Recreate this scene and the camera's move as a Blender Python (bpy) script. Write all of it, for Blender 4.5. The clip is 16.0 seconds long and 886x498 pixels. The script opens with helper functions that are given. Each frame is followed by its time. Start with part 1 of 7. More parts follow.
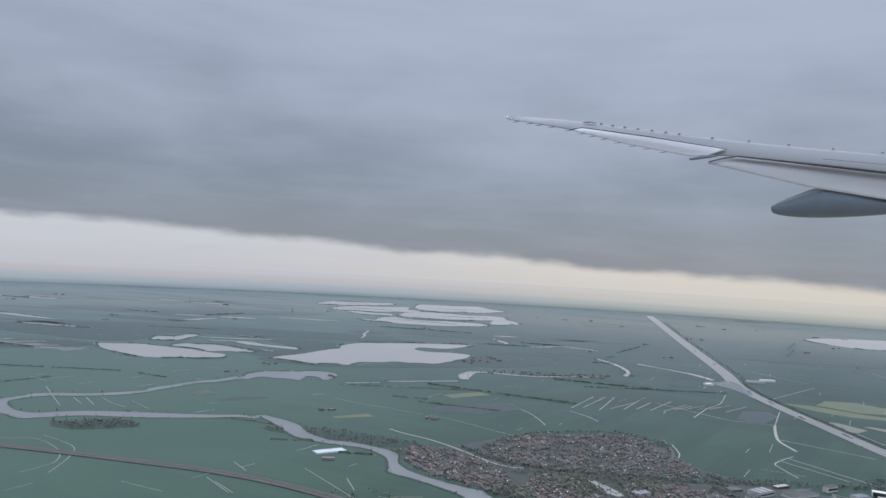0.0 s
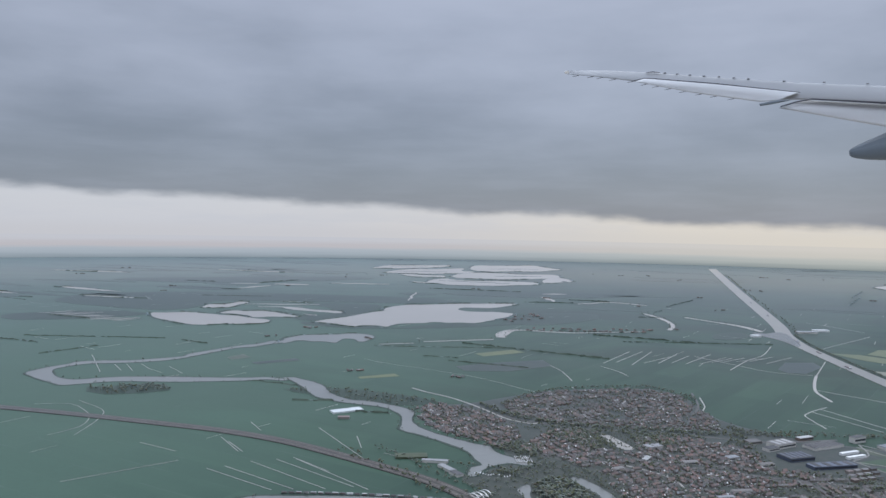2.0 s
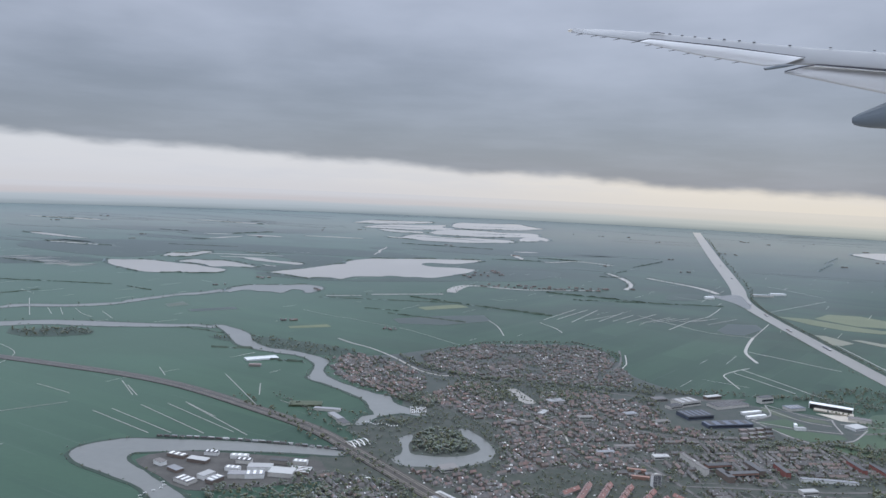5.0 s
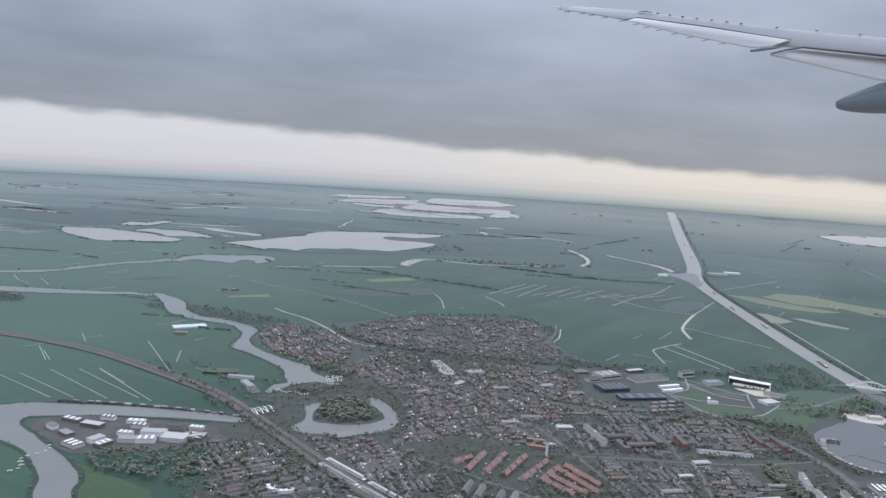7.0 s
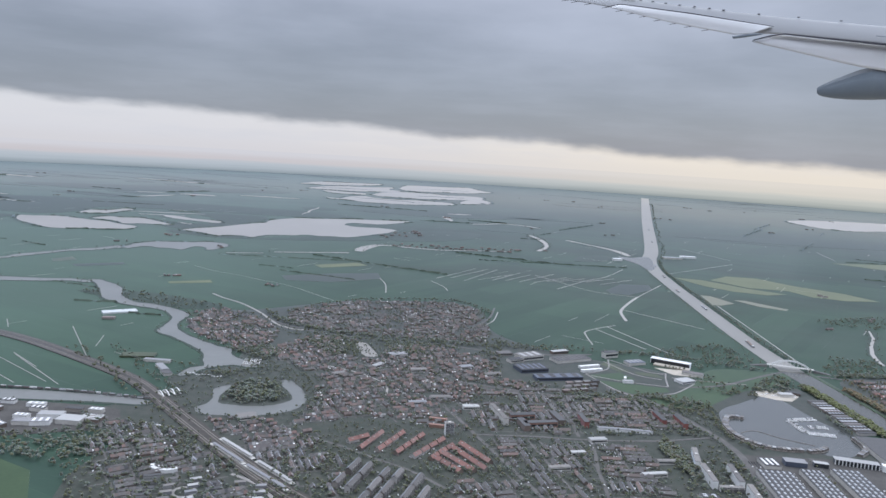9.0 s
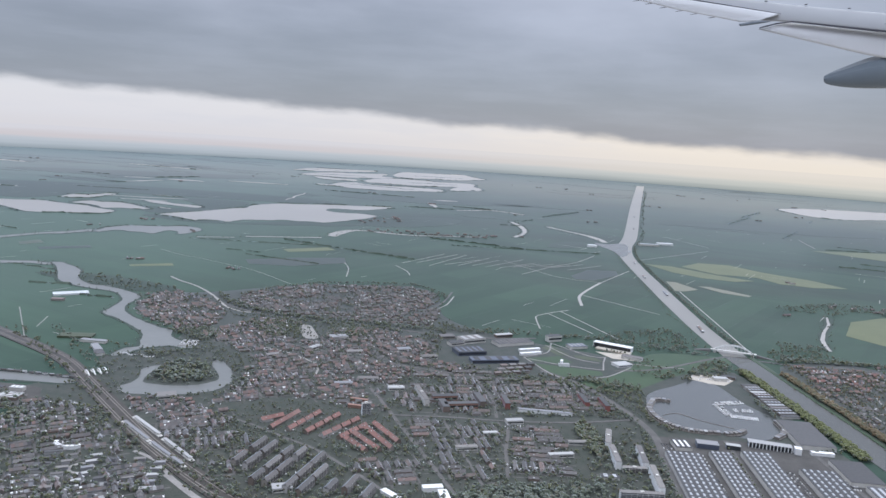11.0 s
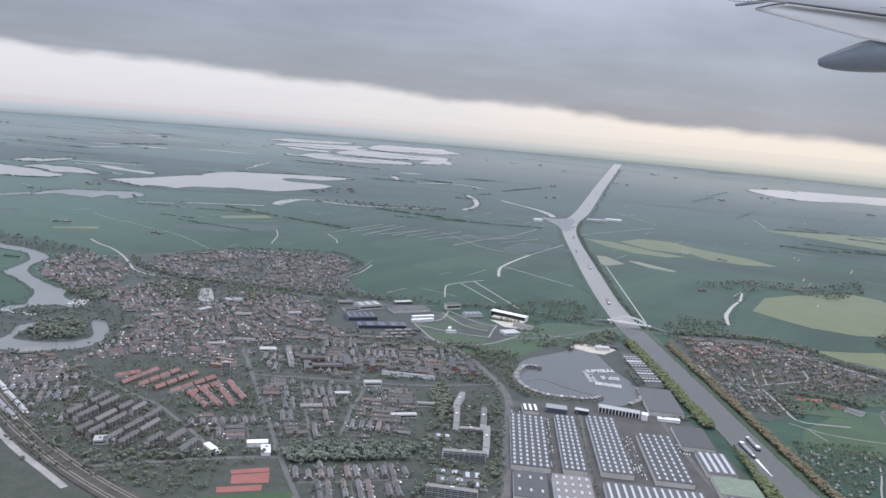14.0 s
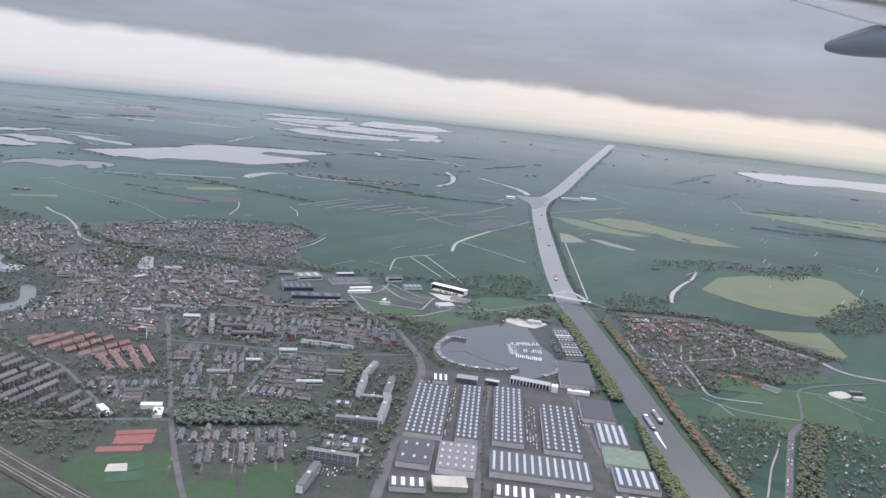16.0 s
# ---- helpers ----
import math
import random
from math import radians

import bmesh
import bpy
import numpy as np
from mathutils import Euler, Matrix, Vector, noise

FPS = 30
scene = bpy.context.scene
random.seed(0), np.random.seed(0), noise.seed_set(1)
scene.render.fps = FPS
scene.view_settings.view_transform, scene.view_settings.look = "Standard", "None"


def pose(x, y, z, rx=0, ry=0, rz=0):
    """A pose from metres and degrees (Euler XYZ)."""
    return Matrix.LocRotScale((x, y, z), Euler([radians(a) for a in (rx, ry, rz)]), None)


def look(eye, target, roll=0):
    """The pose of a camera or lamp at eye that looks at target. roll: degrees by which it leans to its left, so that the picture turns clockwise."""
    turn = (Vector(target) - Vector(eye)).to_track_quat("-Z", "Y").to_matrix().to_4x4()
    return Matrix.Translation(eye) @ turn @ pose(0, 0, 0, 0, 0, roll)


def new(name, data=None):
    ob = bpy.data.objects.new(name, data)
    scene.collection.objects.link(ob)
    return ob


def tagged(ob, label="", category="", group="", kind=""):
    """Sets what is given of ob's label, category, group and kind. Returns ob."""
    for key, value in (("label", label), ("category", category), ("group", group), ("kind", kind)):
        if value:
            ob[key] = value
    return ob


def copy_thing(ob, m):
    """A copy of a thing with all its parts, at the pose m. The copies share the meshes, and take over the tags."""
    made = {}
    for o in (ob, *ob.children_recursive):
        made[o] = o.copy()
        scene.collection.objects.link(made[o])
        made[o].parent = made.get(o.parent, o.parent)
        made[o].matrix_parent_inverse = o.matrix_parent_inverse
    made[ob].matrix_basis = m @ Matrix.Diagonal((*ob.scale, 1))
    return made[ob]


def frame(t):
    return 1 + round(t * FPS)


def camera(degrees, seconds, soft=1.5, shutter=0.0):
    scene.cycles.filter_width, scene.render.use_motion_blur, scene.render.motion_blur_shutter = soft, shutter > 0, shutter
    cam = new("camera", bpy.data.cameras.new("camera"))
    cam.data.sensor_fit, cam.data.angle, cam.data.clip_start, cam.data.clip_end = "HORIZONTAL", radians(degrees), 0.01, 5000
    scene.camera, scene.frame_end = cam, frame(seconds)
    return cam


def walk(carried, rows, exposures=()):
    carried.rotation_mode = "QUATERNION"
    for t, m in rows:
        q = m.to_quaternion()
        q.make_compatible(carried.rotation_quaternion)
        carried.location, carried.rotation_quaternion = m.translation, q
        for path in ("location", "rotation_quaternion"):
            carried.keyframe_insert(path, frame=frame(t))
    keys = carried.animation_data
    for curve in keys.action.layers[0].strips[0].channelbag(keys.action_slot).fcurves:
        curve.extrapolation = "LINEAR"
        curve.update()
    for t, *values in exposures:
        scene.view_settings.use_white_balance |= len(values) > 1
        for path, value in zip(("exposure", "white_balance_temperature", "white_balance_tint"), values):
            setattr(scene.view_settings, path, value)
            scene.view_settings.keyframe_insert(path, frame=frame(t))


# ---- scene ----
# A model of a low river country at one twelfth of its true size: 1 m here is 12 m there.
cam = camera(61.0, 16.0)
PATH = [
    (0, (3.946, -0.396, 50.634), (3.905, 1.603, 50.681), 3.3),
    (0.5, (7.739, 0.298, 50.596), (7.648, 2.295, 50.643), 3.4),
    (1, (11.603, 0.913, 50.526), (11.456, 2.908, 50.555), 2.8),
    (1.5, (15.472, 1.378, 50.422), (15.282, 3.369, 50.411), 1.7),
    (2, (19.318, 1.847, 50.285), (19.106, 3.835, 50.224), 1.0),
    (2.5, (23.127, 2.346, 50.121), (22.915, 4.331, 50.012), 0.9),
    (3, (26.805, 2.995, 49.942), (26.599, 4.979, 49.804), 1.2),
    (3.5, (30.309, 3.901, 49.759), (30.108, 5.885, 49.61), 1.5),
    (5.8, (46.059, 9.068, 48.223), (45.861, 11.048, 48.027), 3.1),
    (6, (47.464, 9.373, 48.178), (47.277, 11.354, 47.974), 3.1),
    (6.5, (51.136, 9.751, 47.997), (50.958, 11.731, 47.777), 3.5),
    (7, (54.881, 9.84, 47.816), (54.715, 11.82, 47.585), 3.6),
    (7.5, (58.645, 9.86, 47.674), (58.492, 11.84, 47.434), 3.6),
    (8, (62.405, 9.963, 47.61), (62.267, 11.943, 47.362), 3.6),
    (8.5, (66.176, 10.183, 47.57), (66.047, 12.163, 47.316), 3.4),
    (10.8, (83.44, 11.18, 47.337), (83.298, 13.154, 47.048), 3.5),
    (11, (84.933, 11.26, 47.324), (84.79, 13.233, 47.031), 3.6),
    (11.5, (88.638, 11.453, 47.256), (88.495, 13.424, 46.952), 3.8),
    (12, (92.327, 11.612, 47.24), (92.186, 13.582, 46.926), 4.0),
    (12.5, (96.064, 11.643, 47.25), (95.928, 13.612, 46.927), 4.1),
    (13, (99.89, 11.669, 47.222), (99.76, 13.637, 46.889), 4.3),
    (13.5, (103.771, 11.745, 47.16), (103.646, 13.712, 46.817), 4.6),
    (14, (107.63, 11.842, 47.1), (107.51, 13.806, 46.745), 4.9),
    (14.5, (111.394, 12.032, 47.044), (111.278, 13.995, 46.675), 5.2),
    (15, (115.07, 12.294, 46.99), (114.956, 14.253, 46.606), 5.5),
    (15.5, (118.795, 12.565, 46.951), (118.679, 14.522, 46.554), 5.7),
    (16, (122.483, 12.714, 46.917), (122.362, 14.668, 46.508), 5.9),
]
EXPOSURES = [(0, -0.24, 5900, 11), (1, -0.30, 5900, 11), (2, -0.20, 5920, 11), (3.5, -0.09, 5950, 11), (7, -0.02, 6000, 12), (11, 0.08, 6050, 13), (16, 0.20, 6150, 15)]
walk(cam, [(t, look(eye, target, roll)) for t, eye, target, roll in PATH], EXPOSURES)

# ---------------------------------------------------------------- light
SUN_ELEV, SUN_TURN = 48.0, 20.0
world = bpy.data.worlds.new("overcast_sky")
scene.world = world
world.use_nodes = True


class Nodes:
    """Short hand for building a node tree."""

    def __init__(self, tree):
        self.tree = tree
        tree.nodes.clear()

    def add(self, kind, inputs=None, **props):
        n = self.tree.nodes.new(kind)
        for k, v in props.items():
            setattr(n, k, v)
        for k, v in (inputs or {}).items():
            if isinstance(v, bpy.types.NodeSocket):
                self.tree.links.new(v, n.inputs[k])
            else:
                n.inputs[k].default_value = v
        return n

    def math(self, op, a, b=0.0, c=0.0, clamp=False):
        return self.add("ShaderNodeMath", {0: a, 1: b, 2: c}, operation=op, use_clamp=clamp).outputs[0]

    def mix(self, f, a, b, mode="MIX"):
        n = self.add("ShaderNodeMix", {0: f, 6: a, 7: b}, data_type="RGBA", blend_type=mode)
        return n.outputs[2]

    def step(self, x, lo, hi):
        return self.add("ShaderNodeMapRange", {0: x, 1: lo, 2: hi, 3: 0.0, 4: 1.0}, interpolation_type="SMOOTHSTEP").outputs[0]

    def noise(self, vec, scale, detail=4.0, rough=0.55):
        return self.add("ShaderNodeTexNoise", {"Vector": vec, "Scale": scale, "Detail": detail, "Roughness": rough}).outputs[0]

    def stretch(self, vec, x, y, z, rz=0.0):
        return self.add("ShaderNodeMapping", {"Vector": vec, "Rotation": (0, 0, radians(rz)), "Scale": (x, y, z)}).outputs[0]


w = Nodes(world.node_tree)
d = w.add("ShaderNodeTexCoord").outputs["Generated"]
xyz = w.add("ShaderNodeSeparateXYZ", {0: d})
east, north, up = xyz.outputs
streaks = w.noise(w.stretch(d, 3, 3, 22), 2.2, 5.0)
billow = w.noise(w.stretch(d, 2.2, 2.2, 7), 2.0, 5.0, 0.5)
fine = w.noise(w.stretch(d, 9, 9, 30), 2.0, 4.0)
# the base of the cloud deck sinks towards the east
lumps = w.noise(w.stretch(d, 5, 5, 4), 1.6, 3.0, 0.5)
base = w.math("MULTIPLY_ADD", east, -0.036, 0.0165)
base = w.math("ADD", base, w.math("MULTIPLY", w.math("SUBTRACT", fine, 0.5), 0.012))
base = w.math("ADD", base, w.math("MULTIPLY", w.math("SUBTRACT", lumps, 0.5), 0.020))
deck = w.step(w.math("SUBTRACT", up, base), -0.0065, 0.0085)
sky = w.add("ShaderNodeTexSky", sky_type="NISHITA", sun_disc=False, sun_elevation=radians(SUN_ELEV), sun_rotation=radians(SUN_TURN))
clear = w.mix(w.step(east, -0.45, 0.5), (0.645, 0.635, 0.635, 1), (0.78, 0.70, 0.57, 1))
clear = w.mix(w.math("MULTIPLY", w.step(streaks, 0.42, 0.68), 0.34), clear, (0.56, 0.57, 0.60, 1))
murk = w.mix(w.step(east, -0.35, 0.45), (0.625, 0.606, 0.60, 1), (0.74, 0.67, 0.555, 1))
clear = w.mix(w.step(up, 0.006, -0.013), clear, murk)
grey = w.mix(w.step(w.math("ADD", up, w.math("MULTIPLY", w.math("SUBTRACT", billow, 0.5), 0.30)), 0.03, 0.34), (0.228, 0.248, 0.282, 1), (0.455, 0.475, 0.53, 1))
grey = w.mix(w.math("MULTIPLY", w.step(streaks, 0.35, 0.75), 0.25), grey, (0.37, 0.395, 0.45, 1))
grey = w.mix(w.step(up, 0.40, 0.85), grey, (2.0, 2.1, 2.27, 1))
cover = w.mix(deck, clear, grey)
haze_sky = w.mix(1.0, cover, w.mix(1.0, sky.outputs[0], (0.012, 0.012, 0.012, 1), "MULTIPLY"), "ADD")
w.add("ShaderNodeOutputWorld", {0: w.add("ShaderNodeBackground", {0: haze_sky, 1: 1.0}).outputs[0]})

sun = new("sun", bpy.data.lights.new("sun", "SUN"))
sun.data.energy, sun.data.angle, sun.data.color = 0.8, radians(40), (1.0, 0.98, 0.95)
sun.matrix_world = pose(0, 0, 300, 90 - SUN_ELEV, 0, 180 - SUN_TURN)

# ---------------------------------------------------------------- materials


def surface(name, build, rough=0.8, spec=0.3, bump=None, sheen=0.8, haze_rough=0.26, **more):
    """A material; build(n, p) gives its colour, p being the place in metres."""
    m = bpy.data.materials.new(name)
    m.use_nodes = True
    n = Nodes(m.node_tree)
    p = n.add("ShaderNodeNewGeometry").outputs["Position"]
    b = n.add("ShaderNodeBsdfPrincipled", {"Roughness": rough, "Specular IOR Level": spec})
    colour = build(n, p)
    if isinstance(colour, tuple):
        b.inputs["Base Color"].default_value = colour
    else:
        n.tree.links.new(colour, b.inputs["Base Color"])
    # a bluish sheen lifts dark surfaces in place of aerial haze
    if sheen:
        b.inputs["Sheen Weight"].default_value, b.inputs["Sheen Roughness"].default_value, b.inputs["Sheen Tint"].default_value = sheen, haze_rough, (0.72, 0.83, 1.0, 1.0)
    for k, v in more.items():
        b.inputs[k.replace("_", " ")].default_value = v
    if bump:
        scale, dist = bump
        h = n.noise(p, scale, 3.0)
        n.tree.links.new(n.add("ShaderNodeBump", {"Height": h, "Strength": 0.6, "Distance": dist}).outputs[0], b.inputs["Normal"])
    n.add("ShaderNodeOutputMaterial", {0: b.outputs[0]})
    return m


def c4(r, g, b):
    return (r, g, b, 1.0)


def mottled(dark, light, scale, fine=None, amount=0.35):
    def build(n, p):
        col = n.mix(n.step(n.noise(p, scale), 0.3, 0.7), c4(*dark), c4(*light))
        g = n.noise(p, fine or scale * 9, 3.0)
        return n.mix(amount, col, n.mix(g, c4(*[v * 0.5 for v in dark]), c4(*[min(1, v * 1.6) for v in light])))
    return build


def varied(shades, spread=0.25):
    """One of several shades for each piece, by its object or island."""
    def build(n, p):
        r1 = n.add("ShaderNodeObjectInfo").outputs["Random"]
        r2 = n.add("ShaderNodeNewGeometry").outputs["Random Per Island"]
        r = n.math("FRACT", n.math("ADD", r1, n.math("MULTIPLY", r2, 7.31)))
        ramp = n.add("ShaderNodeValToRGB", {0: r})
        ramp.color_ramp.interpolation = "CONSTANT"
        while len(ramp.color_ramp.elements) < len(shades):
            ramp.color_ramp.elements.new(0.5)
        for k, s in enumerate(shades):
            ramp.color_ramp.elements[k].position = k / len(shades)
            ramp.color_ramp.elements[k].color = c4(*s)
        g = n.noise(p, 2.5, 4.0)
        return n.mix(spread, ramp.outputs[0], n.mix(g, c4(0.02, 0.02, 0.02), c4(0.5, 0.48, 0.45)))
    return build


def meadow(n, p):
    # long narrow polder strips, in two directions, with mown and damp patches
    warp = n.add("ShaderNodeVectorMath", {0: p, 1: n.add("ShaderNodeTexNoise", {"Vector": p, "Scale": 0.012, "Detail": 2.0}).outputs[1]}, operation="ADD").outputs[0]
    def strips(turn, long, wide, seed):
        t = n.add("ShaderNodeTexBrick", {"Vector": n.stretch(warp, 1, 1, 1, turn), "Color1": c4(0, 0, 0), "Color2": c4(1, 1, 1), "Mortar": c4(0.5, 0.5, 0.5),
                  "Scale": 1.0, "Mortar Size": 0.0, "Brick Width": long, "Row Height": wide, "Bias": seed}, offset=0.37)
        return t.outputs[0]
    a, b = strips(24, 62, 7.5, 0.0), strips(-58, 44, 11, 0.1)
    c, e = strips(24, 40, 2.4, 0.0), strips(-58, 30, 3.1, 0.0)
    zone = n.step(n.noise(p, 0.0045, 2.0), 0.46, 0.54)
    pick = n.mix(0.38, n.mix(zone, a, b), n.mix(zone, c, e))
    g = n.mix(pick, c4(0.013, 0.036, 0.027), c4(0.038, 0.079, 0.050))
    g = n.mix(n.math("MULTIPLY", n.step(n.noise(p, 0.02, 4.0), 0.5, 0.72), 0.55), g, c4(0.044, 0.070, 0.054))
    g = n.mix(n.math("MULTIPLY", n.step(n.noise(n.stretch(p, 0.6, 1.6, 1, 15), 0.008, 5.0), 0.5, 0.6), 0.75), g, c4(0.021, 0.036, 0.028))
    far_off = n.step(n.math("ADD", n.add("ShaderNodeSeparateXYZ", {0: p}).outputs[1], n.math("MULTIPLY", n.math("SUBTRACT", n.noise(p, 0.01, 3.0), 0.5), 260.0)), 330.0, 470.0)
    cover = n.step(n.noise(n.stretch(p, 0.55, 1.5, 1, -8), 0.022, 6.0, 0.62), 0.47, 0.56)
    # hazy brightness of the western fields, put into the grass colour
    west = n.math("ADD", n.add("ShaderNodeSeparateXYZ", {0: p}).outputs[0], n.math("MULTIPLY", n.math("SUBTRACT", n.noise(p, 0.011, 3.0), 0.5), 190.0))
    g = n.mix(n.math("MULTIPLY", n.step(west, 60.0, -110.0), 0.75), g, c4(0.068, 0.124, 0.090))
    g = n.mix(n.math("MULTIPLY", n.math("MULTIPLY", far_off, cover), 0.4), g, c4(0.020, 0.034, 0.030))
    g = n.mix(n.math("MULTIPLY", n.noise(p, 0.9, 4.0), 0.45), g, c4(0.040, 0.06, 0.046))
    g = n.mix(n.math("MULTIPLY", n.step(n.noise(n.stretch(p, 0.35, 3, 1, 24), 0.8, 3.0), 0.55, 0.8), 0.35), g, c4(0.060, 0.106, 0.076))

    def furrows(turn, long, wide):
        t = n.add("ShaderNodeTexBrick", {"Vector": n.stretch(warp, 1, 1, 1, turn), "Scale": 1.0, "Mortar Size": 0.055, "Mortar Smooth": 0.6, "Brick Width": long, "Row Height": wide}, offset=0.37)
        return t.outputs[1]
    wet = n.mix(zone, furrows(24, 62, 7.5), furrows(-58, 44, 11))
    keep = n.step(n.noise(p, 0.05, 3.0), 0.46, 0.60)
    return n.mix(n.math("MULTIPLY", n.math("MULTIPLY", wet, keep), 0.5), g, c4(0.15, 0.17, 0.165))


M = {}
# the thin coat pales far ground at low angles, imitating haze
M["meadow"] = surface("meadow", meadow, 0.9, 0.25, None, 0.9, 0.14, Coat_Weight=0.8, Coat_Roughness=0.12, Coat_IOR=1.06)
M["water"] = surface("water", mottled((0.036, 0.044, 0.046), (0.048, 0.057, 0.059), 0.03, 0.4, 0.12), 0.20, 0.5, None, 0.0, IOR=1.33, Coat_Weight=1.0, Coat_Roughness=0.22, Coat_IOR=1.4)
M["silty_water"] = surface("silty_water", mottled((0.032, 0.036, 0.031), (0.046, 0.049, 0.042), 0.05, 0.5, 0.2), 0.20, 0.5, (0.9, 0.02), 0.0, IOR=1.33, Coat_Weight=0.8, Coat_Roughness=0.18, Coat_IOR=1.4)
# River, far canal and lakes: reflected sky brightness put into paler base colours.
M["river_water"] = surface("river_water", mottled((0.112, 0.119, 0.112), (0.142, 0.148, 0.138), 0.05, 0.6, 0.2), 0.28, 0.5, (0.9, 0.02), 0.0, IOR=1.33, Coat_Weight=1.0, Coat_Roughness=0.26, Coat_IOR=1.5)
M["sky_paled_canal_water"] = surface("sky_paled_canal_water", mottled((0.132, 0.128, 0.116), (0.165, 0.158, 0.142), 0.03, 0.3, 0.12), 0.32, 0.5, None, 0.0, IOR=1.33, Coat_Weight=1.0, Coat_Roughness=0.34, Coat_IOR=1.5)
M["lake_water"] = surface("sky_paled_lake_water", mottled((0.225, 0.21, 0.19), (0.27, 0.253, 0.23), 0.02, 0.3, 0.16), 0.34, 0.5, None, 0.0, IOR=1.33, Coat_Weight=1.0, Coat_Roughness=0.34, Coat_IOR=1.7)
M["barley"] = surface("ripening_crop", mottled((0.100, 0.114, 0.056), (0.132, 0.142, 0.072), 0.12, 2.0), 0.9, 0.25, None, 0.5)
M["sand_crop"] = surface("dry_stubble", mottled((0.15, 0.145, 0.095), (0.19, 0.18, 0.12), 0.12, 2.0), 0.9, 0.25)
M["grassland"] = surface("fresh_grass", mottled((0.036, 0.062, 0.032), (0.052, 0.082, 0.040), 0.1, 1.5), 0.9, 0.25)
M["ploughed"] = surface("ploughed_soil", mottled((0.046, 0.056, 0.042), (0.062, 0.068, 0.052), 0.15, 2.0), 0.95, 0.1)
M["rough_grass"] = surface("rough_grass", mottled((0.06, 0.075, 0.045), (0.09, 0.10, 0.065), 0.3, 3.0), 0.95, 0.1)
M["yard"] = surface("paved_yard", mottled((0.056, 0.054, 0.051), (0.09, 0.086, 0.081), 0.4, 3.0), 0.9, 0.2, None, 0.35)
M["yard_pale"] = surface("pale_paving", mottled((0.20, 0.19, 0.18), (0.29, 0.275, 0.26), 0.5, 4.0), 0.9, 0.2)
M["asphalt"] = surface("asphalt", mottled((0.082, 0.079, 0.077), (0.13, 0.125, 0.12), 0.5, 4.0), 0.9, 0.2, None, 0.35)
M["garden"] = surface("gardens", mottled((0.036, 0.049, 0.037), (0.074, 0.075, 0.066), 0.5, 4.0, 0.5), 0.95, 0.1)
M["ballast"] = surface("rail_ballast", mottled((0.048, 0.046, 0.042), (0.082, 0.074, 0.066), 0.6, 5.0), 0.95, 0.1)
M["brick"] = surface("brick_wall", varied([(0.14, 0.11, 0.095), (0.17, 0.13, 0.11), (0.13, 0.115, 0.105), (0.25, 0.23, 0.21), (0.40, 0.39, 0.38)], 0.12), 0.9, 0.2)
M["tile_red"] = surface("red_roof_tiles", varied([(0.235, 0.118, 0.10), (0.255, 0.128, 0.108), (0.21, 0.115, 0.10), (0.24, 0.138, 0.12)], 0.12), 0.85, 0.25, None, 0.4)
M["tile_brown"] = surface("brown_roof_tiles", varied([(0.145, 0.118, 0.108), (0.165, 0.125, 0.112), (0.13, 0.118, 0.115), (0.19, 0.135, 0.12), (0.12, 0.112, 0.112)], 0.12), 0.85, 0.25)
M["tile_rust"] = surface("weathered_red_tiles", varied([(0.185, 0.118, 0.105), (0.215, 0.135, 0.118), (0.16, 0.112, 0.105), (0.20, 0.15, 0.138), (0.15, 0.125, 0.128)], 0.14), 0.85, 0.25)
M["tile_grey"] = surface("grey_roof_tiles", varied([(0.10, 0.096, 0.096), (0.118, 0.112, 0.112), (0.155, 0.147, 0.143), (0.108, 0.10, 0.098), (0.085, 0.083, 0.085)], 0.15), 0.8, 0.3)
M["roof_felt"] = surface("flat_roof_felt", varied([(0.055, 0.057, 0.062), (0.066, 0.068, 0.073), (0.08, 0.081, 0.086), (0.06, 0.061, 0.066)], 0.10), 0.85, 0.25, None, 0.25)
M["roof_gravel"] = surface("gravelled_flat_roof", varied([(0.15, 0.14, 0.135), (0.185, 0.175, 0.17), (0.125, 0.12, 0.12), (0.21, 0.20, 0.19)], 0.12), 0.9, 0.2, None, 0.4)
M["white"] = surface("white_paint", mottled((0.66, 0.66, 0.65), (0.78, 0.78, 0.77), 1.0, 6.0, 0.2), 0.6, 0.4)
M["concrete"] = surface("pale_concrete", mottled((0.44, 0.43, 0.40), (0.56, 0.54, 0.51), 0.8, 5.0), 0.85, 0.3)
M["blue_roof"] = surface("blue_metal_roof", mottled((0.06, 0.072, 0.10), (0.08, 0.094, 0.13), 0.6, 4.0), 0.6, 0.4)
M["glass"] = surface("window_glass", mottled((0.02, 0.025, 0.03), (0.05, 0.055, 0.06), 2.0), 0.12, 0.6)
M["leaf"] = surface("spring_leaves", varied([(0.085, 0.098, 0.048), (0.098, 0.106, 0.052), (0.076, 0.086, 0.048), (0.105, 0.112, 0.056), (0.10, 0.09, 0.06)], 0.10), 0.95, 0.1, None, 0.7, 0.35)
M["leaf_dark"] = surface("dark_leaves", varied([(0.104, 0.124, 0.088), (0.112, 0.13, 0.09), (0.096, 0.114, 0.084), (0.118, 0.124, 0.092)], 0.08), 0.95, 0.1, None, 0.9, 0.35)
M["leaf_brown"] = surface("budding_leaves", varied([(0.15, 0.115, 0.065), (0.17, 0.125, 0.07), (0.13, 0.11, 0.065), (0.15, 0.13, 0.075)], 0.10), 0.95, 0.1, None, 0.4, 0.3)
M["leaf_lime"] = surface("lime_green_leaves", varied([(0.115, 0.128, 0.052), (0.13, 0.142, 0.057), (0.105, 0.12, 0.052)], 0.08), 0.95, 0.1, None, 0.4, 0.3)
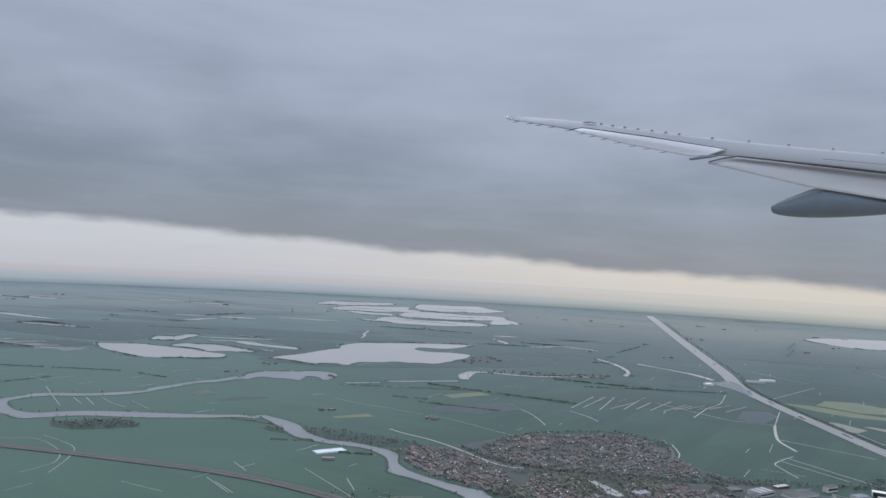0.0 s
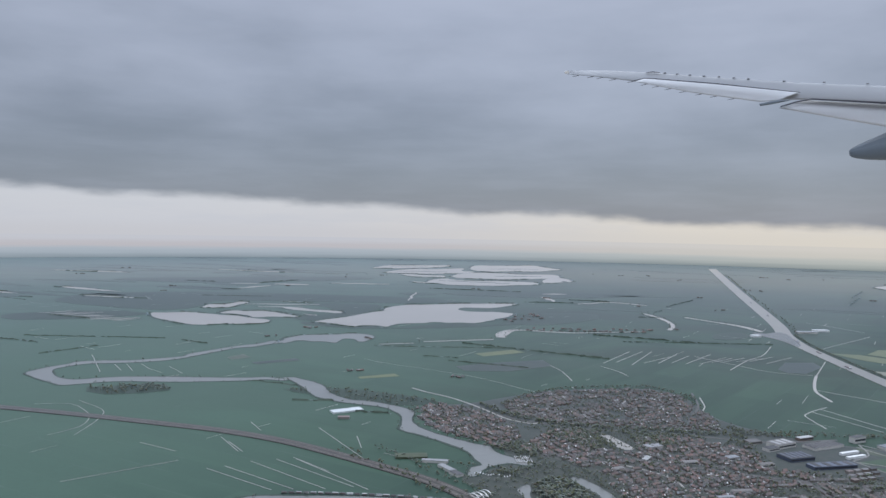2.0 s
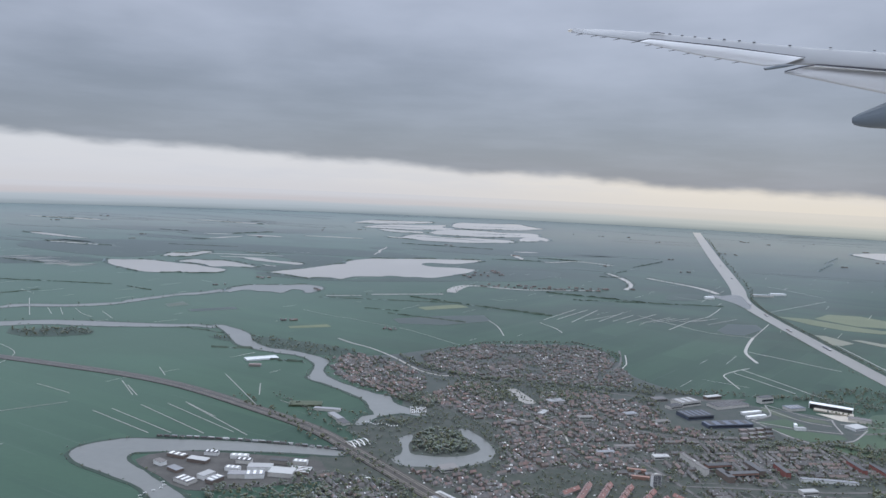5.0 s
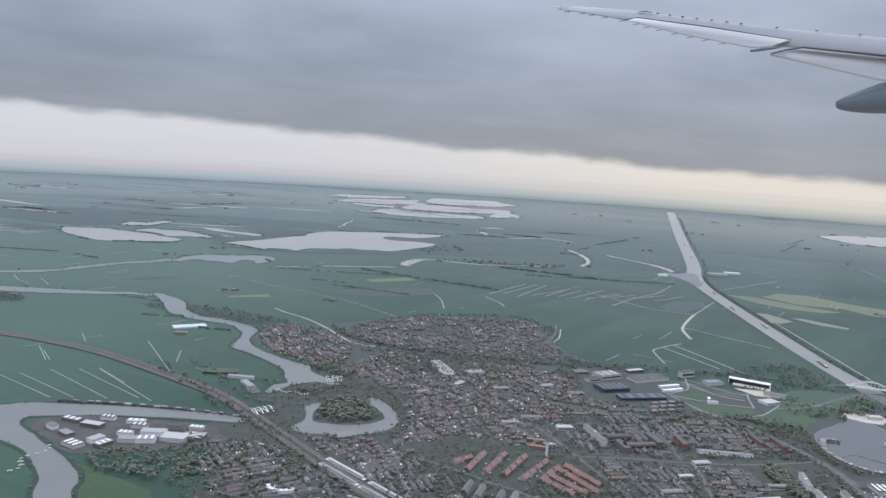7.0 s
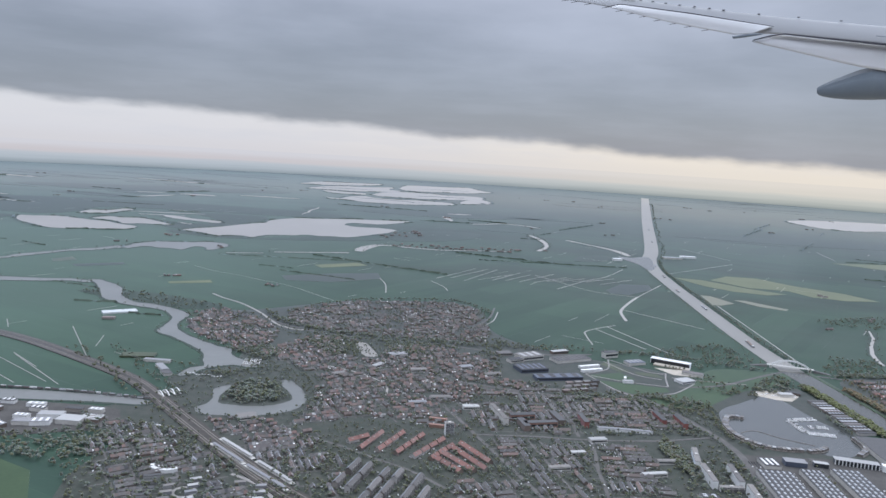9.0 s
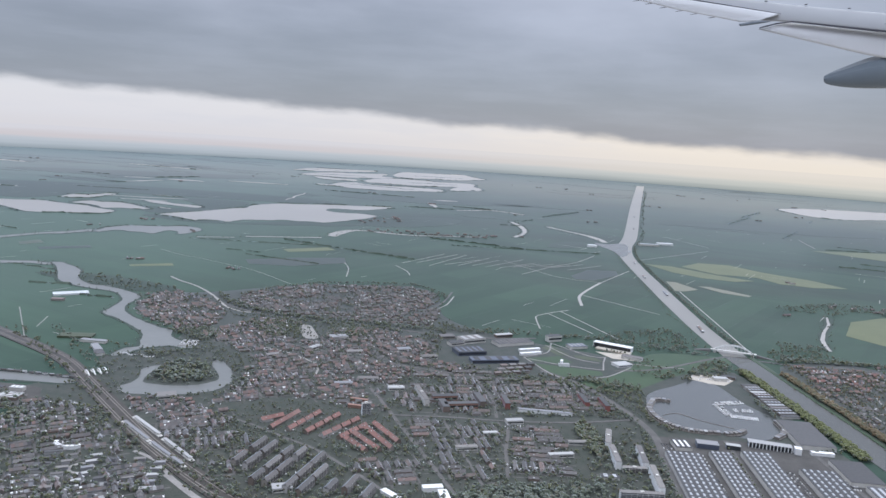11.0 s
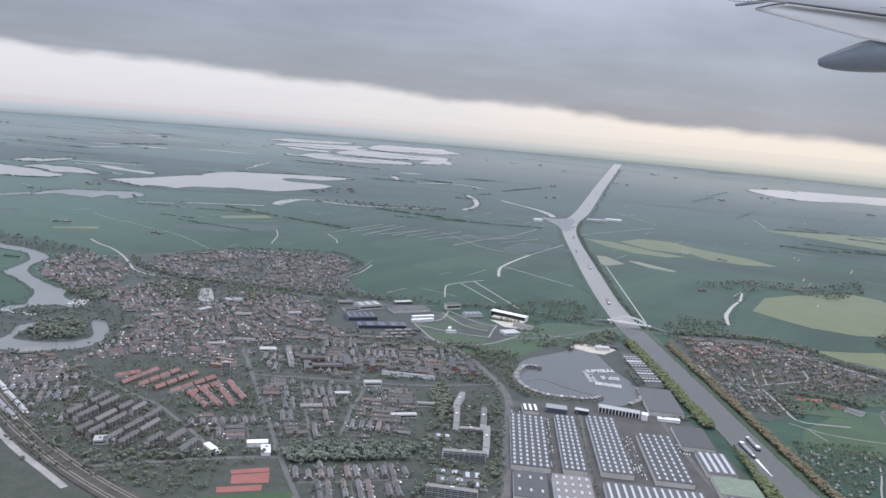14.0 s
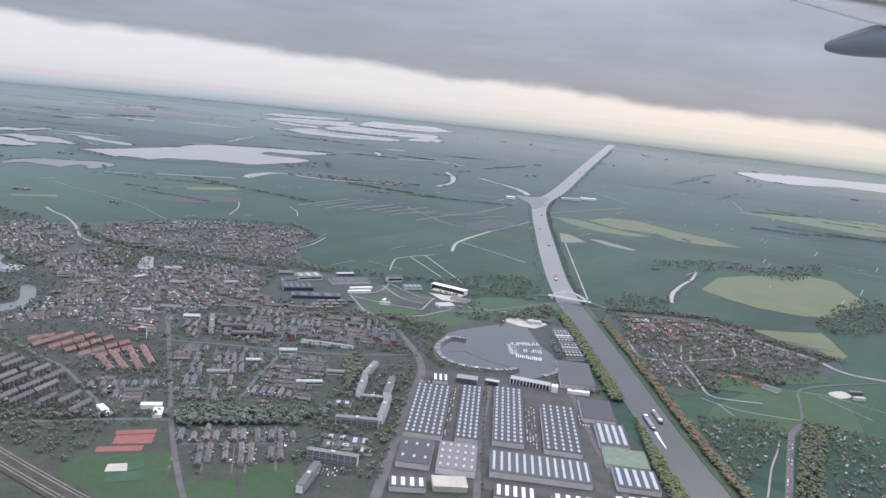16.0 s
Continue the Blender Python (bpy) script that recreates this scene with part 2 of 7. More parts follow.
M["tree_belt"] = surface("far_tree_belt", mottled((0.052, 0.070, 0.056), (0.074, 0.092, 0.070), 0.25, 2.0, 0.4), 0.95, 0.1, None, 0.9, 0.3)
M["clay_court"] = surface("red_clay_court", mottled((0.22, 0.095, 0.085), (0.26, 0.11, 0.095), 0.6, 4.0, 0.2), 0.9, 0.1)
M["turf_court"] = surface("artificial_turf", mottled((0.045, 0.088, 0.055), (0.058, 0.105, 0.065), 0.6, 4.0, 0.2), 0.9, 0.1)
M["sand"] = surface("pale_sand", mottled((0.36, 0.32, 0.26), (0.46, 0.42, 0.36), 0.6, 4.0), 0.95, 0.1)
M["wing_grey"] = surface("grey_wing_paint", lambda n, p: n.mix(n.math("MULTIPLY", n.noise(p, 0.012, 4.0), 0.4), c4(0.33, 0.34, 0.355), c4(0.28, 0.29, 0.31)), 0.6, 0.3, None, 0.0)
# wing paint made paler: the flap's shaded face is lifted by colour
M["flap_grey"] = surface("shade_lifted_wing_paint", lambda n, p: n.mix(n.math("MULTIPLY", n.noise(p, 0.010, 4.0), 0.5), c4(0.54, 0.55, 0.57), c4(0.48, 0.49, 0.51)), 0.55, 0.5, None, 0.0)
M["fairing"] = surface("blue_grey_fairing", lambda n, p: n.mix(n.noise(p, 0.01, 3.0), c4(0.10, 0.125, 0.15), c4(0.13, 0.155, 0.18)), 0.6, 0.3, None, 0.0)
M["seal"] = surface("black_rubber_seal", lambda n, p: n.mix(n.noise(p, 0.02, 3.0), c4(0.02, 0.022, 0.03), c4(0.035, 0.035, 0.045)), 0.6, 0.3)
M["hull"] = surface("dark_ship_hull", mottled((0.05, 0.055, 0.07), (0.09, 0.09, 0.10), 1.0), 0.5, 0.4)
M["cargo"] = surface("rusty_cargo", mottled((0.16, 0.11, 0.08), (0.24, 0.17, 0.12), 1.0), 0.9, 0.2)
M["orange"] = surface("orange_brick", mottled((0.21, 0.125, 0.10), (0.28, 0.17, 0.135), 1.0), 0.9, 0.2)
M["timber"] = surface("weathered_timber", mottled((0.13, 0.115, 0.10), (0.22, 0.20, 0.18), 1.5), 0.9, 0.2)
M["roof_pale"] = surface("pale_roof_sheet", varied([(0.24, 0.24, 0.25), (0.33, 0.33, 0.33), (0.20, 0.205, 0.22), (0.40, 0.40, 0.395)], 0.12), 0.7, 0.3)
M["glasshouse"] = surface("whitewashed_glass", mottled((0.55, 0.58, 0.58), (0.7, 0.72, 0.72), 1.0), 0.25, 0.5)
M["black"] = surface("black_cladding", mottled((0.015, 0.015, 0.018), (0.03, 0.03, 0.035), 1.0), 0.5, 0.4)
M["green_roof"] = surface("moss_green_roof", mottled((0.13, 0.16, 0.12), (0.18, 0.21, 0.16), 1.0), 0.85, 0.2)
M["rooflight"] = surface("milky_rooflight", mottled((0.30, 0.32, 0.34), (0.39, 0.40, 0.42), 1.0, 6.0, 0.2), 0.4, 0.5)
# coat and sheen again imitate haze over far woods
M["wood_floor"] = surface("woodland_floor", mottled((0.027, 0.044, 0.037), (0.038, 0.056, 0.044), 0.08, 0.9, 0.6), 0.9, 0.25, None, 0.7, 0.16, Coat_Weight=0.65, Coat_Roughness=0.10, Coat_IOR=1.06)

# ---------------------------------------------------------------- helpers for geometry


def empty(name, m=None):
    e = new(name)
    e.empty_display_size = 0.1
    if m is not None:
        e.matrix_world = m
    return e


def part(name, bm, material, parent, label=""):
    me = bpy.data.meshes.new(name)
    bm.to_mesh(me)
    bm.free()
    me.materials.append(material)
    ob = new(name, me)
    if parent:
        ob.parent = parent
    return tagged(ob, label)


def grown(points, closed, step=1.0):
    """A smooth line (Catmull-Rom) through the points of a plan."""
    P = np.array(points, float)
    n, out = len(P), []
    for i in range(n if closed else n - 1):
        if closed:
            a, b, c, e = P[(i - 1) % n], P[i], P[(i + 1) % n], P[(i + 2) % n]
        else:
            a, b, c, e = P[max(i - 1, 0)], P[i], P[i + 1], P[min(i + 2, n - 1)]
        k = max(2, min(14, int(np.linalg.norm(c[:2] - b[:2]) / step)))
        for s in np.arange(k) / k:
            out.append(0.5 * (2 * b + (c - a) * s + (2 * a - 5 * b + 4 * c - e) * s * s + (3 * b - a - 3 * c + e) * s ** 3))
    if not closed:
        out.append(P[-1])
    return np.array(out)


def ragged(line, amount, seed):
    """Moves the points of a shore in and out a little."""
    out = []
    for x, y in line[:, :2]:
        v = noise.noise_vector(Vector((x * 0.31 / max(amount, 0.2), y * 0.31 / max(amount, 0.2), seed)))
        out.append((x + v.x * amount, y + v.y * amount))
    return np.array(out)


def slab_bm(outline, z, thick):
    """A flat slab with that outline, its top at z."""
    bm = bmesh.new()
    vs = [bm.verts.new((x, y, z)) for x, y in outline]
    f = bm.faces.new(vs)
    if f.normal.z < 0 or f.calc_area() and (f.normal_update() or f.normal.z < 0):
        f.normal_flip()
    bmesh.ops.triangulate(bm, faces=bm.faces[:])
    edges = [e for e in bm.edges if e.is_boundary]
    low = bmesh.ops.extrude_edge_only(bm, edges=edges)
    for v in low["geom"]:
        if isinstance(v, bmesh.types.BMVert):
            v.co.z = z - thick
    bmesh.ops.recalc_face_normals(bm, faces=bm.faces[:])
    return bm


def band_bm(line, z, thick):
    """A band along a line of (x, y, width), its top at z, with side faces."""
    bm = bmesh.new()
    P = np.asarray(line)
    t = np.gradient(P[:, :2], axis=0)
    t /= np.linalg.norm(t, axis=1)[:, None] + 1e-9
    side = np.c_[t[:, 1], -t[:, 0]] * P[:, 2:3] / 2
    rows = []
    for (x, y, *_), (sx, sy) in zip(P, side):
        rows.append([bm.verts.new(v) for v in ((x - sx, y - sy, z - thick), (x - sx, y - sy, z), (x + sx, y + sy, z), (x + sx, y + sy, z - thick))])
    for a, b in zip(rows, rows[1:]):
        for k in range(3):
            bm.faces.new((a[k], a[k + 1], b[k + 1], b[k]))
    bmesh.ops.recalc_face_normals(bm, faces=bm.faces[:])
    if sum(f.normal.z for f in bm.faces) < 0:
        bmesh.ops.reverse_faces(bm, faces=bm.faces[:])
    return bm


def area(name, outline, z, material, label, thick=0.05, kind="structure", category="ground"):
    ob = part(name, slab_bm(outline, z, thick), material, None)
    return tagged(ob, label, category, "", kind)


def band(name, line, z, material, label, thick=0.05, kind="structure", category="road"):
    ob = part(name, band_bm(line, z, thick), material, None)
    return tagged(ob, label, category, "", kind)


def inside(x, y, poly):
    hit, n = False, len(poly)
    for i in range(n):
        (x1, y1), (x2, y2) = poly[i][:2], poly[i - 1][:2]
        if (y1 > y) != (y2 > y) and x < (x2 - x1) * (y - y1) / (y2 - y1) + x1:
            hit = not hit
    return hit


class Pile:
    """Gathers many small shapes into one mesh of kind stuff."""

    def __init__(self):
        self.v, self.f, self.m, self.n = [], [], [], 0

    def put(self, verts, faces, mats):
        self.v.append(np.asarray(verts, float))
        self.f += [tuple(i + self.n for i in f) for f in faces]
        self.m += list(mats) if hasattr(mats, "__len__") else [mats] * len(faces)
        self.n += len(verts)

    def done(self, name, materials, label, category, kind="stuff", soft=False):
        me = bpy.data.meshes.new(name)
        me.from_pydata(np.concatenate(self.v).tolist(), [], self.f)
        for m in materials:
            me.materials.append(m)
        me.polygons.foreach_set("material_index", self.m)
        if soft:
            me.polygons.foreach_set("use_smooth", [True] * len(me.polygons))
        me.update()
        return tagged(new(name, me), label, category, "", kind)


def box_bm(x0, y0, z0, x1, y1, z1, bevel=0.0, bm=None):
    bm = bm or bmesh.new()
    made = bmesh.ops.create_cube(bm, size=1.0, matrix=Matrix.LocRotScale(((x0 + x1) / 2, (y0 + y1) / 2, (z0 + z1) / 2), None, (x1 - x0, y1 - y0, z1 - z0)))
    if bevel:
        es = list({e for v in made["verts"] for e in v.link_edges})
        bmesh.ops.bevel(bm, geom=es, offset=bevel, segments=1, affect="EDGES")
    return bm

# ---------------------------------------------------------------- land and water
REACH = 2500.0
bm = bmesh.new()
rings = [0.0] + [20.0 * 1.32 ** k for k in range(17)] + [REACH]
prev = None
for r in rings:
    row = [bm.verts.new((60 + r * math.cos(a), 60 + r * math.sin(a), 0)) for a in np.linspace(0, 2 * math.pi, 97)[:-1]] if r else [bm.verts.new((60, 60, 0))]
    if prev:
        for k in range(96):
            if len(prev) == 1:
                bm.faces.new((prev[0], row[k], row[(k + 1) % 96]))
            else:
                bm.faces.new((prev[k], row[k], row[(k + 1) % 96], prev[(k + 1) % 96]))
    prev = row
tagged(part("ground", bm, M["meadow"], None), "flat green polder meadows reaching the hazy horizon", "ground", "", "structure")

WET = 0.06
WATERS = {}
BANKS = []


def shore(line, width, spread):
    """A dark belt of reeds and bushes along a line."""
    L = np.c_[line[:, :2], [width * (0.5 + 0.9 * abs(noise.noise(Vector((x * 0.11, y * 0.11, 7.0)))) * spread / 3) for x, y in line[:, :2]]]
    band("reed_shore", L, 0.040 + 0.002 * (len(WATERS) % 5), M["wood_floor"], "dark belt of reeds and bushes on a shore", 0.05, "structure", "ground")


def lake(name, outline, label, rag=0.8, seed=1.0, z=WET):
    line = ragged(grown(outline, True, 1.5), rag, seed)
    z += 0.004 * (len(WATERS) % 6)
    WATERS[name + str(len(WATERS))] = line
    BANKS.append((name, line))
    if name in ("lake", "peat_lake"):
        shore(np.r_[line, line[:1]], 4.0, 3.0)
    elif name == "river":
        shore(np.r_[line, line[:1]], 2.2, 3.0)
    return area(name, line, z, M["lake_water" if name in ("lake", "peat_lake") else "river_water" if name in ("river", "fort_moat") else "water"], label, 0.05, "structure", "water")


def stream(name, points, label, z=WET, rag=0.25, step=1.5):
    line = grown(points, False, step)
    line[:, :2] = ragged(line, rag, 3.0)
    WATERS[name + str(len(WATERS))] = np.r_[[(x, y) for x, y, *_ in line]]
    if name in ("river", "brook", "reed_pool"):
        shore(line, float(line[:, 2].mean()) * 1.2 + 2.4, 3.0)
    return band(name, line, z, M["sky_paled_canal_water" if name == "far_canal" else "river_water" if name == "river" else "silty_water" if name == "ship_canal" else "lake_water"], label, 0.05, "structure", "water")


# the meandering river: its two banks, reach by reach
RIVER_LOOP = [(-86, 312), (-90, 302), (-95.1, 297), (-101.5, 284.2), (-106.1, 274.2), (-106, 269.1), (-113.5, 262.5), (-121.2, 257.2), (-130.3, 255), (-136.4, 251.6), (-137.4, 246.6), (-140, 241.2), (-141.3, 234.3), (-141.4, 230.2), (-134.8, 224.6), (-125.5, 218.6),
              (-119.8, 215.3), (-116.9, 216.2), (-110.8, 220.8), (-103.6, 224), (-90.1, 225.7), (-78.7, 228.5), (-67.5, 232.1), (-62, 234.8), (-55.5, 234.2), (-56.2, 236.7), (-63.1, 238.1), (-68.9, 236.2), (-81, 234.1), (-93.4, 232.8), (-106.9, 230.2), (-114.2, 226.9),
              (-119.4, 223.3), (-125.8, 224.9), (-131.4, 229.6), (-136.2, 237.1), (-135.1, 242.9), (-130.8, 249), (-119.1, 253.2), (-109.7, 259), (-104.5, 265.8), (-101.4, 273.4), (-97.7, 282.9), (-94.2, 291.4), (-88.1, 296.8), (-83, 308)]
RIVER_BELOW = [(-57.9, 238.1), (-54, 235.5), (-47, 225.9), (-41.6, 216.7), (-36.3, 211.8), (-28.5, 208.2), (-18.9, 205.6), (-13.9, 200.6), (-11.5, 195.8), (-10.3, 188.1), (-9.6, 183.3), (-4.4, 179.7), (0.5, 175.7), (5.3, 171.4), (8.1, 167.8), (9.9, 163.1),
               (11.7, 159.1), (9.6, 157.2), (9, 153.1), (9.8, 151.4), (11.2, 152.6), (12.8, 157.7), (17.2, 161.2), (20.6, 160.5), (22.5, 161.1), (20.7, 163.2), (17.8, 165.6), (14.4, 168.3), (12.6, 172.8), (9.3, 174.3), (5.4, 176.8), (0, 180.7),
               (-5.7, 186.6), (-8.5, 193.4), (-9, 201), (-12.2, 205.1), (-18.3, 209), (-24.5, 211.5), (-29.1, 212.2), (-36.3, 218.9), (-41.3, 228.4), (-45.9, 233.7), (-50.6, 237), (-54.5, 239.7)]
RIVER_ARM = [(11.6, 135.7), (9.7, 136.7), (6.8, 137.4), (1.5, 137.5), (-3.7, 137.4), (-9, 137.2), (-14.1, 136.7), (-19, 135.9), (-23.9, 135.2), (-28.8, 134.4), (-31, 132.9), (-33.3, 130.9), (-34.9, 127.8), (-34.3, 124.6), (-31.4, 122), (-28.6, 120.5),
             (-22.1, 117.5), (-18.7, 115.9), (-15.5, 113.9), (-12.8, 111.3), (-9.7, 107.9), (-7.7, 105.4), (-6.5, 102.4), (-5.2, 100.2), (0, 92), (4, 94), (-1.7, 103.1), (-2.2, 105.7), (-3.5, 107.9), (-5.6, 110.3), (-7.9, 112.5), (-10.6, 114.7),
             (-13, 116.4), (-16.2, 118.5), (-18.8, 120.9), (-22.1, 122.9), (-24.2, 125.1), (-24.6, 127), (-23.7, 128.4), (-18.5, 129.8), (-14.7, 131.2), (-11.1, 132.2), (-4.8, 133), (-1.9, 133.5), (5.1, 133.9), (10.6, 134.2)]
FORT_MOAT = [(21.1, 148.4), (19.6, 146.5), (19.2, 144.6), (20.7, 140.5), (20.8, 137.2), (19.7, 134.7), (21.8, 132.2), (25.3, 132.3), (29.1, 132.9), (33.4, 134.7), (36.1, 136.9), (37.5, 140.1), (37.6, 143.5), (36, 147.5), (34.1, 150.7), (31.8, 153.8),
             (29.9, 154.1), (30.2, 151.4), (32.4, 148.3), (34.6, 144.3), (34.6, 142), (32.5, 139.4), (28.9, 137.8), (24.8, 137.7), (22.6, 138.4), (21.6, 142.4), (21.7, 145.3), (21.7, 147.1)]
lake("river", RIVER_LOOP, "wide grey meandering river between reed banks", 0.35)
lake("river", RIVER_BELOW, "grey winding river widening towards the town", 0.25, 2.0)
lake("river", RIVER_ARM, "grey river arm lined with houseboats round a boat works", 0.2, 3.0)
lake("fort_moat", FORT_MOAT, "grey moat round a wooded fort island", 0.15, 4.0)
lake("river", [(-81, 309), (-83, 320), (-80, 328), (-77, 332), (-70, 334), (-63, 337), (-59, 341), (-53, 340), (-48, 337), (-46, 328), (-48, 319), (-50, 318), (-53, 324), (-58, 325), (-59, 319), (-59, 313), (-65, 315), (-69, 314), (-73, 316), (-77, 315), (-79, 307)], "river pool with reed islands", 0.7, 5.0)
stream("river", [(-84, 306, 3), (-81, 312, 4), (-79, 318, 4)], "short reach of the river into a pool", rag=0.1, z=WET + 0.03)
CANAL = [(266, 1018, 9.5), (240, 878, 9.2), (193.5, 628, 8.2), (159, 437, 7.4), (147.5, 384, 7), (143, 352, 6.3), (141.7, 320, 5.8), (141.5, 285, 5.8), (141.5, 250, 5.9), (141.8, 217, 5.6), (143.2, 190, 5.9), (144.8, 177, 5.9), (146.6, 163, 5.8), (148.9, 144.5, 5.7), (150.8, 127, 5.7), (152.3, 114, 5.9), (153.5, 105, 6.2), (155.2, 92, 6.4), (157.8, 76, 6.5), (161.4, 56, 6.6)]
stream("ship_canal", [p for p in CANAL if p[1] < 200], "broad straight ship canal with tree lined banks", rag=0.05, z=WET + 0.02)
# same canal farther off, its sky glare put into a paler colour
stream("far_canal", [p for p in CANAL if p[1] > 185], "pale straight canal running far into the polder", rag=0.05, z=WET + 0.016)
lake("canal_basin", [(139.6, 346), (138.5, 362), (134, 378), (133, 388), (139, 386), (146, 392), (149, 388), (146, 366), (143, 350)], "widening where the old river meets the canal", 0.5, z=WET + 0.014)
lake("harbour_basin", [(116.5, 156), (122.6, 162.4), (129.1, 168.5), (132.1, 166.2), (134.8, 155), (137.8, 147.3), (135.5, 139.5), (131.3, 136.2), (125.4, 138.3), (118.4, 138), (115.2, 146)], "round grey harbour basin with jetties", 0.15, z=WET + 0.01)
LAKE = [(-86, 378), (-82, 390), (-76, 400), (-68, 422), (-64, 432), (-61, 434), (-62, 452), (-53, 471), (-40, 477), (-24, 486), (-6, 492), (10, 497), (16, 493), (10, 481), (2, 468), (-6, 465), (-16, 465), (-19, 455), (-15, 447), (-6, 444),
        (2, 446), (10, 443), (14, 438), (11, 422), (6, 413), (1, 401), (-5, 392), (-12, 392), (-19, 390), (-27, 391), (-31, 385), (-38, 383), (-44, 379), (-47, 367), (-52, 371), (-58, 370), (-62, 365), (-70, 370), (-78, 375)]
lake("lake", LAKE, "large pale lake with wooded shores and a spit", 1.0)
lake("lake", [(-176, 381), (-182, 394), (-175, 396), (-165, 401), (-152, 397), (-143, 394), (-133, 392), (-122, 384), (-112, 380), (-109, 370), (-117, 361), (-128, 359), (-135, 354), (-142, 354), (-151, 360), (-161, 367), (-169, 373)], "pale lake left by peat digging", 0.9)
lake("peat_lake", [(-147, 402), (-145, 415), (-136, 414), (-128, 417), (-117, 411), (-105, 401), (-101, 397), (-106, 393), (-115, 393), (-121, 388), (-130, 396), (-140, 401)], "pale peat lake between reed beds", 0.9, 2)
lake("peat_lake", [(-168, 427), (-170, 443), (-162, 446), (-159, 462), (-152, 459), (-153, 445), (-153, 432), (-159, 426), (-164, 426)], "pale peat lake between reed beds", 1.0, 3)
lake("peat_lake", [(-123, 437), (-113, 438), (-102, 431), (-91, 429), (-83, 424), (-84, 417), (-96, 421), (-106, 424), (-114, 428)], "pale peat lake between reed beds", 0.8, 4)
srng = random.Random(41)
for p, q, w0 in (((-151, 449), (-107, 459), 3.0), ((-140, 437), (-112, 442), 2.6), ((-102, 409), (-93, 404), 2.0), ((-196, 557), (-182, 589), 5.0), ((-184, 604), (-156, 605), 8.0), ((-144, 628), (-94, 632), 6.0), ((-60, 560), (-56, 499), 1.6), ((35, 576), (52, 581), 5.0), ((34, 551), (41, 520), 4.0), ((-220, 600), (-196, 606), 4.0)):
    stream("reed_pool", [(p[0] + (q[0] - p[0]) * f + srng.uniform(-1, 1), p[1] + (q[1] - p[1]) * f + srng.uniform(-1.5, 1.5), w0 * (0.35 + 0.8 * math.sin(math.pi * min(0.97, max(0.03, f))))) for f in np.linspace(0, 1, 7)], "narrow pale strip of water between reed beds", rag=0.8, z=WET + 0.004 * srng.randint(0, 5))
# comb of narrow peat cuts west of the lake
for k in range(22):
    x, y = -183 - 2.6 * k + srng.uniform(-1, 1), 356 + 1.2 * k + srng.uniform(-4, 6)
    stream("peat_cut", [(x, y, 0.4), (x + 3, y + 3.4, 1.2), (x + 8, y + 8 + srng.uniform(0, 6), 0.5)], "narrow peat cut in the reeds", rag=0.3, z=WET + 0.004 * (k % 5))
for k, (ox, oy, lx, ly) in enumerate([(-125, 470, 10, 1.6),
                                      (-250, 470, 24, 3), (-300, 520, 32, 4), (-340, 480, 20, 3), (-400, 700, 40, 5), (-480, 640, 30, 4), (-260, 760, 40, 5)]):
    a = radians(-14 + 9 * math.sin(k * 2.1))
    ring = []
    for u in np.linspace(0, 2 * math.pi, 13)[:-1]:
        px, py = lx * math.cos(u) * (1 + 0.25 * math.sin(3 * u + k)), ly * math.sin(u) * (1 + 0.3 * math.cos(2 * u + k))
        ring.append((ox + px * math.cos(a) - py * math.sin(a), oy + px * math.sin(a) + py * math.cos(a)))
    lake("peat_lake", ring, "narrow pale strip of water between reed beds", 1.2, k)
for ring in ([(-154, 864), (-148, 926), (-129, 940), (-102, 950), (-75, 959), (-74, 927), (-93, 897), (-117, 876), (-134, 864)],
             [(-126, 790), (-119, 842), (-102, 868), (-82, 869), (-52, 898), (-48, 847), (-34, 836), (-42, 808), (-63, 791), (-80, 781), (-97, 781), (-113, 783)],
             [(-45, 932), (-40, 974), (-19, 979), (10, 989), (32, 1005), (43, 975), (58, 938), (65, 920), (48, 887), (29, 863), (10, 863), (-8, 845), (-24, 845), (-38, 869)],
             [(-107, 768), (-96, 771), (-76, 763), (-61, 760), (-58, 733), (-74, 734), (-88, 736)],
             [(-51, 753), (-48, 788), (-31, 822), (-12, 822), (3, 819), (19, 806), (34, 813), (52, 813), (58, 790), (52, 757), (33, 745), (12, 730), (-9, 724), (-31, 727), (-43, 732)],
             [(-80, 670), (-67, 668), (-65, 697), (-55, 718), (-39, 700), (-17, 698), (3, 704), (30, 692), (33, 673), (17, 657), (-2, 645), (-21, 641), (-40, 642), (-57, 655), (-70, 656)],
             [(40, 735), (55, 769), (66, 737), (63, 711), (58, 721), (53, 700), (40, 695)]):
    lake("lake", ring, "far pale lake divided by reed banks", 2.5)
lake("lake", [(350, 748), (404, 782), (456, 790), (520, 800), (600, 790), (560, 730), (470, 680), (421, 690), (368, 660), (345, 690)], "far pale lake beyond the meadows", 4.0)

for k, (p, q) in enumerate((((-118, 815), (-60, 822)), ((-20, 900), (40, 915)), ((-10, 770), (40, 780)), ((-60, 690), (10, 672)), ((-140, 900), (-95, 915)))):
    line = [(p[0] + (q[0] - p[0]) * f + srng.uniform(-3, 3), p[1] + (q[1] - p[1]) * f + srng.uniform(-4, 4), srng.uniform(1.5, 6) * math.sin(math.pi * (0.08 + 0.84 * f))) for f in np.linspace(0, 1, 9)]
    band("reed_bank", grown(line, False, 3.0), WET + 0.05 + 0.004 * (k % 5), M["wood_floor"], "dark reed bank dividing the far lakes", 0.05, "structure", "ground")

